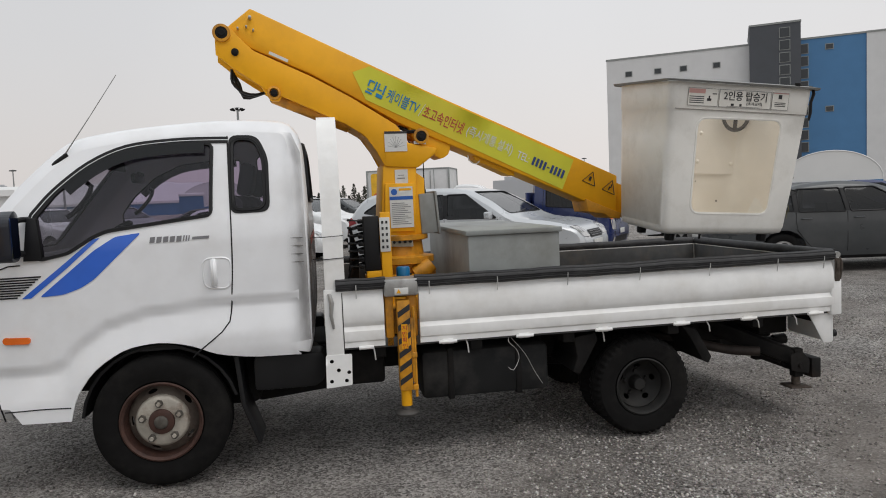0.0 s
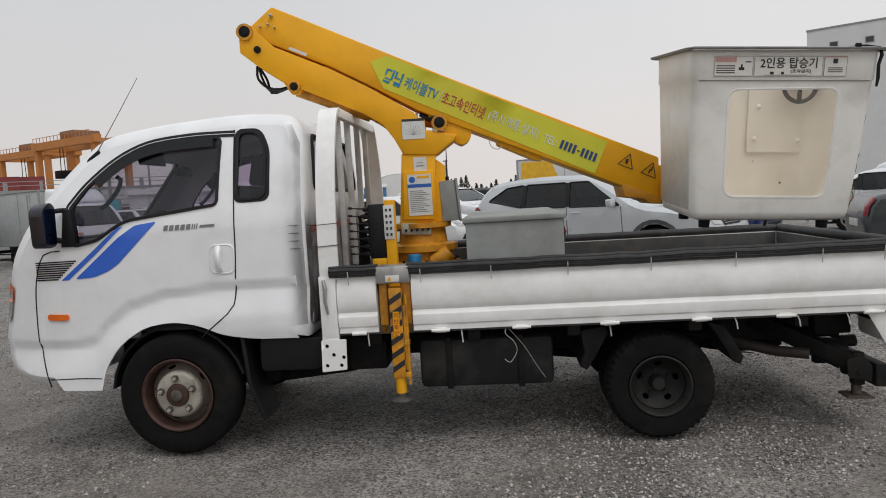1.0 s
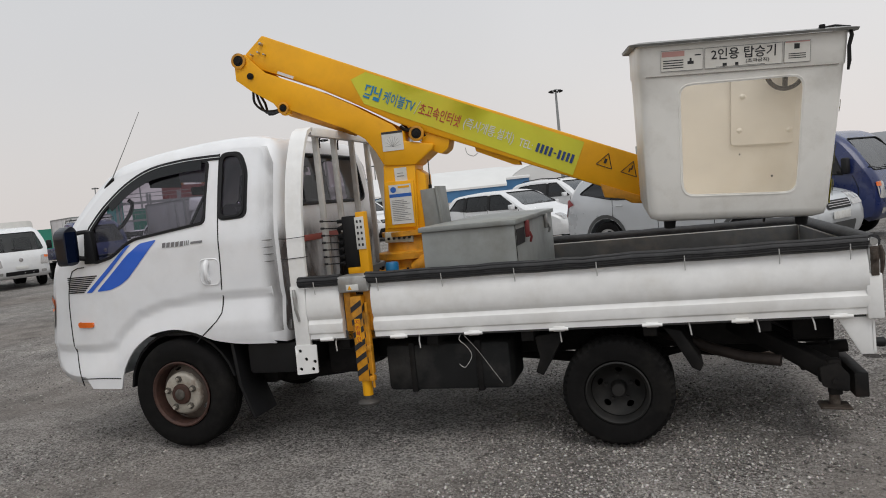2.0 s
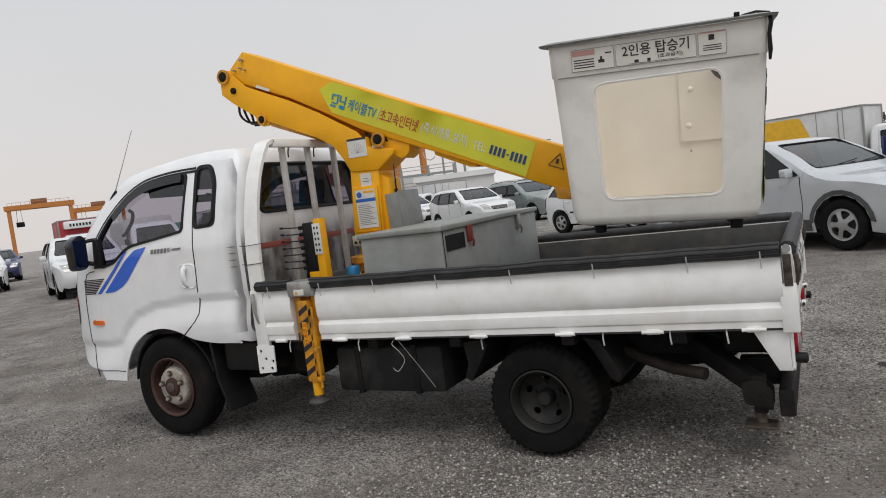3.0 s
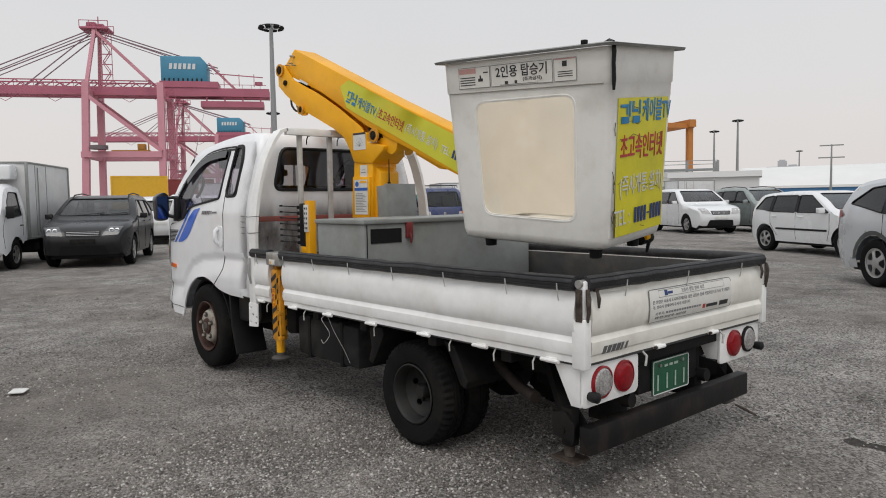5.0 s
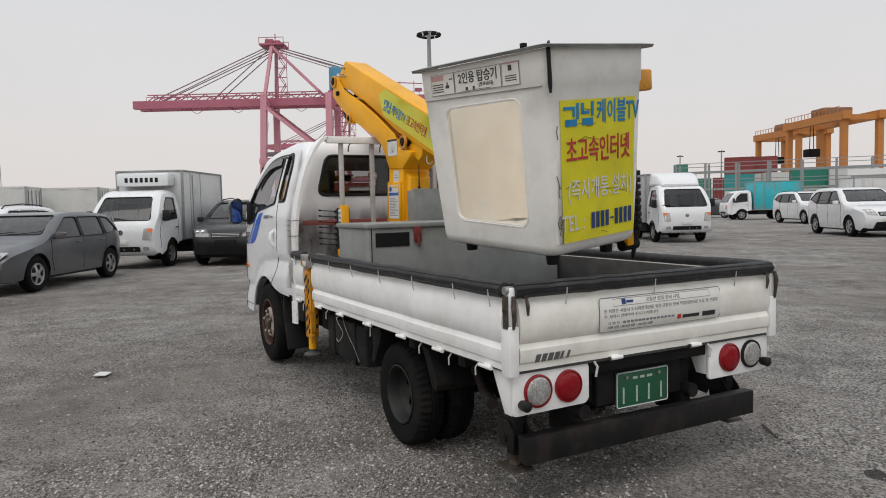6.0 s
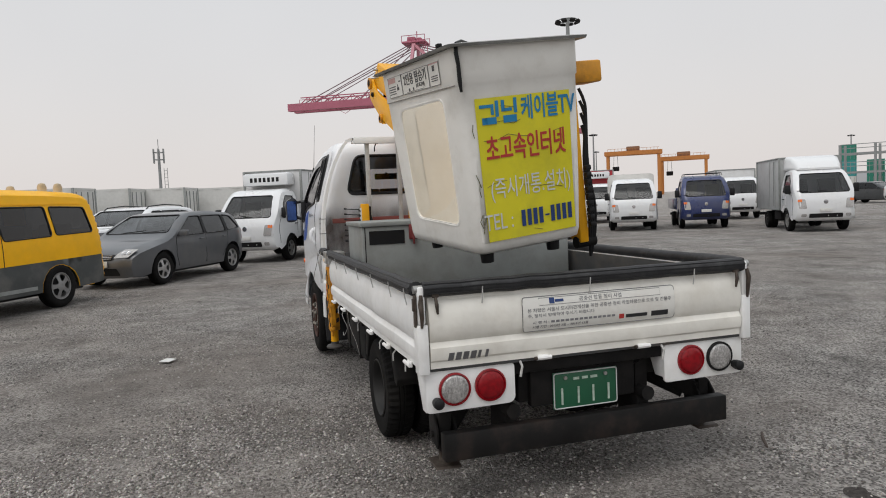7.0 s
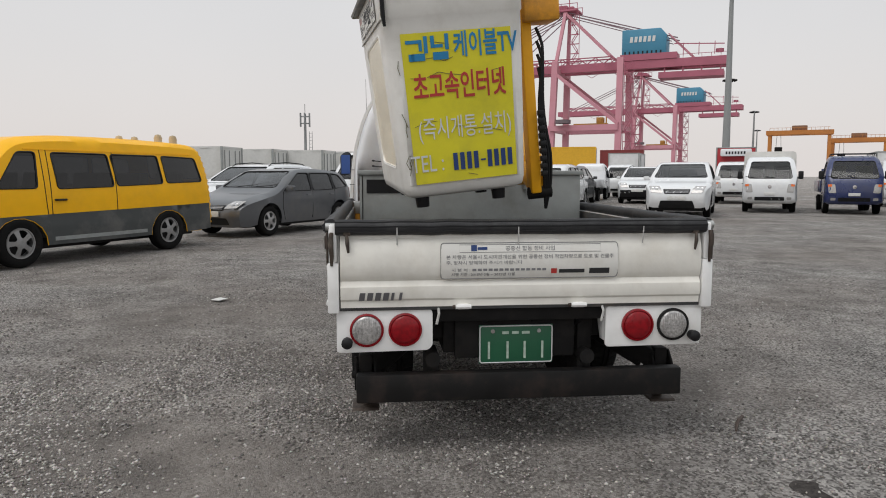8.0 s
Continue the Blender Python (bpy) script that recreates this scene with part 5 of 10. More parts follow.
# ---- ground ----
def gravel_material():
    m = bpy.data.materials.new("gravel")
    m.use_nodes = True
    n, l = m.node_tree.nodes, m.node_tree.links
    p = n["Principled BSDF"]
    co = n.new("ShaderNodeTexCoord")
    cells, small = n.new("ShaderNodeTexVoronoi"), n.new("ShaderNodeTexVoronoi")
    cells.inputs["Scale"].default_value, small.inputs["Scale"].default_value = 84, 190
    broad, mid = n.new("ShaderNodeTexNoise"), n.new("ShaderNodeTexNoise")
    broad.inputs["Scale"].default_value, broad.inputs["Detail"].default_value = 0.35, 6
    mid.inputs["Scale"].default_value, mid.inputs["Detail"].default_value = 3.0, 6
    for t in (cells, small, broad, mid):
        l.new(co.outputs["Object"], t.inputs["Vector"])
    ramp = n.new("ShaderNodeValToRGB")
    e = ramp.color_ramp.elements
    e[0].position, e[0].color = 0.1, (0.085, 0.08, 0.077, 1)
    e[1].position, e[1].color = 0.92, (0.61, 0.58, 0.55, 1)
    sep = n.new("ShaderNodeSeparateColor")
    l.new(cells.outputs["Color"], sep.inputs[0])
    l.new(sep.outputs[0], ramp.inputs[0])
    dust, mix = n.new("ShaderNodeMapRange"), n.new("ShaderNodeMixRGB")
    dust.inputs["From Min"].default_value, dust.inputs["From Max"].default_value = 0.4, 0.65
    dust.inputs["To Min"].default_value, dust.inputs["To Max"].default_value = 0.12, 0.8
    l.new(broad.outputs[0], dust.inputs["Value"])
    l.new(dust.outputs[0], mix.inputs[0])
    l.new(ramp.outputs[0], mix.inputs[1])
    mix.inputs[2].default_value = (0.262, 0.232, 0.208, 1)
    shade = n.new("ShaderNodeMapRange")
    shade.inputs["From Min"].default_value, shade.inputs["From Max"].default_value = 0.3, 0.7
    shade.inputs["To Min"].default_value, shade.inputs["To Max"].default_value = 0.5, 1.38
    both = n.new("ShaderNodeMath")
    both.operation = "MULTIPLY_ADD"
    both.inputs[1].default_value, both.inputs[2].default_value = 0.5, 0.25
    l.new(mid.outputs[0], both.inputs[0])
    patchy = n.new("ShaderNodeTexNoise")
    patchy.inputs["Scale"].default_value, patchy.inputs["Detail"].default_value = 0.9, 5
    l.new(co.outputs["Object"], patchy.inputs["Vector"])
    sum2 = n.new("ShaderNodeMath")
    sum2.operation = "MULTIPLY_ADD"
    sum2.inputs[1].default_value = 0.5
    l.new(patchy.outputs[0], sum2.inputs[0])
    l.new(both.outputs[0], sum2.inputs[2])
    low = n.new("ShaderNodeMath")
    low.operation = "SUBTRACT"
    low.inputs[1].default_value = 0.25
    l.new(sum2.outputs[0], low.inputs[0])
    l.new(low.outputs[0], shade.inputs["Value"])
    mul = n.new("ShaderNodeVectorMath")
    mul.operation = "SCALE"
    l.new(mix.outputs[0], mul.inputs[0])
    l.new(shade.outputs[0], mul.inputs["Scale"])
    l.new(mul.outputs[0], p.inputs["Base Color"])
    p.inputs["Roughness"].default_value = 0.9
    p.inputs["Specular IOR Level"].default_value = 0.25
    add = n.new("ShaderNodeMath")
    add.operation = "ADD"
    l.new(cells.outputs["Distance"], add.inputs[0])
    l.new(small.outputs["Distance"], add.inputs[1])
    b = n.new("ShaderNodeBump")
    b.invert = True
    b.inputs["Strength"].default_value, b.inputs["Distance"].default_value = 0.9, 0.015
    l.new(add.outputs[0], b.inputs["Height"])
    l.new(b.outputs[0], p.inputs["Normal"])
    return m


GRAVEL = gravel_material()


def ground_z(x, y):
    return 0.012 * noise.noise((x * 0.5, y * 0.5, 1.0)) + 0.006 * noise.noise((x * 1.9, y * 1.9, 4.0)) - 0.008


bm = bmesh.new()
xs = sorted(set([-3000, -800, -200, -80, -50, -30] + [round(v, 2) for v in np.arange(-20, 16.01, 0.4)] + [30, 60, 150, 600, 3000]))
ys = sorted(set([-3000, -600, -150, -50, -20] + [round(v, 2) for v in np.arange(-10, 20.01, 0.4)] + [30, 60, 120, 300, 900, 3000]))
gv = [[bm.verts.new((x, y, ground_z(x, y) if -19 < x < 15 and -9 < y < 19 else -0.008)) for x in xs] for y in ys]
for j in range(len(ys) - 1):
    for i in range(len(xs) - 1):
        bm.faces.new((gv[j][i], gv[j][i + 1], gv[j + 1][i + 1], gv[j + 1][i]))
solo("ground", bm, GRAVEL, "flat grey crushed-stone yard with darker damp patches", "ground", kind="structure")


def scatter(name, count, region, r0, r1, material, label, seed):
    """Loose stones as one mesh: count of them where region(x, y) draws a place."""
    rng = np.random.default_rng(seed)
    base = np.array([(1, 0, 0), (-1, 0, 0), (0, 1, 0), (0, -1, 0), (0, 0, 1), (0, 0, -1)], float)
    tri = np.array([(0, 2, 4), (2, 1, 4), (1, 3, 4), (3, 0, 4), (2, 0, 5), (1, 2, 5), (3, 1, 5), (0, 3, 5)])
    xy = region(rng, count)
    # swept dirt patches hold few stones, the rest lies thick
    thick_here = np.array([0.55 + 1.5 * noise.noise((x * 0.55, y * 0.8, 9.0)) + 0.5 * noise.noise((x * 2.1, y * 2.4, 2.0)) for x, y in xy])
    xy = xy[rng.random(len(xy)) < np.clip(thick_here, 0.1, 1.0)]
    n = len(xy)
    r = r0 + (r1 - r0) * rng.random(n) ** 2.2
    v = base[None] * (1 + 0.5 * (rng.random((n, 6, 1)) - 0.5)) + 0.35 * (rng.random((n, 6, 3)) - 0.5)
    v *= np.stack([r, r * (0.6 + 0.5 * rng.random(n)), r * (0.45 + 0.35 * rng.random(n))], 1)[:, None]
    a = rng.random(n) * 6.283
    c, s = np.cos(a)[:, None], np.sin(a)[:, None]
    x, y = v[..., 0] * c - v[..., 1] * s, v[..., 0] * s + v[..., 1] * c
    z0 = np.array([ground_z(*q) for q in xy])
    pts = np.stack([x + xy[:, :1], y + xy[:, 1:], v[..., 2] + (z0 + r * 0.22)[:, None]], 2).reshape(-1, 3)
    faces = (tri[None] + 6 * np.arange(n)[:, None, None]).reshape(-1, 3)
    me = bpy.data.meshes.new(name)
    me.vertices.add(len(pts))
    me.vertices.foreach_set("co", pts.ravel())
    me.loops.add(faces.size)
    me.loops.foreach_set("vertex_index", faces.ravel())
    me.polygons.add(len(faces))
    me.polygons.foreach_set("loop_start", np.arange(0, faces.size, 3))
    me.update(calc_edges=True)
    me.materials.append(material)
    return tagged(new(name, me), label, "gravel", kind="stuff")


def stone_material(name, dark, light):
    m = bpy.data.materials.new(name)
    m.use_nodes = True
    n, l = m.node_tree.nodes, m.node_tree.links
    p = n["Principled BSDF"]
    geo, ramp = n.new("ShaderNodeNewGeometry"), n.new("ShaderNodeValToRGB")
    ramp.color_ramp.elements[0].color, ramp.color_ramp.elements[1].color = (*dark, 1), (*light, 1)
    warm = ramp.color_ramp.elements.new(0.6)
    warm.color = (0.29, 0.265, 0.245, 1)
    tex, co, mix = n.new("ShaderNodeTexNoise"), n.new("ShaderNodeTexCoord"), n.new("ShaderNodeMixRGB")
    tex.inputs["Scale"].default_value = 220
    l.new(co.outputs["Object"], tex.inputs["Vector"])
    l.new(geo.outputs["Random Per Island"], ramp.inputs[0])
    mix.blend_type = "OVERLAY"
    mix.inputs[0].default_value = 0.4
    l.new(ramp.outputs[0], mix.inputs[1])
    l.new(tex.outputs["Color"], mix.inputs[2])
    l.new(mix.outputs[0], p.inputs["Base Color"])
    p.inputs["Roughness"].default_value = 0.88
    p.inputs["Specular IOR Level"].default_value = 0.3
    return m


STONE = stone_material("crushed_stone", (0.09, 0.083, 0.077), (0.56, 0.53, 0.5))


def along_path(rng, n):
    """Places on the open ground round the truck, thicker close to the walking line."""
    k = rng.integers(0, 60, n)
    t = k / 59
    a = -2.15 + 2.6 * t
    cx, cy = 2.2 + 3.6 * np.cos(a * 0.93 + 0.1), 0.9 + 2.7 * np.sin(a * 0.93 + 0.1)
    d = rng.normal(0, 1.5, (n, 2))
    return np.stack([cx, cy], 1) + d


def wide(rng, n):
    return np.stack([rng.uniform(-7, 9, n), rng.uniform(-4.5, 6, n)], 1)


scatter("gravel", 190000, along_path, 0.003, 0.0128, STONE, "loose grey crushed stone on the yard", 3)
scatter("gravel", 95000, wide, 0.003, 0.0128, STONE, "scattered grey crushed stone on the yard", 5)

# a fallen leaf-like scrap of paper, a stick and an oil patch on the ground
bm = bmesh.new()
prism(bm, [(-0.24, -1.36), (-0.12, -1.42), (-0.06, -1.33), (-0.17, -1.27)], 0.012, 0.018, "z")
solo("paper_scrap", bm, LABEL, "crumpled white paper scrap lying on gravel", "litter")
bm = bmesh.new()
tube(bm, [(3.7, 2.06, 0.016), (3.8, 1.98, 0.024), (3.9, 1.92, 0.018)], [0.008, 0.01, 0.006], 6)
solo("stick", bm, mat("dead_wood", (0.07, 0.05, 0.04), 0.85, var=0.3, scale=40), "short brown stick lying on gravel", "litter")
bm = bmesh.new()
panel(bm, rounded([(4.4, 1.9), (4.46, 1.84), (4.56, 1.88), (4.68, 1.85), (4.7, 1.93), (4.6, 1.97), (4.5, 1.95), (4.43, 1.99)], 0.03), [], 0.03, lambda u, v: Vector((u, v, ground_z(u, v) + 0.003)))
solo("oil_patch", bm, mat("oil_soaked_gravel", (0.055, 0.05, 0.047), 0.95, spec=0.05, var=0.4, scale=60, bump=0.8, bscale=90), "dark oil-soaked patch of gravel", "stain", kind="structure")

# ---- the aerial lift ----
lift = thing("aerial_lift", "yellow folding aerial lift with a white work bucket on a truck", "crane")
BM = frame_of((1.47, 0.70, 0), (math.cos(radians(4.9)), math.sin(radians(4.9)), 0), (-math.sin(radians(4.9)), math.cos(radians(4.9)), 0))


def plate_part(name, pts, d0, d1, material, parent, label="", bev=0.006, r=0.0):
    bm = bmesh.new()
    prism(bm, rounded(pts, r) if r else pts, d0, d1, "y", bev, BM)
    return part(name, bm, material, parent, label)


# pedestal and turntable
bm = bmesh.new()
box(bm, 1.25, 1.75, 0.55, 1.15, 0.715, 0.86, 0.01)
box(bm, 1.3, 1.46, 0.08, 1.6, 0.72, 0.86, 0.008)
part("pedestal", bm, YELLOW_WORN, lift, "oily yellow pedestal frame")
bm = bmesh.new()
c = BM @ Vector((-0.01, 0.12, 0))
ax = frame_of((c.x, c.y, 0), (1, 0, 0), (0, 0, 1))
lathe(bm, [(0.0, 0.86), (0.2, 0.86), (0.2, 0.93), (0.235, 0.94), (0.235, 0.99), (0.19, 1.0), (0.19, 1.05), (0.225, 1.06), (0.225, 1.1), (0.16, 1.11), (0.15, 1.2), (0.19, 1.21), (0.19, 1.24), (0.0, 1.24)], 36, ax)
part("turntable", bm, YELLOW_WORN, lift, "greasy yellow turntable rings")
for k in range(18):
    bm = bmesh.new()
    a = 2 * math.pi * k / 18
    tube(bm, [(c.x + 0.222 * math.cos(a), c.y + 0.222 * math.sin(a), 0.985), (c.x + 0.222 * math.cos(a), c.y + 0.222 * math.sin(a), 1.005)], 0.01, 6)
    part("ring_bolt", bm, DARK, lift)
bm = bmesh.new()
m = BM @ pose(0.1, -0.06, 0.99)
tube(bm, [m @ Vector((-0.06, 0, 0.0)), m @ Vector((0.02, 0, 0.03)), m @ Vector((0.06, 0.0, 0.06))], [0.045, 0.06, 0.05], 12)
tube(bm, [m @ Vector((0.0, 0.03, -0.1)), m @ Vector((0.0, 0.03, 0.1))], 0.05, 12)
part("swing_motor", bm, YELLOW_WORN, lift, "yellow slewing motor")
bm = bmesh.new()
lathe(bm, [(0.0, 0.0), (0.042, 0.0), (0.042, 0.05), (0.036, 0.06), (0.0, 0.06)], 20, frame_of((1.43, 0.47, 1.0), (1, 0, 0), (0, 0, 1)))
part("oil_cap", bm, HOSE_BLUE, lift, "blue plastic oil cap")

# column
plate_part("column", [(-0.112, 1.69), (0.105, 1.69), (0.082, 1.23), (-0.15, 1.23)], 0.0, 0.24, YELLOW, lift, "yellow steel column", 0.008)
plate_part("column_rear", [(0.08, 1.66), (0.16, 1.6), (0.15, 1.24), (0.05, 1.24)], 0.03, 0.21, YELLOW, lift)
knee = plate_part("column_head", [(-0.1, 1.68), (0.11, 1.667), (0.234, 1.755), (0.246, 1.79), (0.15, 1.81), (0.05, 1.83), (0.05, 1.9), (-0.1, 1.9)], -0.012, 0.252, YELLOW, lift, "yellow column head casting", 0.012)
# lower arm, side plates with a channel between
arm_pts = [(-1.085, 2.5), (-1.085, 2.375), (-0.99, 2.295), (-0.8, 2.165), (-0.6, 2.075), (-0.34, 1.955), (-0.22, 1.88), (-0.15, 1.78), (-0.105, 1.69), (0.05, 1.7), (0.03, 1.88), (-0.02, 1.945),
           (-0.3, 2.12), (-0.53, 2.245), (-0.87, 2.4), (-0.94, 2.47), (-1.0, 2.54), (-1.06, 2.545)]
arm = plate_part("lower_arm", arm_pts, -0.008, 0.01, YELLOW, lift, "yellow curved lower arm", 0.003)
plate_part("arm_plate", arm_pts, 0.23, 0.248, YELLOW, arm, "", 0.003)
plate_part("arm_web", [(-1.02, 2.36), (-0.97, 2.3), (-0.6, 2.085), (-0.34, 1.965), (-0.2, 1.86), (-0.1, 1.7), (0.0, 1.72), (-0.3, 2.02), (-0.6, 2.14), (-0.95, 2.34)], 0.01, 0.23, YELLOW, arm, "", 0.0)
# upper boom: outer section, base plates, inner section
boom_pts = [(-0.873, 2.655), (-1.0, 2.552), (-1.045, 2.5), (-1.0, 2.455), (-0.9, 2.425), (-0.53, 2.262), (-0.307, 2.14), (0.0, 1.96), (0.12, 1.905), (1.52, 1.3), (1.53, 1.57), (0.25, 2.135)]
boom = plate_part("main_boom", boom_pts, 0.014, 0.226, YELLOW, lift, "long yellow box boom", 0.01)
plate_part("boom_foot", [(0.06, 1.95), (0.35, 1.82), (0.33, 1.75), (0.28, 1.72), (0.22, 1.755), (0.1, 1.86)], 0.03, 0.21, YELLOW, boom, "", 0.008, 0.02)
plate_part("boom_skid", [(0.5, 1.755), (0.78, 1.635), (0.79, 1.595), (0.74, 1.603), (0.51, 1.712)], 0.05, 0.19, YELLOW, boom, "", 0.004)
plate_part("boom_nose", [(1.28, 1.42), (1.54, 1.31), (1.54, 1.27), (1.46, 1.28), (1.42, 1.31), (1.3, 1.33)], 0.0, 0.24, YELLOW_WORN, boom, "worn yellow boom nose", 0.006)
inner = plate_part("inner_boom", [(1.4, 1.58), (1.95, 1.345), (1.93, 1.2), (1.85, 1.19), (1.4, 1.37)], 0.035, 0.205, YELLOW, lift, "yellow telescopic inner boom")
for u, z, r in ((-1.045, 2.5, 0.036), (-0.974, 2.388, 0.022), (-0.877, 2.594, 0.01), (-0.9, 2.54, 0.006), (-0.86, 2.52, 0.006), (-0.95, 2.53, 0.006), (0.14, 1.868, 0.032), (-0.761, 2.146, 0.022)):
    bm = bmesh.new()
    lathe(bm, [(0.0, -0.03), (r * 0.5, -0.03), (r * 0.55, -0.024), (r, -0.022), (r, 0.265), (0.0, 0.265)], 20, BM @ pose(u, 0, z))
    part("pivot_pin", bm, DARK if r > 0.012 else STEEL, lift, "greasy pivot pin")
for u, z, r in ((-1.045, 2.5, 0.052), (0.14, 1.868, 0.05), (-0.761, 2.146, 0.04)):
    bm = bmesh.new()
    lathe(bm, [(r, 0.0), (r, -0.016), (r * 0.7, -0.018), (r * 0.65, 0.0)], 24, BM @ pose(u, -0.008, z))
    part("pin_boss", bm, YELLOW_WORN, lift)
# luffing ram under the lower arm and its bracket
bm = bmesh.new()
tube(bm, [BM @ Vector((-0.76, 0.12, 2.146)), BM @ Vector((-0.3, 0.12, 1.955))], 0.045, 14)
tube(bm, [BM @ Vector((-0.3, 0.12, 1.955)), BM @ Vector((0.14, 0.12, 1.868))], 0.028, 12)
part("lift_ram", bm, YELLOW_WORN, lift, "hydraulic ram with dirty yellow barrel")
plate_part("ram_bracket", [(-0.86, 2.23), (-0.78, 2.1), (-0.73, 2.1), (-0.7, 2.15), (-0.74, 2.17)], 0.0, 0.03, YELLOW, lift, "", 0.004, 0.01)
for k in range(3):
    bm = bmesh.new()
    tube(bm, [BM @ Vector(p) for p in curve_pts([(-1.0, 0.06 + 0.04 * k, 2.3), (-1.0 + 0.02 * k, 0.06 + 0.04 * k, 2.22), (-0.94, 0.06 + 0.04 * k, 2.16 - 0.01 * k), (-0.87, 0.08 + 0.03 * k, 2.15), (-0.8, 0.1, 2.17)], 0.03)], 0.009, 6)
    part("hose", bm, BLACK, lift, "looped black hydraulic hose")
bm = bmesh.new()
tube(bm, [BM @ Vector(p) for p in curve_pts([(0.45, 0.0, 1.74), (0.46, -0.01, 1.7), (0.5, -0.01, 1.68), (0.53, 0.0, 1.7)], 0.02)], 0.003, 5)
part("loose_wire", bm, ROPE, lift)
bm = bmesh.new()
tube(bm, [BM @ Vector(p) for p in curve_pts([(0.02, 0.05, 1.93), (0.07, 0.03, 1.9), (0.14, 0.02, 1.9), (0.2, 0.05, 1.82), (0.15, 0.04, 1.76)], 0.03)], 0.012, 6)
tube(bm, [BM @ Vector(p) for p in curve_pts([(0.02, 0.1, 1.95), (0.1, 0.08, 1.9), (0.18, 0.06, 1.85), (0.24, 0.06, 1.78)], 0.03)], 0.01, 6)
part("hose", bm, BLACK, lift, "black hoses at the knee")

# lime film on the boom with its words
slope = math.atan2(1.685 - 2.317, 1.205 + 0.168)
bm = bmesh.new()
panel(bm, [(-0.275, 2.276), (-0.168, 2.312), (1.205, 1.69), (1.115, 1.49), (-0.2, 2.105)], [], 0.15, lambda u, v: BM @ Vector((u, 0.011, v)))
film = part("boom_film", bm, LIME_BRIGHT, boom, "lime green advertising film")
fm = BM @ frame_of((0, 0.0095, 0), (math.cos(slope), 0, math.sin(slope)), (-math.sin(slope), 0, math.cos(slope)))


def on_film(u, z):
    return BM @ frame_of((u, 0.009, z), (math.cos(slope), 0, math.sin(slope)), (-math.sin(slope), 0, math.cos(slope)))


def film_row(u, h):
    """A frame on the film whose line of words of height h is centred."""
    return on_film(u, 2.21 + math.tan(slope) * (u + 0.22)) @ pose(0, -h / 2, 0)


bm = bmesh.new()
bars(bm, film_row(-0.185, 0.09), [(0.0, 0.045, 0.0, 0.012), (0.0, 0.01, 0.045, 0.085), (0.01, 0.038, 0.076, 0.086), (0.044, 0.055, 0.03, 0.09), (0.006, 0.05, 0.022, 0.03), (0.064, 0.074, 0.045, 0.088), (0.074, 0.098, 0.045, 0.054), (0.104, 0.115, 0.03, 0.09), (0.07, 0.114, 0.0, 0.024)], 0.002)
part("film_mark", bm, INK_BLUE, film, "blue shapes in place of a name")
fitted("film_word", "케이블TV", 0.222, 0.082, INK_BLUE, film, film_row(-0.062, 0.082), "blue words for cable TV", 0.0008)
fitted("film_word", "초고속인터넷", 0.288, 0.08, INK_RED, film, film_row(0.17, 0.08), "red words for fast internet", 0.0006)
fitted("film_word", "(즉시개통.설치)", 0.34, 0.082, INK_WHITE, film, film_row(0.455, 0.082), "faded white words on opening")
fitted("film_word", "TEL:", 0.09, 0.05, INK_WHITE, film, film_row(0.8, 0.055), "faded white letters")
for k in range(9):
    bm = bmesh.new()
    bars(bm, film_row(0.905, 0.056), [(0.0285 * k, 0.0285 * k + 0.018, 0.024, 0.031)] if k == 4 else [(0.0285 * k, 0.0285 * k + 0.017, 0.0, 0.056)], 0.002)
    part("film_digit", bm, INK_NAVY, film, "navy bar in place of a digit")
bm = bmesh.new()
tube(bm, [film_row(0.157, 0) @ Vector((-0.008, -0.045, 0.001)), film_row(0.157, 0) @ Vector((0.01, 0.045, 0.001))], 0.0022, 4)
part("film_slash", bm, INK_WHITE, film)
for u, z in ((1.265, 1.545), (1.41, 1.48)):
    bm = bmesh.new()
    wm = on_film(u, z) @ pose(0, 0, 0)
    for a, b in (((0, 0), (0.1, 0)), ((0.1, 0), (0.05, 0.085)), ((0.05, 0.085), (0, 0))):
        tube(bm, [wm @ Vector((*a, 0.0)), wm @ Vector((*b, 0.0))], 0.0025, 5)
    bars(bm, wm, [(0.04, 0.056, 0.02, 0.05)] if u < 1.3 else [(0.052, 0.06, 0.035, 0.06), (0.042, 0.06, 0.032, 0.038), (0.042, 0.05, 0.012, 0.035)], 0.002)
    part("warning_triangle", bm, INK_BLACK, boom, "black warning triangle")
for u, z, w in ((-0.78, 2.38, 0.12), (0.09, 1.82, 0.08)):
    bm = bmesh.new()
    wm = BM @ frame_of((u, -0.0095 if u < 0 else -0.0135, z), (math.cos(slope) if u < 0 else 1, 0, math.sin(slope) if u < 0 else -0.05), (0, 0, 1))
    bars(bm, wm, [(0, w, 0, 0.018)], 0.001)
    part("small_label", bm, LABEL, lift, "small pale label")

# labels on the column
def label_on(u0, u1, z0, z1, d, base, name, label, rows=(), head=None, head_mat=None, lean=0.0):
    wm = BM @ frame_of((u0, d, z0), (1, 0, lean), (0, 0, 1))
    bm = bmesh.new()
    bars(bm, wm, [(0, u1 - u0, 0, z1 - z0)], 0.0012)
    ob = part(name, bm, base, lift, label)
    if rows:
        bm = bmesh.new()
        bars(bm, wm @ pose(0, 0, 0.0012), rows, 0.001)
        part("label_print", bm, INK_GREY, ob)
    if head:
        bm = bmesh.new()
        bars(bm, wm @ pose(0, 0, 0.0012), [head], 0.001)
        part("label_head", bm, head_mat, ob)
    return ob, wm


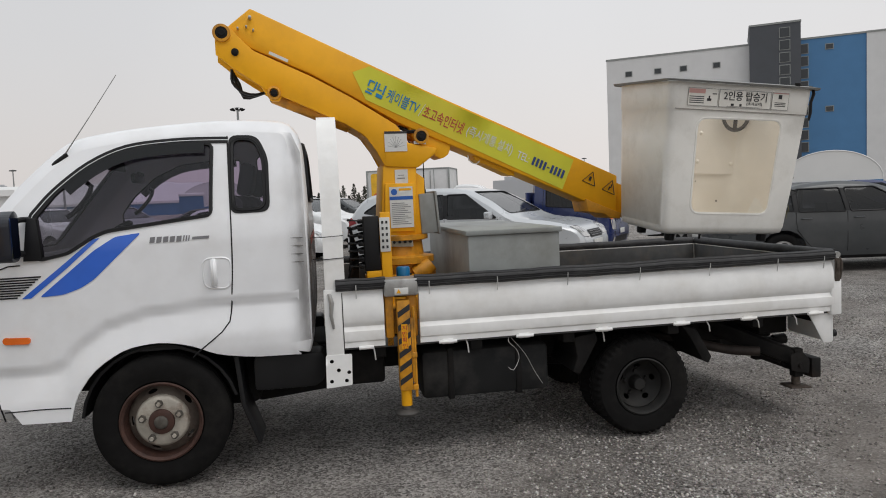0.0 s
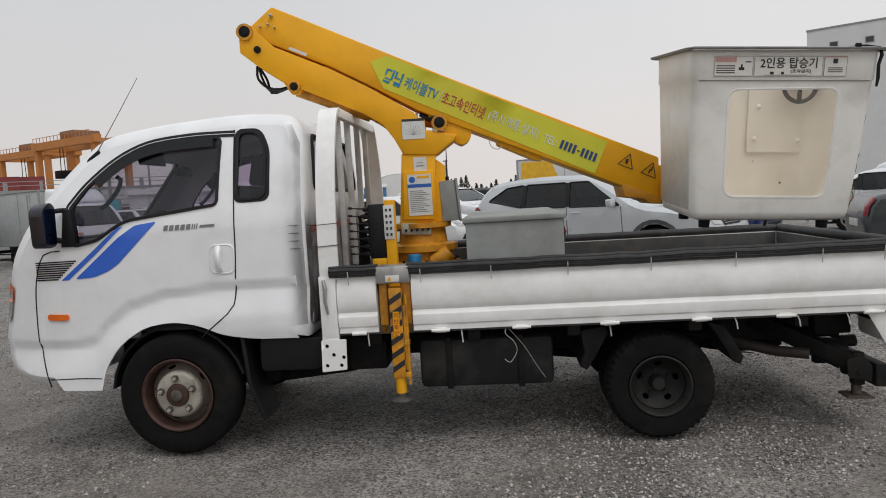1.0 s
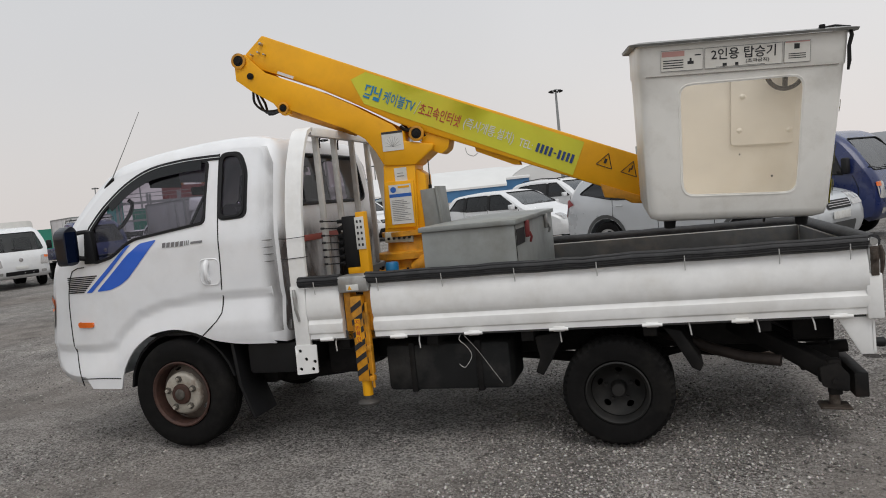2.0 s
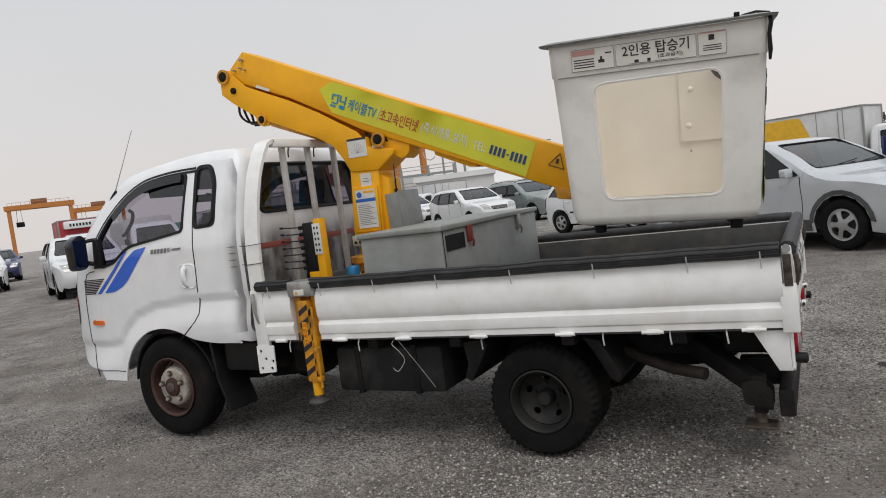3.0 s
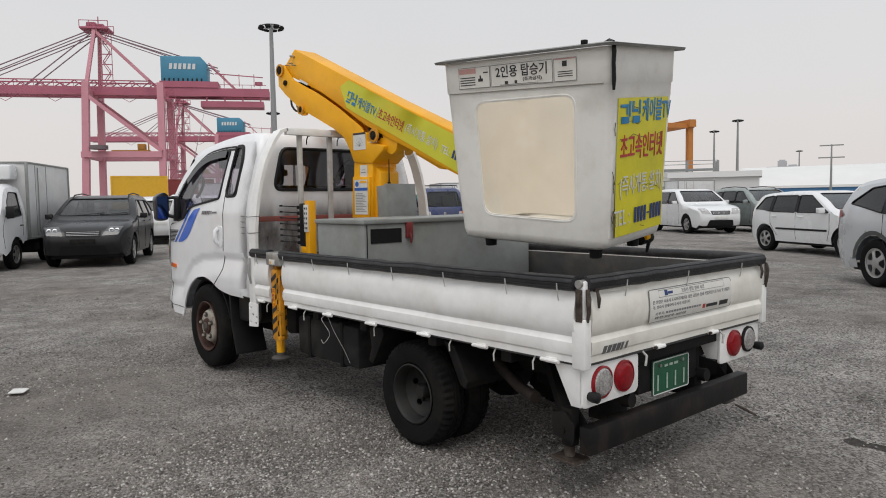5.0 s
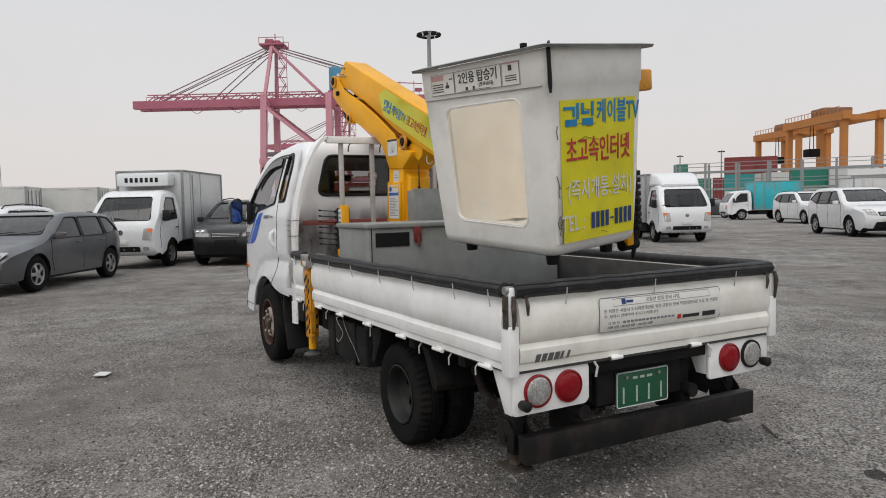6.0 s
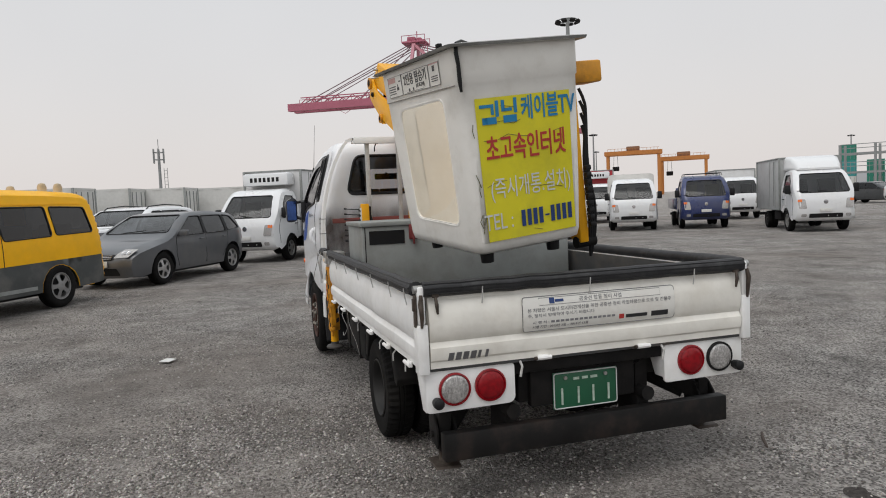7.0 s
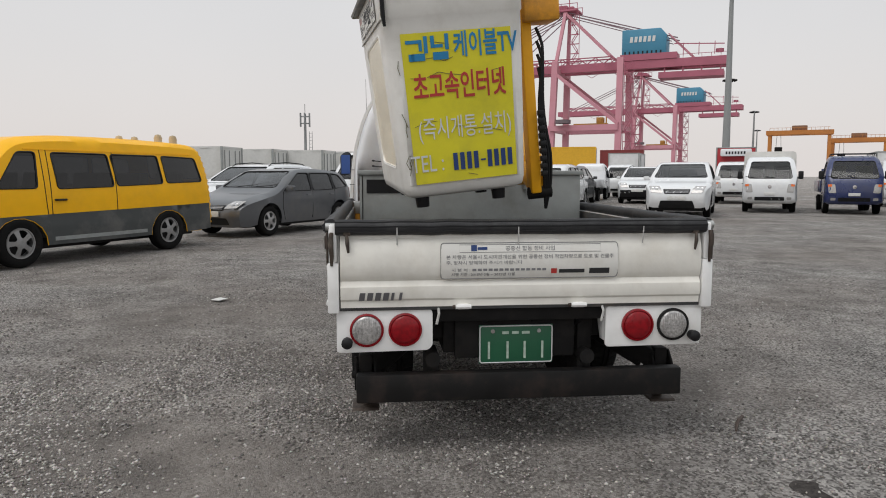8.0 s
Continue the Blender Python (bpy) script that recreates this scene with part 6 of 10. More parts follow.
lab, wm = label_on(-0.098, 0.046, 1.775, 1.902, -0.0145, LABEL, "load_chart", "white load chart with a dark title bar", (), (0.0, 0.144, 0.112, 0.127), INK_BLACK)
bm = bmesh.new()
for k in range(9):
    a = math.pi * (0.05 + 0.9 * k / 8)
    tube(bm, [wm @ Vector((0.072, 0.025, 0.001)), wm @ Vector((0.072 + 0.055 * math.cos(a), 0.025 + 0.07 * math.sin(a), 0.001))], 0.0012, 4)
part("chart_lines", bm, INK_GREY, lab)
label_on(-0.04, 0.044, 1.572, 1.66, -0.002, LABEL, "column_label", "small square white label", ((0.015, 0.065, 0.03, 0.036), (0.02, 0.06, 0.05, 0.054)))
box_pts = [(-0.108, 1.575), (0.086, 1.57), (0.075, 1.262), (-0.125, 1.268)]
plate_part("column_cover", box_pts, -0.02, 0.0, YELLOW, lift, "yellow cover plate", 0.004)
lab, wm = label_on(-0.085, 0.066, 1.29, 1.55, -0.0225, LABEL, "safety_notice", "white safety notice with a blue band", [(0.012, 0.135 - 0.02 * (k % 3), 0.022 + 0.012 * k, 0.026 + 0.012 * k) for k in range(12)], (0.0, 0.151, 0.178, 0.2), mat("label_blue", (0.02, 0.11, 0.42), 0.4))
bm = bmesh.new()
lathe(bm, [(0.0, 0.0), (0.02, 0.0), (0.02, 0.001), (0.0, 0.001)], 16, wm @ pose(0.03, 0.228, 0.0016, 90))
part("label_disc", bm, mat("label_blue", (0.02, 0.11, 0.42), 0.4), lab)
bm = bmesh.new()
bars(bm, wm @ pose(0, 0, 0.0012), [(0.062, 0.14, 0.236, 0.25)], 0.001)
part("label_band", bm, YELLOW, lab)
# switch box and control cabinet
plate_part("switch_box", [(-0.14, 1.245), (0.05, 1.235), (0.05, 1.165), (-0.14, 1.175)], -0.05, 0.02, mat("cream_box", (0.42, 0.4, 0.33), 0.5, dirt=(0.2, 0.16, 0.1), amount=0.5), lift, "dirty cream switch box", 0.005)
for k in range(5):
    bm = bmesh.new()
    tube(bm, [BM @ Vector((-0.11 + 0.035 * k, -0.052, 1.2)), BM @ Vector((-0.11 + 0.035 * k, -0.066, 1.2))], 0.009, 8)
    part("switch_knob", bm, BLACK, lift)
plate_part("control_cabinet", [(0.115, 1.5), (0.215, 1.505), (0.235, 1.245), (0.125, 1.24)], 0.02, 0.3, GALV, lift, "grey steel control cabinet", 0.006)
plate_part("cabinet_door", [(0.216, 1.515), (0.232, 1.515), (0.25, 1.235), (0.236, 1.235)], 0.01, 0.31, GALV, lift, "", 0.003)
bm = bmesh.new()
p = BM @ Vector((0.17, 0.1, 1.5))
tube(bm, [p, p + Vector((0, 0, 0.03))], 0.012)
tube(bm, [p, p + Vector((0.003, 0, 0.2))], [0.006, 0.003], 6)
part("aerial", bm, BLACK, lift, "short black radio aerial")

# lever stand
bm = bmesh.new()
box(bm, 1.29, 1.35, 0.29, 0.35, 0.72, 1.4, 0.006)
box(bm, 1.24, 1.4, 0.26, 0.4, 0.715, 0.76, 0.006)
box(bm, 1.2, 1.3, 0.3, 0.36, 1.0, 1.06, 0.006)
stand = part("lever_stand", bm, YELLOW, lift, "yellow control lever post")
bm = bmesh.new()
box(bm, 1.285, 1.345, 0.284, 0.2895, 1.17, 1.37, 0.001)
wl2 = part("lever_legend", bm, LABEL, stand, "white legend strip with black symbols")
bm = bmesh.new()
for k in range(5):
    for q in (0.0, 0.024):
        box(bm, 1.296 + q, 1.308 + q, 0.282, 0.2845, 1.19 + 0.036 * k, 1.206 + 0.036 * k, 0.0)
part("legend_print", bm, INK_BLACK, wl2)
bm = bmesh.new()
box(bm, 1.19, 1.285, 0.3, 0.38, 1.06, 1.38, 0.008)
bank = part("valve_bank", bm, BLACK, stand, "black hydraulic valve bank")
for k in range(7):
    bm = bmesh.new()
    box(bm, 1.16, 1.19, 0.295, 0.385, 1.075 + 0.044 * k, 1.1 + 0.044 * k, 0.006)
    part("valve", bm, BLACK, bank)
for k in range(7):
    bm = bmesh.new()
    z = 1.09 + 0.044 * k
    tube(bm, [(1.2, 0.32, z), (1.15, 0.26, z + 0.004), (1.11, 0.2, z + 0.01)], [0.004, 0.004, 0.0035], 6)
    tube(bm, [(1.115, 0.205, z + 0.01), (1.1, 0.19, z + 0.012)], 0.007, 8)
    part("lever", bm, BLACK, stand, "black control lever")
for k in range(6):
    bm = bmesh.new()
    z = 1.1 + 0.045 * k
    tube(bm, curve_pts([(1.19, 0.36, z), (1.12, 0.4, z - 0.02), (1.1 + 0.01 * k, 0.42, z - 0.15), (1.16, 0.45, 0.9), (1.26, 0.55, 0.8)], 0.06), 0.012, 6)
    part("hose", bm, BLACK, lift, "black hydraulic hose")

bm = bmesh.new()
beam_a = BM @ Vector((1.86, 0.12, 1.28))
tube(bm, [beam_a, (3.5, 0.98, 1.25), (3.67, 0.98, 1.2)], 0.05, 12)
part("tip_link", bm, YELLOW, lift, "yellow link between boom and bucket")

# work bucket
bucket_m = pose(3.4465, 0.572, 1.187) @ pose(0, 0, 0, 0, 0, 5.4) @ pose(0, 0, 0, 0, 3.3, 0) @ pose(0, 0, 0, 6.3, 0, 0)
bm = bmesh.new()


def tub_ring(a, b, z, r=0.05, k=5):
    pts = rounded([(-a, -b), (a, -b), (a, b), (-a, b)], r, k)
    return [Vector((x, y, z)) for x, y in pts]


tub = [(0.40, 0.245, 0.0), (0.437, 0.272, 0.015), (0.447, 0.279, 0.05), (0.466, 0.29, 0.3), (0.484, 0.3, 0.6), (0.494, 0.305, 0.765), (0.5, 0.309, 0.772), (0.505, 0.313, 0.925),
       (0.495, 0.303, 0.925), (0.484, 0.292, 0.6), (0.455, 0.27, 0.06), (0.4, 0.235, 0.03)]
ring_mesh(bm, [tub_ring(a, b, z) for a, b, z in tub])
bmesh.ops.transform(bm, matrix=bucket_m, verts=bm.verts)
cutter = bmesh.new()
prism(cutter, rounded([(-0.27, 0.145), (0.285, 0.14), (0.3, 0.722), (-0.29, 0.712)], 0.06), -0.4, -0.2, "y", 0, bucket_m)
bmesh.ops.recalc_face_normals(bm, faces=bm.faces)
bmesh.ops.recalc_face_normals(cutter, faces=cutter.faces)
solid_a, solid_b = bpy.data.meshes.new("a"), bpy.data.meshes.new("b")
bm.to_mesh(solid_a), cutter.to_mesh(solid_b)
bm.free(), cutter.free()
ob_a, ob_b = new("a", solid_a), new("b", solid_b)
diff = ob_a.modifiers.new("cut", "BOOLEAN")
diff.object, diff.operation = ob_b, "DIFFERENCE"
cut_mesh = bpy.data.meshes.new_from_object(ob_a.evaluated_get(bpy.context.evaluated_depsgraph_get()))
bpy.data.objects.remove(ob_a), bpy.data.objects.remove(ob_b)
bm = bmesh.new()
bm.from_mesh(cut_mesh)
bucket = part("bucket", bm, TUB, lift, "white fibreglass two-person work bucket", angle=60)
bm = bmesh.new()
lip = [(0.5, 0.308, 0.925), (0.54, 0.345, 0.92), (0.545, 0.35, 0.932), (0.5, 0.31, 0.94), (0.485, 0.293, 0.938), (0.485, 0.293, 0.925)]
rings = []
for a, b, z in lip:
    ring = tub_ring(a, b, z, 0.04)
    rings.append([p + Vector((0, 0, 0.008 * noise.noise((p.x * 5, p.y * 5, 2)))) for p in ring])
ring_mesh(bm, rings, True, False)
bmesh.ops.transform(bm, matrix=bucket_m, verts=bm.verts)
part("bucket_rim", bm, GREYLIP, bucket, "flattened grey bucket rim")


def near_wall(u, v, off=0.0):
    """A point on the bucket's near long side, u along, v up."""
    b = float(np.interp(v, [0.05, 0.3, 0.6, 0.765, 0.772, 0.925], [0.279, 0.29, 0.3, 0.305, 0.309, 0.313]))
    return bucket_m @ Vector((u, -b - off, v))


def end_wall(u, v, off=0.0):
    a = float(np.interp(v, [0.05, 0.3, 0.6, 0.765, 0.772, 0.925], [0.447, 0.466, 0.484, 0.494, 0.5, 0.505])) + 0.014 * max(0.0, (0.33 - v) / 0.28)
    return bucket_m @ Vector((a + off, u, v))


panel_loop = cut(rounded([(-0.28, 0.135), (0.295, 0.13), (0.31, 0.73), (-0.3, 0.72)], 0.07), 0.06)
bm = bmesh.new()
seal(bm, panel_loop, lambda u, v: near_wall(u, v, -0.002), 0.005)
part("window_lip", bm, TUB, bucket, "rounded lip of the side window")


def lightening_sheet():
    """An added sheet, partly see-through, partly milky, that lightens the bucket's dark inside."""
    m = bpy.data.materials.new("milky_lightening_film")
    m.use_nodes = True
    n, l = m.node_tree.nodes, m.node_tree.links
    p, out = n["Principled BSDF"], n["Material Output"]
    p.inputs["Base Color"].default_value, p.inputs["Roughness"].default_value = (0.8, 0.72, 0.62, 1), 0.45
    co, tex, amount = n.new("ShaderNodeTexCoord"), n.new("ShaderNodeTexNoise"), n.new("ShaderNodeMapRange")
    tex.inputs["Scale"].default_value, tex.inputs["Detail"].default_value = 3.0, 7
    l.new(co.outputs["Object"], tex.inputs["Vector"])
    l.new(tex.outputs[0], amount.inputs["Value"])
    amount.inputs["To Min"].default_value, amount.inputs["To Max"].default_value = 0.05, 0.26
    tr, mix = n.new("ShaderNodeBsdfTransparent"), n.new("ShaderNodeMixShader")
    tr.inputs[0].default_value = (0.98, 0.94, 0.88, 1)
    l.new(amount.outputs[0], mix.inputs[0])
    l.new(tr.outputs[0], mix.inputs[1])
    l.new(p.outputs[0], mix.inputs[2])
    l.new(mix.outputs[0], out.inputs["Surface"])
    return m


# the window is open; this added milky sheet only pales the dark inside
bm = bmesh.new()
panel(bm, panel_loop, [], 0.08, lambda u, v: near_wall(u, v, -0.003))
part("window_pane", bm, lightening_sheet(), bucket, "milky sheet added across the open window to lighten the inside").visible_shadow = False


def inner_far(u, v, off=0.0):
    """A point on the inside of the bucket's far long side."""
    b = float(np.interp(v, [0.06, 0.6, 0.925], [0.27, 0.292, 0.303]))
    return bucket_m @ Vector((u, b - 0.004 - off, v))


bm = bmesh.new()
rings = []
for z in np.linspace(0.065, 0.92, 9):
    a, b = float(np.interp(z, [0.06, 0.6, 0.925], [0.455, 0.484, 0.495])) - 0.006, float(np.interp(z, [0.06, 0.6, 0.925], [0.27, 0.292, 0.303])) - 0.004
    line = curve_pts([(a, -b + 0.03), (a, -b * 0.3), (a, b * 0.4), (a - 0.03, b - 0.04), (a - 0.11, b), (0.2, b), (-0.2, b), (-a + 0.11, b), (-a + 0.03, b - 0.04), (-a, b * 0.4), (-a, -b * 0.3), (-a, -b + 0.03)], 0.05)
    rings.append([bucket_m @ Vector((p[0], p[1], z)) for p in line])
k = min(len(r) for r in rings)
ring_mesh(bm, [r[:k] for r in rings], False, False)
part("inner_wall", bm, TUB_PANEL, bucket, "yellowed inner wall seen through the window")
bm = bmesh.new()
panel(bm, cut(rounded([(0.07, 0.355), (0.44, 0.355), (0.455, 0.86), (0.07, 0.86)], 0.02), 0.06), [], 0.06, lambda u, v: inner_far(u, v, 0.004))
thick(bm, 0.016)
part("moulded_pad", bm, TUB_PANEL, bucket, "raised moulded pad on the inner wall")
for u, v in ((0.132, 0.635), (0.115, 0.44), (0.39, 0.43)):
    bm = bmesh.new()
    w = 0.017
    panel(bm, oval(u, v, w, w), [], 0.008, lambda a, b: inner_far(a, b, 0.019 + 0.014 * max(0.0, 1 - ((a - u) / w) ** 2 - ((b - v) / w) ** 2)))
    part("moulding", bm, TUB_PANEL, bucket, "pale moulded boss")
for u, v, r in ((0.3, 0.165, 0.006), (0.12, 0.3, 0.004), (0.15, 0.42, 0.004)):
    bm = bmesh.new()
    panel(bm, oval(u, v, r, r * 1.3, n=8), [], 0.01, lambda a, b: inner_far(a, b, 0.008))
    part("scuff", bm, DARK, bucket, "small dark chip")
bm = bmesh.new()
tube(bm, [near_wall(u, 0.768, 0.003) for u in np.linspace(-0.46, 0.46, 12)], 0.003, 5)
part("seam", bm, mat("seam_grey", (0.35, 0.33, 0.3), 0.6), bucket)
wlen = near_wall(1, 0.85) - near_wall(0, 0.85)
wup = near_wall(0, 0.9) - near_wall(0, 0.8)


def on_near(u, v, off=0.003):
    return frame_of(near_wall(u, v, off), wlen, wup)


sign_m = on_near(-0.385, 0.79)
bm = bmesh.new()
bars(bm, sign_m, [(0.0, 0.205, 0.0, 0.105), (0.215, 0.58, 0.0, 0.1), (0.59, 0.71, 0.0, 0.105)], 0.002)
board = part("bucket_label", bm, mat("sign_cream", (0.74, 0.72, 0.67), 0.45, var=0.04, dirt=(0.5, 0.46, 0.4), amount=0.4, dscale=9), bucket, "cream warning labels along the top")
bm = bmesh.new()
for x0, x1 in ((0.0, 0.205), (0.215, 0.58), (0.59, 0.71)):
    seal(bm, [(x0, 0), (x1, 0), (x1, 0.102), (x0, 0.102)], lambda u, v: sign_m @ Vector((u, v, 0.002)), 0.0014)
part("label_edge", bm, INK_GREY, board)
fitted("bucket_word", "2인용 탑승기", 0.305, 0.056, INK_BLACK, board, sign_m @ pose(0.245, 0.04, 0.003), "black words for two-person platform", 0.0012)
fitted("bucket_word", "(초과금지)", 0.11, 0.022, INK_BLACK, board, sign_m @ pose(0.41, 0.014, 0.003), "small black words against overloading", 0.0004)
bm = bmesh.new()
bars(bm, sign_m @ pose(0, 0, 0.002), [(0.01, 0.11, 0.05 - 0.012 * k, 0.055 - 0.012 * k) for k in range(4)] + [(0.61, 0.69, 0.04 - 0.01 * k, 0.044 - 0.01 * k) for k in range(3)] + [(0.3, 0.32, 0.008, 0.022), (0.36, 0.375, 0.008, 0.022), (0.27, 0.5, 0.004, 0.006), (0.635, 0.66, 0.065, 0.09), (0.13, 0.16, 0.03, 0.045), (0.165, 0.195, 0.07, 0.076), (0.14, 0.15, 0.045, 0.06)], 0.001)
part("label_print", bm, INK_BLACK, board, "small dark bars and figures")
bm = bmesh.new()
bars(bm, sign_m @ pose(0, 0, 0.002), [(0.004, 0.115, 0.072, 0.098)], 0.001)
part("label_head", bm, LABEL_PINK, board, "faded red heading")
bm = bmesh.new()
bars(bm, sign_m @ pose(0, 0, 0.002), [(0.594, 0.706, 0.096, 0.102)], 0.001)
part("label_head", bm, LABEL_PINK, board, "faded red heading")
# yellow advert on the end of the bucket
bm = bmesh.new()
rings = []
for v in np.linspace(0.062, 0.7, 14):
    w = float(np.interp(v, [0.05, 0.7], [0.232, 0.243]))
    rings.append([end_wall(u, v, 0.004 + 0.0012 * noise.noise((u * 14, v * 14, 7))) for u in np.linspace(-w + 0.004, w, 11)])
ring_mesh(bm, rings, False, False)
advert = part("advert_film", bm, LIME, bucket, "lime advertising film with peeling creases")
eu, ev = end_wall(1, 0.5) - end_wall(0, 0.5), end_wall(0, 0.6) - end_wall(0, 0.2)


def on_end(u, v, off=0.0065):
    return frame_of(end_wall(u, v, off), eu, ev)


for bar in ((0.0, 0.07, 0.072, 0.086), (0.056, 0.07, 0.04, 0.075), (0.02, 0.034, 0.0, 0.03), (0.078, 0.094, 0.03, 0.1), (0.01, 0.08, 0.0, 0.03), (0.108, 0.124, 0.05, 0.1), (0.12, 0.16, 0.05, 0.064), (0.17, 0.186, 0.04, 0.105), (0.115, 0.182, 0.0, 0.032)):
    bm = bmesh.new()
    bars(bm, on_end(-0.22, 0.585), [bar], 0.0015)
    part("advert_mark", bm, INK_BLUE, advert, "blue shape in place of a name")
lettering("advert_word", "케이블TV", 0.115, INK_BLUE, advert, on_end(-0.015, 0.6), "blue words for cable TV", 0.62, bold=0.002)
lettering("advert_word", "초고속인터넷", 0.125, INK_RED, advert, on_end(-0.205, 0.43), "red words for fast internet", 0.6, bold=0.002)
lettering("advert_word", "(즉시개통.설치)", 0.105, INK_WHITE, advert, on_end(-0.2, 0.26), "white words on opening", 0.63)
lettering("advert_word", "TEL :", 0.105, INK_WHITE, advert, on_end(-0.245, 0.115), "faded white letters", 0.68)
for k in range(9):
    bm = bmesh.new()
    u = -0.055 + 0.031 * k
    bars(bm, on_end(u, 0.11), [(0.0, 0.022, 0.03, 0.038)] if k == 4 else [(0.0, 0.02, 0.0, 0.075)], 0.0015)
    part("advert_digit", bm, INK_NAVY, advert, "navy bar in place of a digit")
bm = bmesh.new()
random.seed(9)
for k in range(9):
    u, v = random.uniform(-0.22, 0.2), random.uniform(0.08, 0.66)
    pts = [end_wall(u + 0.05 * j + random.uniform(-0.01, 0.01), v + random.uniform(-0.012, 0.012), 0.005) for j in range(random.choice((2, 3, 4)))]
    tube(bm, pts, 0.0014, 4)
for k in range(6):
    u, v = -0.262 + random.uniform(0, 0.02), random.uniform(0.08, 0.66)
    tube(bm, [end_wall(u + random.uniform(-0.01, 0.012), v + 0.03 * j, 0.005) for j in range(3)], 0.002, 4)
tagged(part("advert_tear", bm, mat("torn_edge", (0.12, 0.11, 0.05), 0.8), advert, "dark creases and torn edges"), kind="stuff")
# cord over the corner, feet, hand wheel and levelling post
bm = bmesh.new()
corner = lambda v, o: bucket_m @ Vector((0.495 + o, -0.29 - o, v))
tube(bm, [corner(0.935, 0.012), corner(0.9, 0.018), corner(0.85, 0.01), corner(0.78, 0.013), corner(0.735, 0.01)], [0.008, 0.01, 0.009, 0.01, 0.006], 8)
tube(bm, [corner(0.95, -0.1), corner(0.955, -0.04), corner(0.94, 0.012)], 0.006, 6)
part("cord", bm, BLACK, bucket, "black cord hanging over the corner")
bm = bmesh.new()
box(bm, 0.36, 0.385, -0.335, -0.31, 0.938, 0.96, 0.004, bucket_m)
part("rim_clip", bm, DARK, bucket, "small dark clip on the rim")
for x, y in ((-0.33, -0.17), (0.34, -0.19), (-0.33, 0.17), (0.34, 0.17), (0.0, 0.17)):
    bm = bmesh.new()
    tube(bm, [bucket_m @ Vector((x, y, 0.012)), bucket_m @ Vector((x, y, -0.05))], [0.034, 0.03], 14)
    part("rubber_foot", bm, BLACK, bucket)
bm = bmesh.new()
hm = bucket_m @ frame_of((0.345, 0.2, 0.765), (1, 0, 0), (0, 0, 1))
full_ring = [hm @ Vector((0.1 * math.cos(a), 0.1 * math.sin(a), 0)) for a in np.linspace(0, 2 * math.pi, 29)]
tube(bm, full_ring, 0.013, 8, caps=False)
for a in (-math.pi / 2, 0.52, 2.62):
    tube(bm, [hm @ Vector((0, 0, 0)), hm @ Vector((0.1 * math.cos(a), 0.1 * math.sin(a), 0))], 0.014, 8)
tube(bm, [hm @ Vector((0, 0, 0)), bucket_m @ Vector((0.345, 0.29, 0.765))], 0.02, 8)
part("hand_wheel", bm, mat("black_wheel", (0.008, 0.007, 0.007), 0.6, spec=0.2), bucket, "dark hand wheel inside the bucket")
post_m = frame_of((3.7, 0.985, 1.14), (1, 0.09, -0.05), (-0.09, 1, 0.1))
bm = bmesh.new()
box(bm, -0.04, 0.04, -0.045, 0.005, 0.02, 0.86, 0.008, post_m)
post = part("levelling_post", bm, YELLOW, lift, "yellow bucket levelling post")
bm = bmesh.new()
box(bm, -0.075, 0.085, -0.04, 0.13, 0.8, 0.905, 0.012, post_m)
part("post_head", bm, YELLOW_WORN, post, "worn yellow post head")
bm = bmesh.new()
tube(bm, [post_m @ Vector((0.0, -0.05, 0.02)), post_m @ Vector((0.0, 0.06, 0.02))], 0.03, 12)
part("post_knuckle", bm, DARK, post)
for k in range(4):
    bm = bmesh.new()
    tube(bm, [post_m @ Vector(p) for p in curve_pts([(0.02, 0.03, 0.6 + 0.06 * k), (0.03, 0.035 + 0.006 * k, 0.55 + 0.05 * k), (0.03, 0.022 + 0.006 * k, 0.45), (0.03, 0.018 + 0.009 * k, 0.33), (0.03, 0.025 + 0.012 * k, 0.2), (0.02, 0.025 + 0.01 * k, 0.06), (0.0, 0.03, -0.06)], 0.04)], 0.008, 6)
    part("hose", bm, BLACK, post, "black hose down the post")
for k in range(9):
    bm = bmesh.new()
    box(bm, 0.045, 0.075, 0.0, 0.03, 0.1 + 0.035 * k, 0.125 + 0.035 * k, 0.005, post_m)
    part("chain_link", bm, BLACK, post, "black cable chain link")

# ---- steel chest on the bed ----
chest = thing("tool_chest", "grey painted steel tool chest standing across a truck bed", "box")
bm = bmesh.new()
box(bm, 1.77, 2.31, 0.105, 1.6, 0.716, 1.245, 0.006)
part("body", bm, GALV, chest)
bm = bmesh.new()
box(bm, 1.755, 2.325, 0.09, 1.615, 1.245, 1.275, 0.006)
part("lid", bm, GALV, chest)
bm = bmesh.new()
box(bm, 2.311, 2.314, 0.15, 0.39, 1.125, 1.215, 0.0)
part("dark_strip", bm, BLACK, chest, "dark rectangular strip")
for y in (0.42, 1.2):
    bm = bmesh.new()
    box(bm, 2.312, 2.335, y, y + 0.05, 1.15, 1.25, 0.004)
    tube(bm, [(2.335, y + 0.025, 1.18), (2.345, y + 0.025, 1.15), (2.335, y + 0.03, 1.12)], 0.008, 6)
    part("latch", bm, mat("rusty_red_latch", (0.2, 0.03, 0.03), 0.6, var=0.3) if y < 1 else STEEL, chest, "reddish steel latch")
bm = bmesh.new()
box(bm, 2.3105, 2.313, 0.12, 0.126, 0.72, 1.24, 0.0)
part("seam", bm, DARK, chest, "dark panel joint")


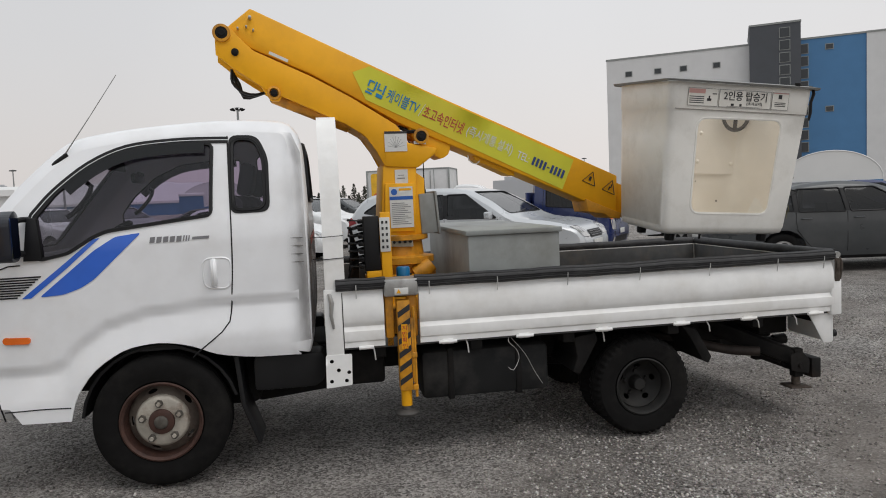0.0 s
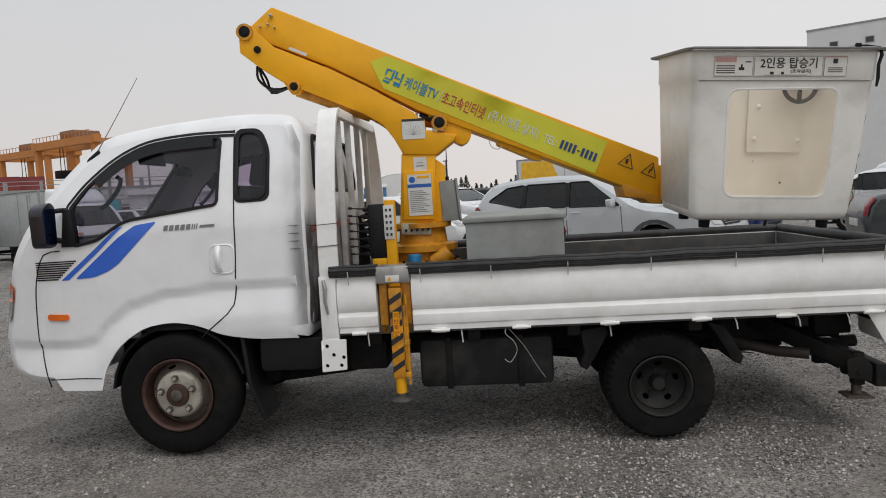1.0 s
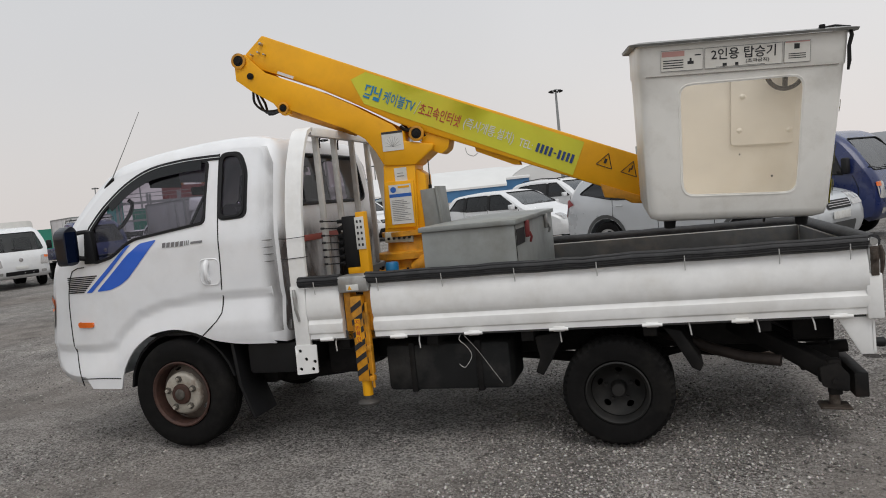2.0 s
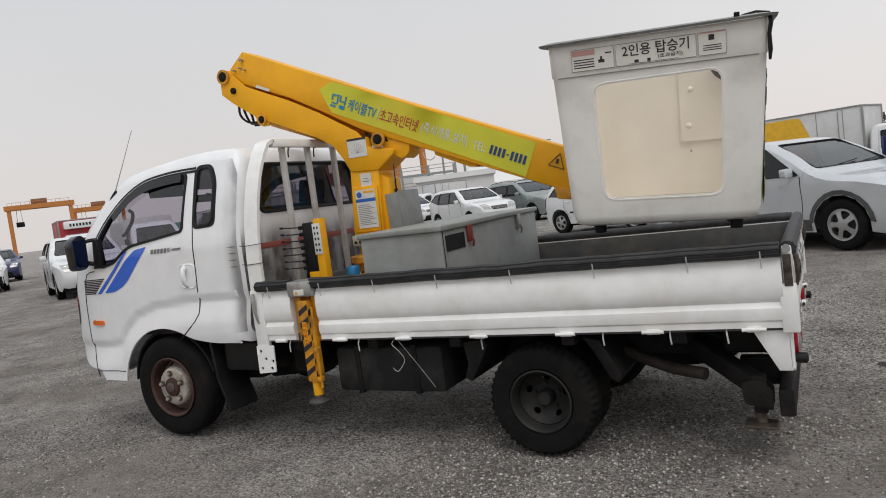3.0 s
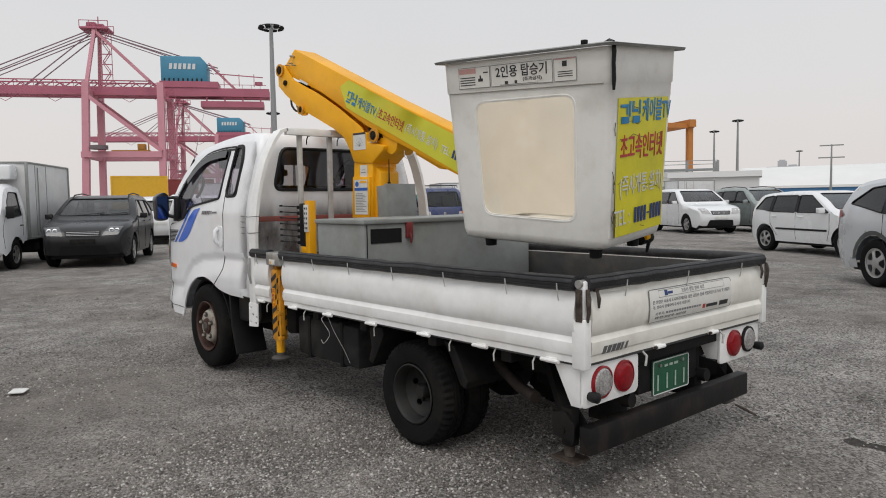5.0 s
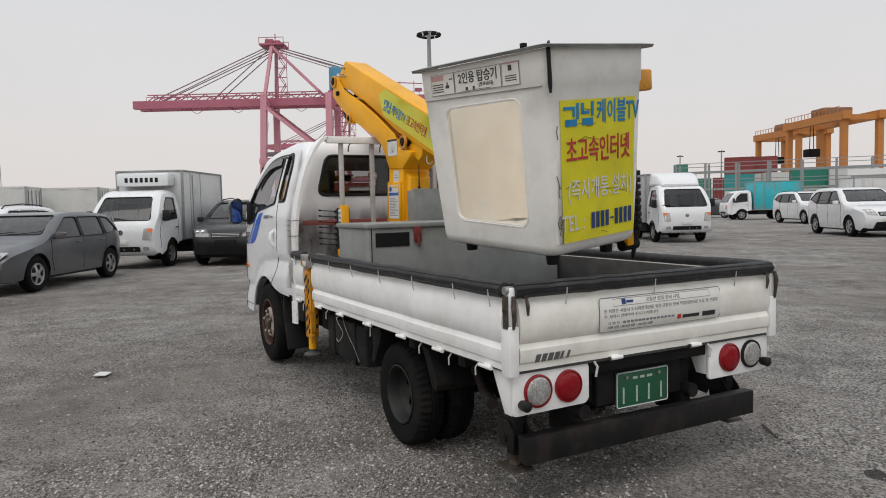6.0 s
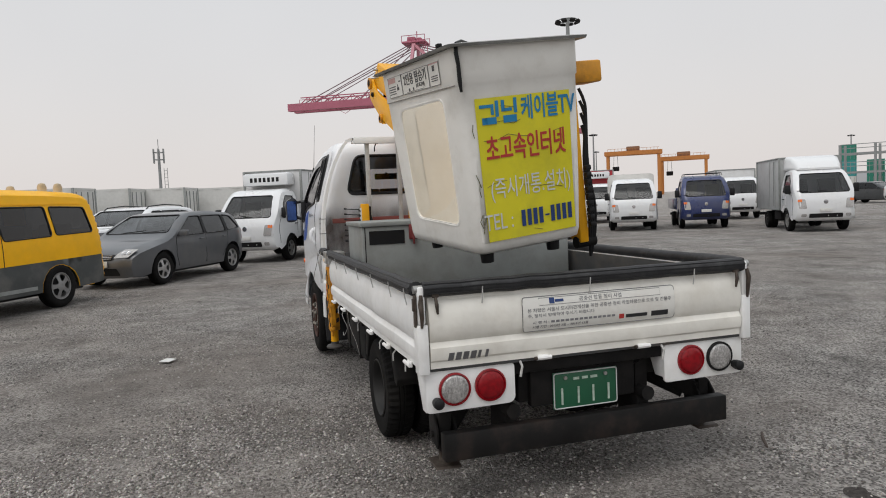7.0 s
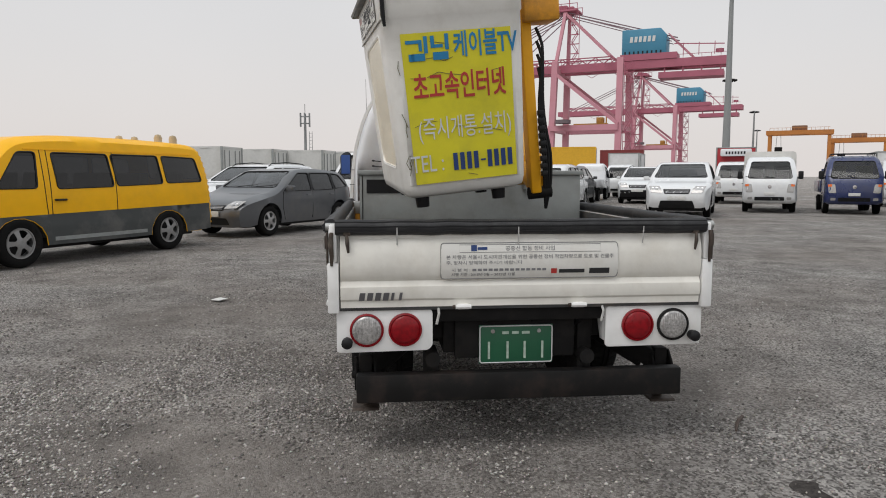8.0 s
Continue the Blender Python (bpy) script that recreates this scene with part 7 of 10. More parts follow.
# ---- parked vehicles ----
CAR_WHITE = mat("car_white", (0.72, 0.73, 0.74), 0.25, var=0.02, dirt=(0.5, 0.48, 0.44), amount=0.2, dscale=1.5, coat=0.5)
CAR_SILVER = mat("car_silver", (0.54, 0.56, 0.58), 0.3, 0.2, var=0.03, dirt=(0.3, 0.3, 0.29), amount=0.25, dscale=1.5, coat=0.5)
CAR_GREY = mat("car_grey", (0.105, 0.11, 0.118), 0.35, 0.3, var=0.05, dirt=(0.14, 0.135, 0.13), amount=0.5, dscale=1.5, coat=0.4)
CAR_DARKGREY = mat("car_dark_grey", (0.055, 0.06, 0.064), 0.3, 0.2, var=0.05, dirt=(0.09, 0.09, 0.09), amount=0.4, dscale=1.5, coat=0.4)
CAR_BLACK = mat("car_black", (0.01, 0.01, 0.012), 0.3, spec=0.35, var=0.1, dirt=(0.022, 0.022, 0.021), amount=0.4, dscale=1.5, coat=0.15)
CAR_NAVY = mat("car_navy", (0.016, 0.028, 0.11), 0.28, var=0.06, dirt=(0.06, 0.06, 0.08), amount=0.35, dscale=1.5, coat=0.5)
VAN_YELLOW = mat("van_yellow", (0.92, 0.47, 0.004), 0.35, var=0.03, dirt=(0.5, 0.27, 0.03), amount=0.25, dscale=1.3, coat=0.0, spec=0.25)
TRIM_GREY = mat("bumper_grey", (0.07, 0.072, 0.072), 0.55, var=0.12)
BOX_WHITE = mat("cargo_box_white", (0.6, 0.6, 0.6), 0.45, var=0.04, dirt=(0.38, 0.36, 0.33), amount=0.45, dscale=1.1)
BOX_GREY = mat("cargo_box_grey", (0.4, 0.41, 0.41), 0.5, var=0.06, dirt=(0.27, 0.26, 0.25), amount=0.5, dscale=1.0)
BOX_RED = mat("cargo_box_red", (0.42, 0.02, 0.03), 0.4, var=0.05)
BOX_TEAL = mat("cargo_box_teal", (0.03, 0.42, 0.48), 0.4, var=0.08, dirt=(0.3, 0.12, 0.08), amount=0.5, dscale=0.9)
SMOKED_LENS = mat("smoked_lens", (0.07, 0.072, 0.075), 0.12, var=0.2, scale=30, coat=0.5)
WHEEL_MESH = {}


def wheel_meshes(R, w, rim_mat):
    key = (R, w, rim_mat.name)
    if key not in WHEEL_MESH:
        bm = bmesh.new()
        tyre(bm, R, R * 0.62, w, 0, 36)
        t = mesh_of(bm, "tyre", RUBBER)
        bm = bmesh.new()
        r = R * 0.63
        hand = []
        for k in range(5):
            a = 2 * math.pi * k / 5
            hand.append(rounded([(r * 0.36 * math.cos(a - 0.25), r * 0.36 * math.sin(a - 0.25)), (r * 0.84 * math.cos(a - 0.42), r * 0.84 * math.sin(a - 0.42)), (r * 0.88 * math.cos(a), r * 0.88 * math.sin(a)),
                                 (r * 0.84 * math.cos(a + 0.42), r * 0.84 * math.sin(a + 0.42)), (r * 0.36 * math.cos(a + 0.25), r * 0.36 * math.sin(a + 0.25))], r * 0.1, 2))
        dep = lambda q: w * 0.42 + 0.01 * math.cos(q / r * 3)
        disc(bm, r, dep, hand, r * 0.2, 0.0)
        lathe(bm, [(r, -w * 0.44), (r * 0.93, -w * 0.43), (r * 0.9, w * 0.3)], 28)
        lathe(bm, [(0.0, -w * 0.46), (r * 0.16, -w * 0.45), (r * 0.18, -w * 0.4)], 12)
        d = mesh_of(bm, "rim", rim_mat)
        bm = bmesh.new()
        lathe(bm, [(0.0, w * 0.05), (r * 0.88, w * 0.05), (r * 0.9, w * 0.1)], 20)
        k = mesh_of(bm, "brake", BLACK)
        WHEEL_MESH[key] = (t, d, k)
    return WHEEL_MESH[key]


def add_wheels(root, R, w, axles, track, rim_mat, twin=()):
    t, d, k = wheel_meshes(R, w, rim_mat)
    for x in axles:
        for s in (1, -1):
            for off in ((0.0, w * 1.05) if x in twin else (0.0,)):
                o = alike("wheel", t, root, pose(x, s * (track / 2 - off), R, 0, 0, 180 if s > 0 else 0))
                if off == 0.0:
                    alike("rim", d, o, Matrix())
                    alike("brake", k, o, Matrix())


def glaze(root, sh, loops, which, pane, step=0.25, rubber=True):
    """Panes for openings: which is 'side' or 'wrap'."""
    for nm, loop in loops:
        for sign in ((1, -1) if which == "side" else (0,)):
            fn = sh["side"](sign, -0.008) if which == "side" else sh["wrap"](-0.008)
            bm = bmesh.new()
            panel(bm, loop, [], step, fn)
            ob = part(nm, bm, pane, root, "tinted %s" % nm.replace("_", " "))
            if rubber:
                bm = bmesh.new()
                seal(bm, loop, sh["side"](sign, 0.001) if which == "side" else sh["wrap"](0.001), 0.012)
                part("seal", bm, BLACK, ob)


def gaps(root, sh, lines, r=0.006):
    for ln in lines:
        for sign in (1, -1):
            bm = bmesh.new()
            tube(bm, [sh["side"](sign, 0.0)(*p) for p in curve_pts(ln, 0.15)], r, 4)
            part("door_gap", bm, BLACK, root)


def patch(root, name, sh, which, loop, off, material, label="", sign=1, step=0.2, t=0.0):
    bm = bmesh.new()
    fn = sh["side"](sign, off) if which == "side" else sh["wrap"](off)
    panel(bm, loop, [], step, fn)
    if t:
        thick(bm, t)
    return part(name, bm, material, root, label)


CARS = {
    # length, width, height, wheelbase, front overhang, tyre radius, profile as (x from the nose, z), belt, window band, hood and rear marks
    "hatch": dict(W=1.76, R=0.315, wb=2.56, fo=0.86, prof=[(0.06, 0.22), (0.0, 0.42), (0.03, 0.62), (0.2, 0.76), (0.6, 0.88), (1.05, 0.98), (1.55, 1.27), (1.95, 1.44), (2.5, 1.49), (3.2, 1.46), (3.75, 1.38), (4.02, 1.12), (4.12, 0.9), (4.17, 0.6), (4.14, 0.36), (4.05, 0.24)],
                  glass=(1.2, 1.06, 1.9, 1.38), back=(3.8, 1.35, 4.05, 1.04), band=(0.98, 1.38, 1.3, 1.98, 3.85, 3.55), posts=(2.32, 3.2)),
    "suv": dict(W=1.9, R=0.355, wb=2.75, fo=0.9, prof=[(0.08, 0.3), (0.0, 0.5), (0.02, 0.75), (0.16, 0.92), (0.6, 1.04), (1.15, 1.12), (1.65, 1.42), (2.1, 1.64), (2.7, 1.71), (3.6, 1.7), (4.2, 1.6), (4.46, 1.32), (4.6, 1.05), (4.67, 0.7), (4.63, 0.45), (4.52, 0.32)],
                glass=(1.32, 1.2, 2.05, 1.58), back=(4.3, 1.58, 4.54, 1.2), band=(1.13, 1.58, 1.5, 2.15, 4.2, 3.95), posts=(2.5, 3.45)),
    "sedan": dict(W=1.83, R=0.325, wb=2.8, fo=0.92, prof=[(0.06, 0.24), (0.0, 0.44), (0.03, 0.64), (0.2, 0.78), (0.7, 0.9), (1.25, 0.98), (1.85, 1.27), (2.3, 1.43), (2.9, 1.47), (3.5, 1.4), (4.05, 1.14), (4.35, 1.08), (4.7, 1.04), (4.8, 0.9), (4.84, 0.6), (4.78, 0.36), (4.7, 0.26)],
                  glass=(1.4, 1.06, 2.2, 1.38), back=(3.6, 1.35, 4.02, 1.15), band=(0.98, 1.36, 1.62, 2.25, 3.95, 3.45), posts=(2.7, 3.5)),
}


def car(name, label, kind, paint, m, pane=None, rails=False, cladding=None, height=1.0, group="parked cars", rim=None, lens=None, plate=None, tail=1.0):
    g = CARS[kind]
    L = max(p[0] for p in g["prof"])
    xo = g["fo"] + g["wb"] / 2
    axle = g["fo"] + g["wb"]
    behind = lambda x: x if x < axle else axle + (x - axle) * tail
    Ls = behind(L)
    H = max(p[1] for p in g["prof"])
    loc = lambda x, z: (xo - behind(x), z * height)
    prof = [loc(*p) for p in g["prof"]]
    W, R, wb = g["W"], g["R"], g["wb"]
    zb, zr, wx0, wx1, wx2, wx3 = g["band"]

    def half(X, z):
        z = z / height
        h = W / 2
        if z > zb - 0.02:
            h -= 0.2 * ((z - zb + 0.02) / (H - zb)) ** 1.25
        if z < 0.5:
            h -= 0.06 * ((0.5 - z) / 0.3) ** 2
        e = max(0.0, abs(X + (Ls / 2 - xo)) - (Ls / 2 - 0.75)) / 0.75
        h -= 0.2 * min(1, e) ** 2.2
        if zb - 0.32 < z < zb - 0.16:
            h += 0.008
        return h

    zs = 0.27 * height
    xr = -wb / 2
    bottom = [loc(L - 0.3, 0.24)] + arch(xr, R, R + 0.06, xr - R - 0.03, xr + R + 0.03, zs)[::1] + arch(wb / 2, R, R + 0.06, wb / 2 - R - 0.03, wb / 2 + R + 0.03, zs) + [loc(0.3, 0.22)]
    sh = shell(prof, bottom, 0.07, half, 0.14)
    a, b = g["posts"]
    tilt = 0.04
    top = lambda x: zr
    wins = [("front_window", [loc(wx0, zb), loc(a - 0.03, zb), loc(a + 0.02, zr), loc(wx1, zr)]),
            ("rear_window", [loc(a + 0.04, zb), loc(b - 0.03, zb + 0.01), loc(b - 0.02, zr), loc(a + 0.09, zr)]),
            ("quarter_window", [loc(b + 0.05, zb + 0.02), loc(wx2, zb + (0.16 if kind == "suv" else 0.07)), loc(wx2 - 0.04, zb + (0.2 if kind == "suv" else 0.1)), loc(wx3 - (0.1 if kind == "suv" else 0), zr - 0.04), loc(b + 0.05, zr)])]
    wins = [(n, rounded([(x, z * 1.0) for x, z in w], 0.035)) for n, w in wins]
    s0, s1 = sh["where"](*loc(g["glass"][0], g["glass"][1])), sh["where"](*loc(g["glass"][2], g["glass"][3]))
    q0, q1 = sh["where"](*loc(g["back"][0], g["back"][1])), sh["where"](*loc(g["back"][2], g["back"][3]))
    fw, bw = sh["W"] * 0.84, sh["W"] * 0.78
    fs = rounded([(s0, -fw), (s1, -fw * 0.97), (s1, fw * 0.97), (s0, fw)], 0.08)
    rs = rounded([(q0, -bw), (q1, -bw), (q1, bw), (q0, bw)], 0.08)
    root = thing(name, label, "car", group)
    bm = bmesh.new()
    for s in (1, -1):
        panel(bm, sh["outline"], [w for _, w in wins], 0.16, sh["side"](s))
    panel(bm, [(0, -sh["W"]), (sh["length"], -sh["W"]), (sh["length"], sh["W"]), (0, sh["W"])], [fs, rs], 0.14, sh["wrap"]())
    bmesh.ops.remove_doubles(bm, verts=bm.verts, dist=0.006)
    part("body", bm, paint, root, angle=50)
    pane = pane or PANE_DARK
    glaze(root, sh, wins, "side", pane)
    glaze(root, sh, [("windscreen", fs)], "wrap", PANE)
    glaze(root, sh, [("tailgate_window", rs)], "wrap", pane)
    for s in (1, -1):
        for x0, x1, x2, x3 in ((a - 0.035, a + 0.045, a + 0.095, a + 0.015), (b - 0.035, b + 0.055, b + 0.055, b - 0.025)):
            patch(root, "door_pillar", sh, "side", [loc(x0, zb + 0.005), loc(x1, zb + 0.01), loc(x2, zr - 0.005), loc(x3, zr - 0.005)], 0.004, BLACK, "black pillar between windows", s, 0.1)
    # floor, seats and dashboard that close the inside
    bm = bmesh.new()
    box(bm, xr - 0.3, wb / 2 + 0.25, -W / 2 + 0.12, W / 2 - 0.12, 0.3 * height, 0.55 * height, 0.02)
    for x in (0.1, -0.85):
        for y in (-0.38, 0.38):
            prism(bm, [(x - 0.3, 0.55), (x - 0.1, 0.55), (x - 0.22, zb + 0.12), (x - 0.36, zb + 0.12)], y - 0.24, y + 0.24, "y", 0.02)
    prism(bm, [(0.75, 0.5), (1.15, 0.5), (1.1, zb - 0.06), (0.75, zb - 0.08)], -W / 2 + 0.14, W / 2 - 0.14, "y", 0.02)
    part("cabin", bm, INTERIOR, root)
    bm = bmesh.new()
    box(bm, loc(L - 0.35, 0)[0], loc(0.35, 0)[0], -W / 2 + 0.2, W / 2 - 0.2, 0.2 * height, 0.31 * height, 0.02)
    part("underbody", bm, BLACK, root)
    gaps(root, sh, [[loc(wx0 - 0.02, zb - 0.02), loc(wx0 - 0.03, 0.6), loc(wx0 + 0.05, 0.34)], [loc(a + 0.02, zb), loc(a + 0.02, 0.34)], [loc(b + 0.02, zb), loc(b + 0.0, 0.7), loc(b - 0.22, 0.42)]])
    for s in (1, -1):
        for x in (a - 0.16, b - 0.14):
            bm = bmesh.new()
            h = half(loc(x, 0)[0], zb - 0.1)
            p = loc(x, zb - 0.1)
            tube(bm, [(p[0] + 0.08, s * (h + 0.005), p[1]), (p[0] + 0.06, s * (h + 0.028), p[1]), (p[0] - 0.06, s * (h + 0.028), p[1]), (p[0] - 0.08, s * (h + 0.005), p[1])], 0.012, 6)
            part("door_handle", bm, paint, root)
        p = loc(wx0 + 0.12, zb + 0.05)
        h = half(p[0], zb + 0.05)
        bm = bmesh.new()
        prism(bm, rounded([(h + 0.05, p[1] - 0.06), (h + 0.22, p[1] - 0.06), (h + 0.23, p[1] + 0.06), (h + 0.06, p[1] + 0.07)], 0.03), p[0] - 0.03, p[0] + 0.06, "x", 0.02, None if s > 0 else Matrix.Diagonal((1, -1, 1, 1)))
        tube(bm, [(p[0], s * (h - 0.01), p[1] - 0.04), (p[0], s * (h + 0.09), p[1] - 0.03)], 0.02, 6)
        part("wing_mirror", bm, paint, root)
        c0, c1 = sh["where"](*loc(0.02, 0.62 if kind != "suv" else 0.74)), sh["where"](*loc(0.24, 0.78 if kind != "suv" else 0.95))
        hl = patch(root, "headlamp", sh, "wrap", rounded([(c0, s * sh["W"] * 0.5), (c1, s * sh["W"] * 0.6), (c1, s * sh["W"] * 0.94), (c0 + 0.02, s * sh["W"] * 0.93)], 0.03), 0.006, lens or CLEAR_LENS, "headlamp under a curved lens", step=0.1)
        for y, r in ((0.7, 0.055), (0.84, 0.05)):
            bm = bmesh.new()
            sm = c0 + (c1 - c0) * 0.5
            o, q = sh["wrap"](0.008)(sm, s * sh["W"] * y), sh["wrap"](0.03)(sm, s * sh["W"] * y)
            lathe(bm, [(0.0, 0.012), (r * 0.5, 0.008), (r, 0.0)], 12, frame_of(o, (0, 1, 0), o - q))
            part("reflector", bm, CHROME, hl, "bright lamp reflector")
        d0, d1 = sh["where"](*loc(L - 0.1, zb + 0.05)), sh["where"](*loc(L - 0.01, 0.75 if kind != "suv" else 0.86))
        patch(root, "tail_lamp", sh, "wrap", rounded([(d0, s * sh["W"] * 0.66), (d0, s * sh["W"] * 0.97), (d1, s * sh["W"] * 0.97), (d1, s * sh["W"] * 0.74)], 0.03), 0.006, RED_LENS, "red tail lamp", step=0.1)
        if kind == "suv":
            patch(root, "tail_lamp", sh, "side", rounded([loc(L - 0.32, zb - 0.03), loc(L - 0.1, zb - 0.1), loc(L - 0.1, zb + 0.04), loc(L - 0.16, zb + 0.08)], 0.02), 0.006, RED_LENS, "red tail lamp", s, 0.1)
        if cladding and kind == "hatch":
            patch(root, "door_strip", sh, "side", [loc(g["fo"] + R + 0.16, 0.55), loc(g["fo"] + wb - R - 0.1, 0.56), loc(g["fo"] + wb - R - 0.1, 0.605), loc(g["fo"] + R + 0.16, 0.595)], 0.01, cladding, "black door rubbing strip", s, 0.3)
        elif cladding:
            lo, zt = 0.3 * height, 0.5 * height
            patch(root, "cladding", sh, "side", [loc(g["fo"] + R + 0.1, 0.29), loc(g["fo"] + wb - R - 0.1, 0.29), loc(g["fo"] + wb - R - 0.1, 0.46), loc(g["fo"] + R + 0.1, 0.46)], 0.008, cladding, "dark lower cladding", s, 0.3)
            for cx in (wb / 2, xr):
                ring = [(cx + q * math.cos(t), R + q * math.sin(t)) for q, ts in ((R + 0.13, np.linspace(0.05, math.pi - 0.05, 12)), (R + 0.065, np.linspace(math.pi - 0.1, 0.1, 12))) for t in ts]
                patch(root, "arch_cladding", sh, "side", ring, 0.008, cladding, "dark wheel arch cladding", s, 0.15)
            if cladding is BLACK and kind == "suv":
                e0, e1 = sh["where"](*loc(0.08, 0.3)), sh["where"](*loc(0.0, 0.62))
                patch(root, "bumper_cladding", sh, "wrap", [(e0, 0), (e1, 0), (e1, s * sh["W"] * 0.97), (e0, s * sh["W"] * 0.97)], 0.004, cladding, "black lower bumper", step=0.12)
        if rails:
            bm = bmesh.new()
            tube(bm, [sh["wrap"](0.0)(sh["where"](*loc(x, H)), s * sh["W"] * 0.8) + Vector((0, 0, z)) for x, z in ((2.1, 0.0), (2.25, 0.045), (3.0, 0.05), (3.8, 0.045), (3.95, 0.0))], 0.016, 6)
            part("roof_rail", bm, BLACK, root)
    f0, f1 = sh["where"](*loc(0.0, 0.58 if kind != "suv" else 0.72)), sh["where"](*loc(0.08, 0.7 if kind != "suv" else 0.86))
    patch(root, "grille", sh, "wrap", rounded([(f0, -0.42), (f1, -0.46), (f1, 0.46), (f0, 0.42)], 0.04), 0.006, BLACK, "black grille", step=0.12)
    bm = bmesh.new()
    for k in range(3):
        s = f0 + (f1 - f0) * (0.25 + 0.25 * k)
        tube(bm, [sh["wrap"](0.012)(s, y) for y in np.linspace(-0.4, 0.4, 7)], 0.008, 5)
    part("grille_bar", bm, CHROME, root, "chrome grille bars")
    i0, i1 = sh["where"](*loc(0.05, 0.28)), sh["where"](*loc(0.0, 0.42 if kind != "suv" else 0.52))
    patch(root, "front_intake", sh, "wrap", rounded([(i0, -0.62), (i1, -0.55), (i1, 0.55), (i0, 0.62)], 0.04), 0.005, cladding or BLACK, "dark bumper intake", step=0.12)
    z0 = 0.6 if kind == "suv" else 0.48
    bm = bmesh.new()
    x = loc(-0.012, 0)[0]
    box(bm, x, x + 0.012, -0.26, 0.26, z0 - 0.055, z0 + 0.055, 0.003)
    part("number_plate", bm, plate or LABEL, root, "blank number plate")
    bm = bmesh.new()
    x = loc(L + 0.0, 0)[0]
    box(bm, x - 0.012, x + 0.006, -0.26, 0.26, z0 + 0.1, z0 + 0.21, 0.003)
    part("number_plate", bm, plate or LABEL, root, "blank number plate")
    for y in (-0.3, 0.25):
        bm = bmesh.new()
        tube(bm, [sh["wrap"](0.012)(s0 + 0.01, y), sh["wrap"](0.014)(s0 + 0.05, y + 0.3), sh["wrap"](0.014)(s0 + 0.09, y + 0.5)], 0.008, 5)
        part("wiper", bm, BLACK, root)
    add_wheels(root, R, 0.21, (wb / 2, xr), W - 0.24, rim or ALLOY)
    root.matrix_basis = m
    return root


def box_body(root, x0, x1, W, z0, z1, material, label, lines=True, name="cargo_box"):
    bm = bmesh.new()
    box(bm, x0, x1, -W / 2, W / 2, z0, z1, 0.012)
    ob = part(name, bm, material, root, label)
    bm = bmesh.new()
    for x in (x0, x1):
        for y in (-W / 2, W / 2):
            box(bm, x - 0.03, x + 0.03, y - 0.03, y + 0.03, z0, z1 + 0.005, 0.006)
    for y in (-W / 2, W / 2):
        for z in (z0, z1):
            box(bm, x0, x1, y - 0.022, y + 0.022, z - 0.03, z + 0.012, 0.005)
    for x in (x0, x1):
        for z in (z0, z1):
            box(bm, x - 0.022, x + 0.022, -W / 2, W / 2, z - 0.03, z + 0.012, 0.005)
    part("edge_trim", bm, GALV, ob, "grey metal edge trim")
    bm = bmesh.new()
    xm = x1 - 0.55
    for s in (1, -1):
        for x in (xm, xm - 0.75):
            box(bm, x, x + 0.02, s * W / 2, s * (W / 2 + 0.008), z0 + 0.05, z1 - 0.05, 0.0)
        tube(bm, [(xm - 0.12, s * (W / 2 + 0.02), z0 + 0.1), (xm - 0.12, s * (W / 2 + 0.02), z1 - 0.1)], 0.012, 6)
    part("side_door", bm, GALV, ob, "side door seams and lock bar")
    return ob


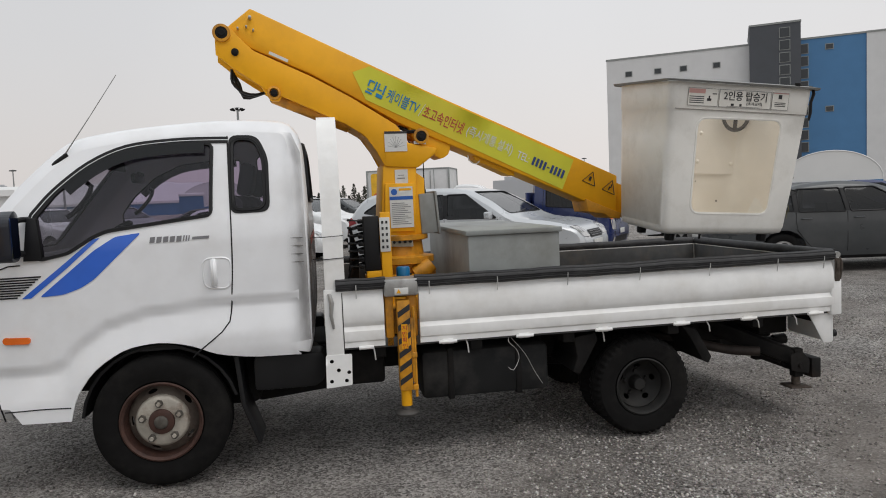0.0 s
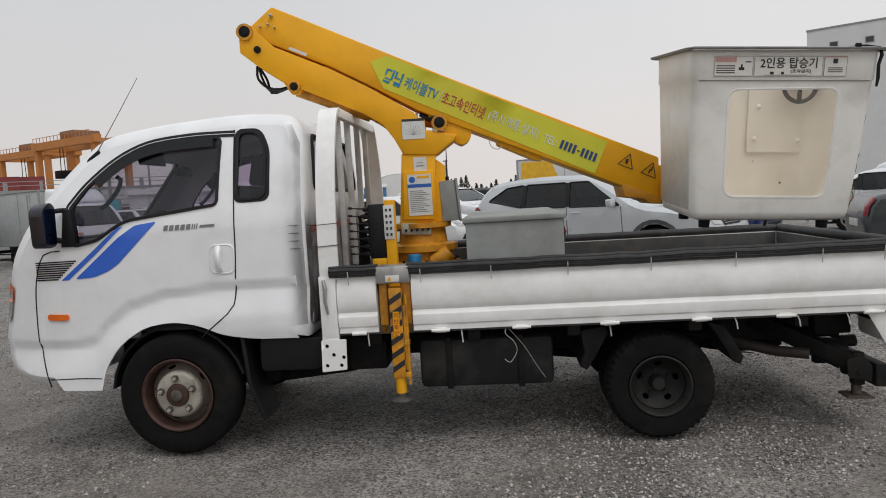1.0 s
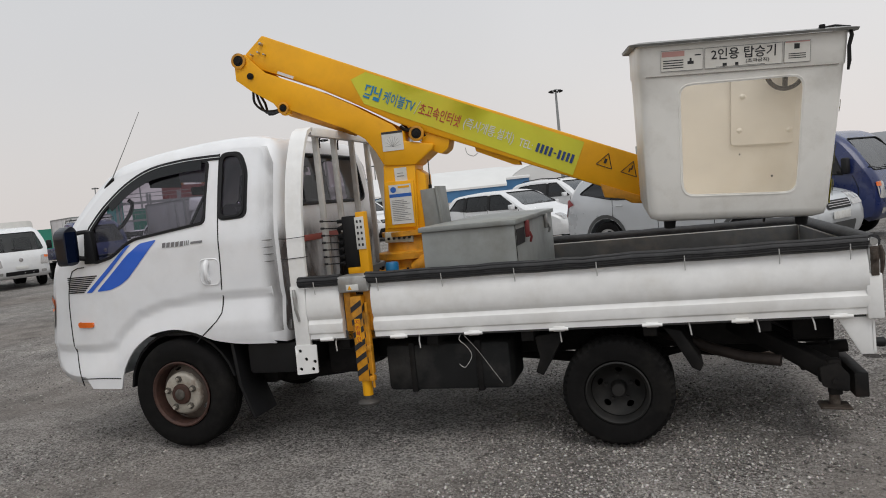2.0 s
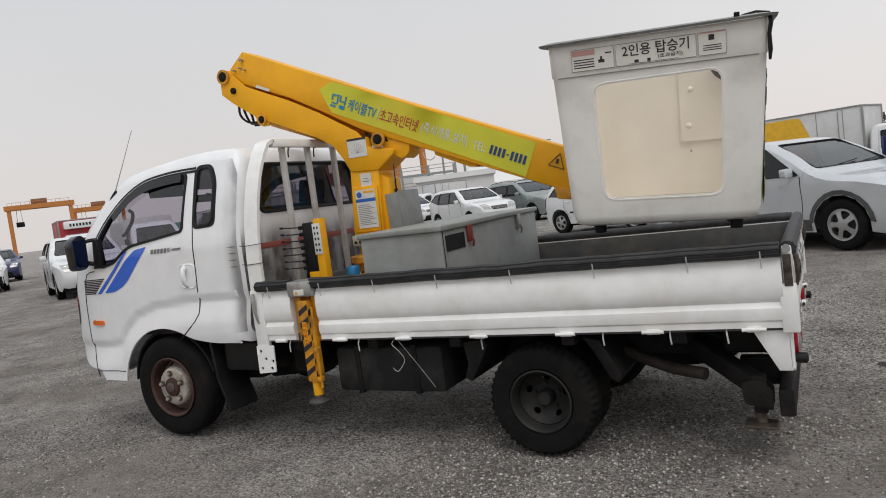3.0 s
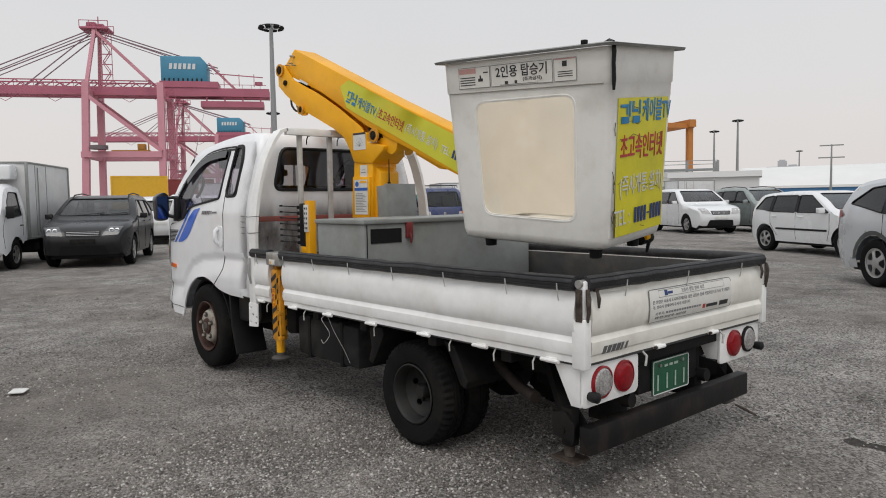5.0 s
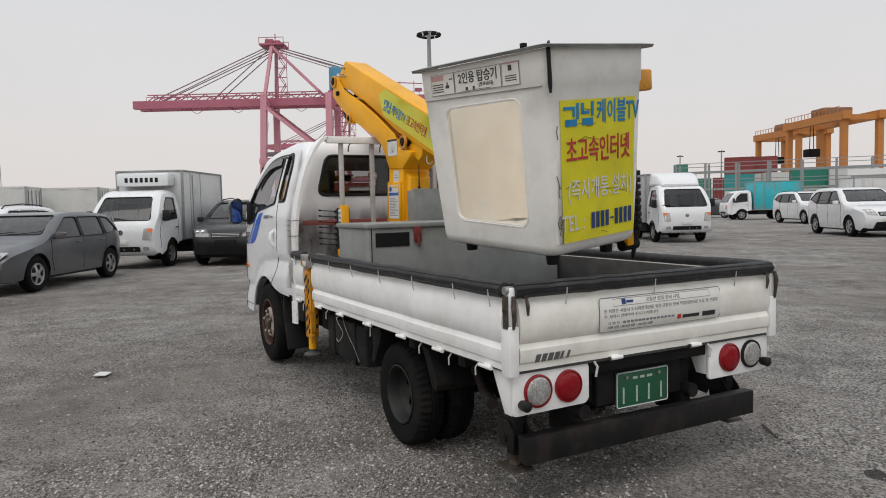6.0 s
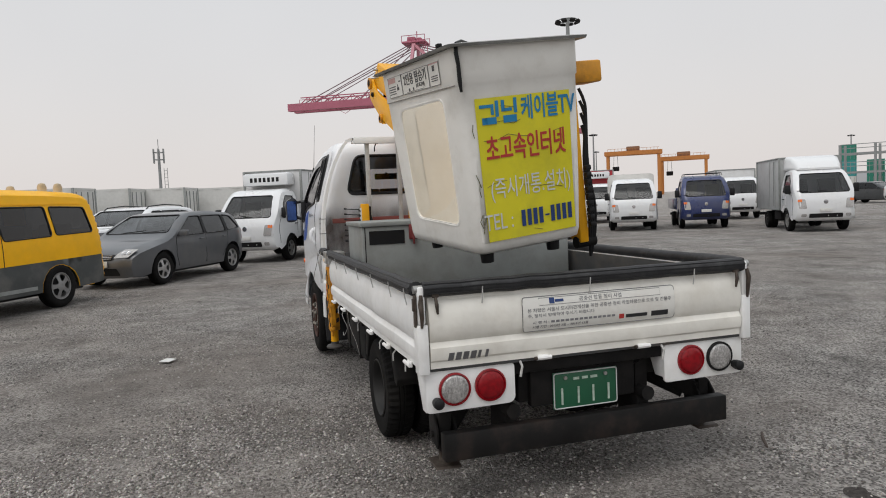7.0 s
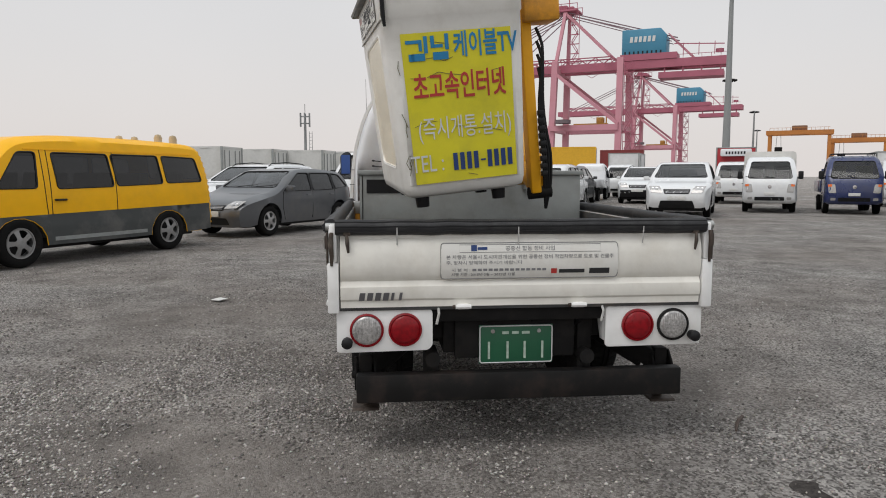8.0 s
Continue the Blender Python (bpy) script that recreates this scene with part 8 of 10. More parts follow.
def light_truck(name, label, paint, m, body=None, spoiler=False, group="parked trucks", reefer=False, roof_rack=False, canopy=None, trim=None, wb=2.5, rear=1.3):
    """A one-ton cab-over truck: cab, frame, and a box, canopy or open bed."""
    root = thing(name, label, "truck", group)
    fx = wb / 2

    def half(X, z):
        h = 0.85
        if z > 1.2:
            h -= 0.15 * ((z - 1.2) / 0.7) ** 1.3
        X = X - fx
        if X > 0.55:
            h -= 0.1 * ((X - 0.55) / 0.4) ** 2
        if z < 0.7:
            h += 0.012
        return h

    prof = [(0.75, 0.32), (0.9, 0.36), (0.96, 0.5), (0.97, 0.78), (0.94, 1.0), (0.88, 1.14), (0.64, 1.5), (0.42, 1.74), (0.25, 1.86), (-0.1, 1.92), (-0.5, 1.92), (-0.64, 1.86), (-0.68, 1.7), (-0.69, 1.0), (-0.68, 0.62)]
    prof = [(x + fx, z) for x, z in prof]
    bottom = [(fx - 0.42, 0.6)] + arch(fx, 0.33, 0.4, fx - 0.4, fx + 0.42, 0.45)[1:] + [(fx + 0.65, 0.33)]
    sh = shell(prof, bottom, 0.07, half, 0.14)
    win = rounded([(fx + 0.47, 1.14), (fx - 0.36, 1.2), (fx - 0.38, 1.72), (fx + 0.05, 1.73), (fx + 0.3, 1.52)], 0.04)
    s0, s1 = sh["where"](fx + 0.86, 1.17), sh["where"](fx + 0.42, 1.74)
    fs = rounded([(s0, -0.72), (s1, -0.66), (s1, 0.66), (s0, 0.72)], 0.08)
    bm = bmesh.new()
    for s in (1, -1):
        panel(bm, sh["outline"], [win], 0.14, sh["side"](s))
    panel(bm, [(0, -sh["W"]), (sh["length"], -sh["W"]), (sh["length"], sh["W"]), (0, sh["W"])], [fs], 0.14, sh["wrap"]())
    bmesh.ops.remove_doubles(bm, verts=bm.verts, dist=0.006)
    cabo = part("cab", bm, paint, root, angle=50)
    glaze(root, sh, [("door_window", win)], "side", PANE_DARK)
    glaze(root, sh, [("windscreen", fs)], "wrap", PANE)
    gaps(root, sh, [[(fx - 0.42, 1.75), (fx - 0.43, 1.1), (fx - 0.42, 0.7)], [(fx + 0.6, 1.12), (fx + 0.68, 0.9), (fx + 0.66, 0.5)]])
    bm = bmesh.new()
    box(bm, fx - 0.6, fx + 0.7, -0.7, 0.7, 0.6, 0.95, 0.03)
    for y in (-0.4, 0.4):
        prism(bm, [(fx - 0.3, 0.9), (fx - 0.15, 0.9), (fx - 0.35, 1.6), (fx - 0.48, 1.6)], y - 0.25, y + 0.25, "y", 0.02)
    prism(bm, [(fx + 0.4, 0.9), (fx + 0.78, 0.9), (fx + 0.74, 1.12), (fx + 0.42, 1.1)], -0.68, 0.68, "y", 0.02)
    part("cabin", bm, INTERIOR, root)
    for s in (1, -1):
        c0, c1 = sh["where"](fx + 0.97, 0.7), sh["where"](fx + 0.93, 0.98)
        patch(root, "headlamp", sh, "wrap", rounded([(c0, s * 0.58), (c1, s * 0.62), (c1, s * 0.84), (c0, s * 0.82)], 0.04), 0.006, CLEAR_LENS, "clear headlamp", step=0.1)
        patch(root, "turn_signal", sh, "wrap", rounded([(c1 - 0.08, s * 0.72), (c1, s * 0.72), (c1, s * 0.845), (c1 - 0.08, s * 0.845)], 0.02), 0.009, ORANGE, "orange turn signal", step=0.1)
        bm = bmesh.new()
        box(bm, fx + 0.5, fx + 0.6, s * 0.95 - 0.08, s * 0.95 + 0.08, 1.15, 1.42, 0.03)
        tube(bm, [(fx + 0.55, s * 0.9, 1.2), (fx + 0.5, s * 0.8, 1.2)], 0.02, 6)
        part("wing_mirror", bm, BLACK, root, "black wing mirror")
        bm = bmesh.new()
        tube(bm, [(fx - 0.25, s * 0.85, 0.98), (fx - 0.27, s * 0.885, 0.98), (fx - 0.36, s * 0.885, 0.98), (fx - 0.38, s * 0.85, 0.98)], 0.014, 6)
        part("door_handle", bm, BLACK, root)
        f0, f1 = sh["where"](fx + 0.95, 0.45), sh["where"](fx + 0.965, 0.54)
        patch(root, "fog_lamp", sh, "wrap", rounded([(f0, s * 0.58), (f1, s * 0.58), (f1, s * 0.74), (f0, s * 0.74)], 0.03), 0.006, CLEAR_LENS, step=0.1)
    i0, i1 = sh["where"](fx + 0.94, 0.42), sh["where"](fx + 0.965, 0.55)
    patch(root, "intake", sh, "wrap", rounded([(i0, -0.5), (i1, -0.5), (i1, 0.5), (i0, 0.5)], 0.03), 0.005, BLACK, "black bumper intake", step=0.12)
    g0, g1 = sh["where"](fx + 0.96, 0.84), sh["where"](fx + 0.945, 0.93)
    patch(root, "grille_panel", sh, "wrap", rounded([(g0, -0.5), (g1, -0.5), (g1, 0.5), (g0, 0.5)], 0.02), 0.004, paint, "", step=0.12)
    bm = bmesh.new()
    x = fx + 0.975
    box(bm, x, x + 0.014, -0.17, 0.17, 0.6, 0.7, 0.003)
    part("number_plate", bm, LABEL, root, "blank pale number plate")
    bm = bmesh.new()
    lathe(bm, [(0.0, 0.0), (0.06, 0.002), (0.065, 0.012)], 14, frame_of((fx + 0.975, 0, 0.89), (0, 1, 0), (-1, 0, 0)))
    part("emblem", bm, CHROME, root, "plain round emblem")
    for y in (-0.5, 0.1):
        bm = bmesh.new()
        tube(bm, [sh["wrap"](0.012)(s0 + 0.01, y + 0.1), sh["wrap"](0.014)(s0 + 0.05, y - 0.15), sh["wrap"](0.014)(s0 + 0.07, y - 0.3)], 0.009, 5)
        part("wiper", bm, BLACK, root)
    bm = bmesh.new()
    x1 = -wb / 2 - rear
    for y in (-0.35, 0.35):
        box(bm, x1, fx + 0.4, y - 0.04, y + 0.04, 0.45, 0.6, 0.006)
    box(bm, -0.5, 0.3, -0.78, -0.4, 0.32, 0.58, 0.02)
    box(bm, -0.4, 0.2, 0.42, 0.78, 0.34, 0.58, 0.02)
    tube(bm, [(-wb / 2, -0.6, 0.29), (-wb / 2, 0.6, 0.29)], 0.07, 8)
    box(bm, x1, x1 + 0.06, -0.8, 0.8, 0.4, 0.5, 0.006)
    part("chassis", bm, DARK, root)
    bx = fx - 0.78
    if body:
        mt, top, lab = body
        cb = box_body(root, x1, bx, 1.72, 0.66, top, mt, lab)
        if reefer:
            bm = bmesh.new()
            box(bm, bx, bx + 0.45, -0.68, 0.68, top - 0.42, top - 0.08, 0.06)
            u = part("cooling_unit", bm, CAR_WHITE, cb, "white cooling unit with louvres")
            for k in range(7):
                bm = bmesh.new()
                y = -0.45 + 0.13 * k
                box(bm, bx + 0.44, bx + 0.456, y, y + 0.08, top - 0.32, top - 0.2, 0.004)
                part("louvre", bm, BLACK, u)
    else:
        bm = bmesh.new()
        box(bm, x1, bx, -0.86, 0.86, 0.68, 0.74, 0.006)
        for s in (1, -1):
            box(bm, x1, bx, s * 0.86 - 0.015, s * 0.86 + 0.015, 0.7, 1.08, 0.006)
        box(bm, x1 - 0.015, x1 + 0.015, -0.86, 0.86, 0.7, 1.08, 0.006)
        box(bm, bx - 0.02, bx + 0.02, -0.86, 0.86, 0.7, 1.5, 0.006)
        part("load_bed", bm, trim or paint, root, "steel load bed")
    if canopy:
        bm = bmesh.new()
        ringx = []
        for x in np.linspace(x1, bx + 0.2, 7):
            ringx.append([(x, y, z) for y, z in rounded([(-0.86, 1.0), (0.86, 1.0), (0.84, 2.12), (-0.84, 2.12)], 0.14, 4)])
        ring_mesh(bm, ringx)
        part("canopy", bm, canopy, root, "pale rounded canvas canopy")
    if spoiler:
        bm = bmesh.new()
        ringx = []
        for x, w, z in ((fx + 0.28, 0.62, 1.92), (fx + 0.12, 0.68, 2.1), (fx - 0.2, 0.74, 2.26), (bx + 0.12, 0.78, 2.32)):
            ringx.append([(x, y, q) for y, q in rounded([(-w, 1.86), (w, 1.86), (w - 0.06, z), (-w + 0.06, z)], 0.1, 3)])
        ring_mesh(bm, ringx)
        part("roof_spoiler", bm, paint, root, "rounded roof wind deflector")
    if roof_rack:
        bm = bmesh.new()
        for y in (-0.6, -0.3, 0.0, 0.3, 0.6):
            tube(bm, [(fx + 0.2, y, 1.98), (fx - 0.6, y, 2.0)], 0.012, 6)
        for x in (fx + 0.2, fx - 0.2, fx - 0.6):
            tube(bm, [(x, -0.66, 1.9), (x, -0.64, 1.99), (x, 0.64, 1.99), (x, 0.66, 1.9)], 0.014, 6)
        part("roof_rack", bm, BLACK, root, "black roof rack")
    add_wheels(root, 0.33, 0.19, (fx,), 1.5, STEEL)
    add_wheels(root, 0.29, 0.16, (-wb / 2,), 1.54, RIM_DARK, (-wb / 2,))
    root.matrix_basis = m
    return root


def passenger_van(m):
    """The yellow school-type van with grey lower half."""
    root = thing("passenger_van", "yellow passenger van with grey lower body and roof beacons on gravel", "van")

    def half(X, z):
        h = 0.86
        if z > 1.0:
            h -= 0.12 * ((z - 1.0) / 0.95) ** 1.5
        if X > 1.9:
            h -= 0.12 * ((X - 1.9) / 0.5) ** 2
        if X < -2.2:
            h -= 0.08 * ((-2.2 - X) / 0.3) ** 2
        if z < 0.62:
            h += 0.012
        return h

    prof = [(2.25, 0.3), (2.38, 0.38), (2.42, 0.6), (2.38, 0.9), (2.2, 1.08), (1.75, 1.5), (1.45, 1.8), (1.2, 1.91), (0.6, 1.97), (-0.8, 1.98), (-2.0, 1.94), (-2.26, 1.86), (-2.4, 1.5), (-2.5, 1.0), (-2.53, 0.6), (-2.5, 0.36), (-2.4, 0.3)]
    fx, rx = 1.36, -1.36
    bottom = [(-2.1, 0.3)] + arch(rx, 0.32, 0.4, rx - 0.38, rx + 0.38, 0.3) + arch(fx, 0.32, 0.4, fx - 0.38, fx + 0.38, 0.3) + [(2.0, 0.3)]
    sh = shell(prof, bottom, 0.09, half, 0.12)
    wins = [("front_window", [(1.66, 1.16), (1.06, 1.16), (1.03, 1.7), (1.3, 1.7)]), ("side_window", [(0.74, 1.15), (-0.25, 1.17), (-0.18, 1.7), (0.79, 1.7)]), ("side_window", [(-0.32, 1.18), (-1.27, 1.21), (-1.2, 1.7), (-0.24, 1.7)]),
            ("side_window", [(-1.36, 1.22), (-2.2, 1.24), (-2.08, 1.68), (-1.29, 1.7)])]
    wins = [(n, rounded(w, 0.06)) for n, w in wins]
    s0, s1 = sh["where"](2.15, 1.12), sh["where"](1.5, 1.76)
    q0, q1 = sh["where"](-2.27, 1.8), sh["where"](-2.44, 1.3)
    fs = rounded([(s0, -0.7), (s1, -0.64), (s1, 0.64), (s0, 0.7)], 0.08)
    rs = rounded([(q0, -0.6), (q1, -0.64), (q1, 0.64), (q0, 0.6)], 0.08)
    bm = bmesh.new()
    for s in (1, -1):
        panel(bm, sh["outline"], [w for _, w in wins], 0.1, sh["side"](s))
    panel(bm, [(0, -sh["W"]), (sh["length"], -sh["W"]), (sh["length"], sh["W"]), (0, sh["W"])], [fs, rs], 0.12, sh["wrap"]())
    bmesh.ops.remove_doubles(bm, verts=bm.verts, dist=0.006)
    part("body", bm, VAN_YELLOW, root, "yellow painted body", angle=50)
    glaze(root, sh, wins, "side", PANE_DARK, 0.2)
    glaze(root, sh, [("windscreen", fs), ("tailgate_window", rs)], "wrap", PANE_DARK, 0.2)
    for s in (1, -1):
        low = [(-2.4, 0.82), (-2.42, 0.33), (-2.1, 0.31)] + arch(rx, 0.32, 0.41, rx - 0.4, rx + 0.4, 0.3) + arch(fx, 0.32, 0.41, fx - 0.4, fx + 0.4, 0.3) + [(2.0, 0.31), (2.28, 0.4), (2.3, 0.74)]
        patch(root, "lower_panel", sh, "side", low, 0.006, mat("van_grey", (0.042, 0.047, 0.047), 0.5, var=0.06, dirt=(0.16, 0.15, 0.14), amount=0.5, dscale=2), "dark grey lower panel", s, 0.1)
        patch(root, "sill_stripe", sh, "side", [(-0.85, 0.36), (0.85, 0.36), (0.85, 0.42), (-0.85, 0.42)], 0.014, GALV, "pale sill stripe", s, 0.3)
        bm = bmesh.new()
        tube(bm, [(0.8, s * 0.855, 0.98), (0.78, s * 0.89, 0.98), (0.64, s * 0.89, 0.98), (0.62, s * 0.855, 0.98)], 0.018, 6)
        part("door_handle", bm, BLACK, root)
        bm = bmesh.new()
        tube(bm, [sh["side"](s, 0.004)(x, 1.74) for x in np.linspace(1.2, -2.0, 12)], 0.008, 4)
        part("rain_gutter", bm, VAN_YELLOW, root)
    gaps(root, sh, [[(0.96, 1.74), (0.94, 1.0), (0.9, 0.62)], [(-0.28, 1.74), (-0.29, 0.62)], [(0.86, 1.74), (0.85, 0.62)]], 0.007)
    for (x, y), mt in (((-1.6, 0.45), ORANGE), ((-1.95, 0.45), ORANGE), ((-1.6, -0.45), ORANGE), ((-1.95, -0.45), ORANGE)):
        bm = bmesh.new()
        lathe(bm, [(0.0, 0.17), (0.05, 0.15), (0.07, 0.09), (0.065, 0.03), (0.08, 0.0)], 14, frame_of((x, y, 1.955), (1, 0, 0), (0, 0, 1)))
        part("beacon", bm, mat("faded_beacon", (0.5, 0.4, 0.25), 0.4, var=0.2), root, "faded amber roof beacon")
    bm = bmesh.new()
    box(bm, -2.3, 2.0, -0.74, 0.74, 0.4, 0.6, 0.02)
    for x in (0.85, 0.0, -0.85, -1.7):
        for y in (-0.4, 0.4):
            prism(bm, [(x - 0.2, 0.6), (x, 0.6), (x - 0.12, 1.4), (x - 0.26, 1.4)], y - 0.26, y + 0.26, "y", 0.02)
    part("cabin", bm, INTERIOR, root)
    bm = bmesh.new()
    box(bm, -2.2, 2.0, -0.6, 0.6, 0.22, 0.4, 0.02)
    part("underbody", bm, BLACK, root)
    add_wheels(root, 0.335, 0.2, (fx, rx), 1.56, mat("van_alloy", (0.3, 0.3, 0.3), 0.4, 0.6, dirt=(0.12, 0.11, 0.1), amount=0.5, dscale=8))
    for ch in root.children:
        if not ch.name.startswith("wheel"):
            ch.matrix_basis = Matrix.Diagonal((1.0, 1.0, 0.925, 1)) @ ch.matrix_basis
    root.matrix_basis = m
    return root


passenger_van(pose(-4.61, -4.66, 0, 0, 0, -28.2))
car("hatchback", "dusty grey hatchback parked behind a yellow van", "hatch", CAR_GREY, pose(-9.59, -2.02, 0, 0, 0, -31.0), height=0.95)
car("suv", "white estate car with black roof rails behind a grey hatchback", "suv", CAR_WHITE, pose(-14.17, -3.24, 0, 0, 0, -28.5), rails=True, height=0.93)
light_truck("refrigerated_truck", "white light truck with a cooled cargo box", CAR_WHITE, pose(-14.03, 0.83, 0, 0, 0, -30.0), (BOX_WHITE, 2.45, "white insulated cargo box"), reefer=True)
car("suv", "black SUV with dark glass beside a cooled truck", "suv", CAR_BLACK, pose(-13.41, 3.05, 0, 0, 0, -26.9), lens=SMOKED_LENS, plate=DARK, rails=True, height=0.97)
car("suv", "white SUV seen from its tail in the car row", "suv", CAR_WHITE, pose(-21.56, 7.69, 0, 0, 0, 152.2))
car("suv", "dark grey SUV in the car row", "suv", CAR_DARKGREY, pose(-25.17, 9.22, 0, 0, 0, 152.2))
light_truck("pickup_truck", "white open truck in the car row", CAR_WHITE, pose(-29.62, 11.45, 0, 0, 0, 152.2))
car("suv", "white and black SUV facing down the lane", "suv", CAR_WHITE, pose(-26.24, 13.17, 0, 0, 0, -27.7), cladding=BLACK, rails=True)
car("suv", "white SUV with a bright grille beside a red cooled truck", "suv", CAR_WHITE, pose(-15.38, 10.28, 0, 0, 0, -28.5))
light_truck("refrigerated_truck", "white light truck with a red cooled box", CAR_WHITE, pose(-25.61, 17.49, 0, 0, 0, -29.4), (BOX_RED, 2.6, "red insulated cargo box"), reefer=True)
light_truck("canopy_truck", "white light truck with a pale canvas canopy", CAR_WHITE, pose(-17.78, 14.63, 0, 0, 0, -29.3), canopy=mat("canvas", (0.62, 0.61, 0.58), 0.8, var=0.06))
light_truck("pickup_truck", "navy blue light truck with a roof rack", CAR_NAVY, pose(-16.53, 16.81, 0, 0, 0, -29.5), roof_rack=True)
light_truck("box_truck", "white light truck with a grey cargo box and wind deflector", CAR_WHITE, pose(-11.81, 17.34, 0, 0, 0, -29.0), (BOX_GREY, 2.3, "grey ribbed cargo box"), spoiler=True, wb=2.6)
car("suv", "silver SUV behind a box truck", "suv", CAR_SILVER, pose(-15.58, 21.22, 0, 0, 0, -30.0))
light_truck("box_truck", "white light truck behind a navy one", CAR_WHITE, pose(-21.67, 22.70, 0, 0, 0, -29.7), (BOX_WHITE, 2.3, "white cargo box"))
light_truck("box_truck", "white light truck with a teal printed box", CAR_WHITE, pose(-25.12, 39.46, 0, 0, 0, -122.0), (BOX_TEAL, 2.5, "teal printed cargo box"))
light_truck("box_truck", "white light truck with a plain white box", CAR_WHITE, pose(-22.24, 45.37, 0, 0, 0, -116.0), (BOX_WHITE, 2.6, "white cargo box"))
car("suv", "white SUV parked beside a teal truck", "suv", CAR_WHITE, pose(-17.98, 34.33, 0, 0, 0, -28.0), rails=True)
car("suv", "white SUV with black bumper intake in the second row", "suv", CAR_WHITE, pose(-8.96, 23.98, 0, 0, 0, -34.1))
car("suv", "grey green SUV with roof rails in the second row", "suv", mat("car_green_grey", (0.26, 0.29, 0.28), 0.35, 0.3, coat=0.4), pose(-7.06, 25.71, 0, 0, 0, -29.8), rails=True)
car("hatchback", "white hatchback with a black door strip", "hatch", CAR_WHITE, pose(-0.72, 15.79, 0, 0, 0, -27.6), cladding=BLACK)
car("suv", "silver SUV with alloy wheels close behind the truck", "suv", CAR_SILVER, pose(3.85, 9.33, 0, 0, 0, -37.0), tail=1.12, height=0.96, cladding=TRIM_GREY)
car("suv", "white SUV with dark side glass behind a silver one", "suv", CAR_WHITE, pose(0.32, 20.81, 0, 0, 0, -34.5), rails=True)
car("sedan", "dark grey sedan with tinted windows", "sedan", CAR_DARKGREY, pose(9.85, 7.12, 0, 0, 0, -13.6))
light_truck("pickup_truck", "navy blue light truck beside a silver SUV", CAR_NAVY, pose(5.26, 11.4, 0, 0, 0, -36.9))
light_truck("box_truck", "white box truck with a yellow and orange print", CAR_WHITE, pose(5.27, 22.15, 0, 0, 0, -20.0), (BOX_WHITE, 2.55, "white cargo box"))
bm = bmesh.new()
wmx = pose(5.27, 22.15, 0, 0, 0, -20.0)
prism(bm, rounded([(-2.4, 1.0), (-0.7, 1.0), (-1.3, 2.45), (-2.4, 2.45)], 0.1), -0.885, -0.875, "y", 0, wmx)
solo("print_panel", bm, mat("print_yellow", (0.75, 0.42, 0.02), 0.4), "yellow print on a white cargo box", "sign")
bm = bmesh.new()
prism(bm, rounded([(-2.35, 1.0), (-0.75, 1.0), (-1.2, 1.5), (-1.8, 1.8), (-2.35, 1.75)], 0.2), -0.895, -0.886, "y", 0, wmx)
solo("print_panel", bm, mat("print_orange", (0.65, 0.13, 0.02), 0.4), "orange wave print on a white cargo box", "sign")
car("sedan", "white sedan behind the silver SUV row", "sedan", CAR_WHITE, pose(11.71, 13.44, 0, 0, 0, -35.8))
car("suv", "white SUV further back in the yard", "suv", CAR_WHITE, pose(14.78, 17.07, 0, 0, 0, -35.8))
car("sedan", "navy sedan further back in the yard", "sedan", CAR_NAVY, pose(17.32, 15.05, 0, 0, 0, -35.6))
for x, y, a, kind, paint, lab in ((-3.89, 31.41, -19.7, "sedan", CAR_DARKGREY, "dark sedan far back in the yard"), (1.84, 31.96, -24.8, "suv", CAR_DARKGREY, "dark SUV far back in the yard"), (7.6, 30.92, -24.9, "sedan", CAR_WHITE, "white sedan far back in the yard"),
                                  (-14.54, 41.23, -5.0, "sedan", CAR_SILVER, "silver sedan far back in the yard"), (-31.05, 42.24, 10.0, "sedan", CAR_DARKGREY, "dark sedan near the container racks"), (-35.88, 44.14, 10.3, "sedan", CAR_WHITE, "white sedan near the container racks"),
                                  (-32.12, 15.32, 152.3, "sedan", CAR_DARKGREY, "dark sedan at the end of the lane"), (-34.74, 18.86, -27.6, "suv", CAR_NAVY, "navy SUV at the end of the lane")):
    car("sedan" if kind == "sedan" else "suv", lab, kind, paint, pose(x, y, 0, 0, 0, a))
light_truck("box_truck", "white box truck at the end of the lane", CAR_WHITE, pose(-34.19, 15.1, 0, 0, 0, -27.7), (BOX_WHITE, 2.6, "white cargo box"))


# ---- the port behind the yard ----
# distance haze is mixed into the cranes' pink and crimson, paler than their paint
QUAY_PINK = mat("hazed_crane_pink", (0.55, 0.25, 0.3), 0.6, var=0.08, scale=0.2, dirt=(0.3, 0.09, 0.1), amount=0.4, dscale=0.1)
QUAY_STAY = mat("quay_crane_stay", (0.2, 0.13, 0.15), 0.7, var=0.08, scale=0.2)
QUAY_DARK = mat("hazed_crane_crimson", (0.39, 0.115, 0.165), 0.6, var=0.08, scale=0.2)
HOUSE_BLUE = mat("machine_house_blue", (0.05, 0.22, 0.34), 0.5, var=0.06, scale=0.3)
RTG_ORANGE = mat("yard_crane_orange", (0.5, 0.19, 0.04), 0.6, var=0.1, scale=0.2, dirt=(0.2, 0.09, 0.04), amount=0.5, dscale=0.2)
MAST = mat("galvanised_mast", (0.27, 0.28, 0.28), 0.5, 0.3, var=0.05)
CLAD_WHITE = mat("white_cladding", (0.62, 0.62, 0.62), 0.6, var=0.04, scale=0.3)
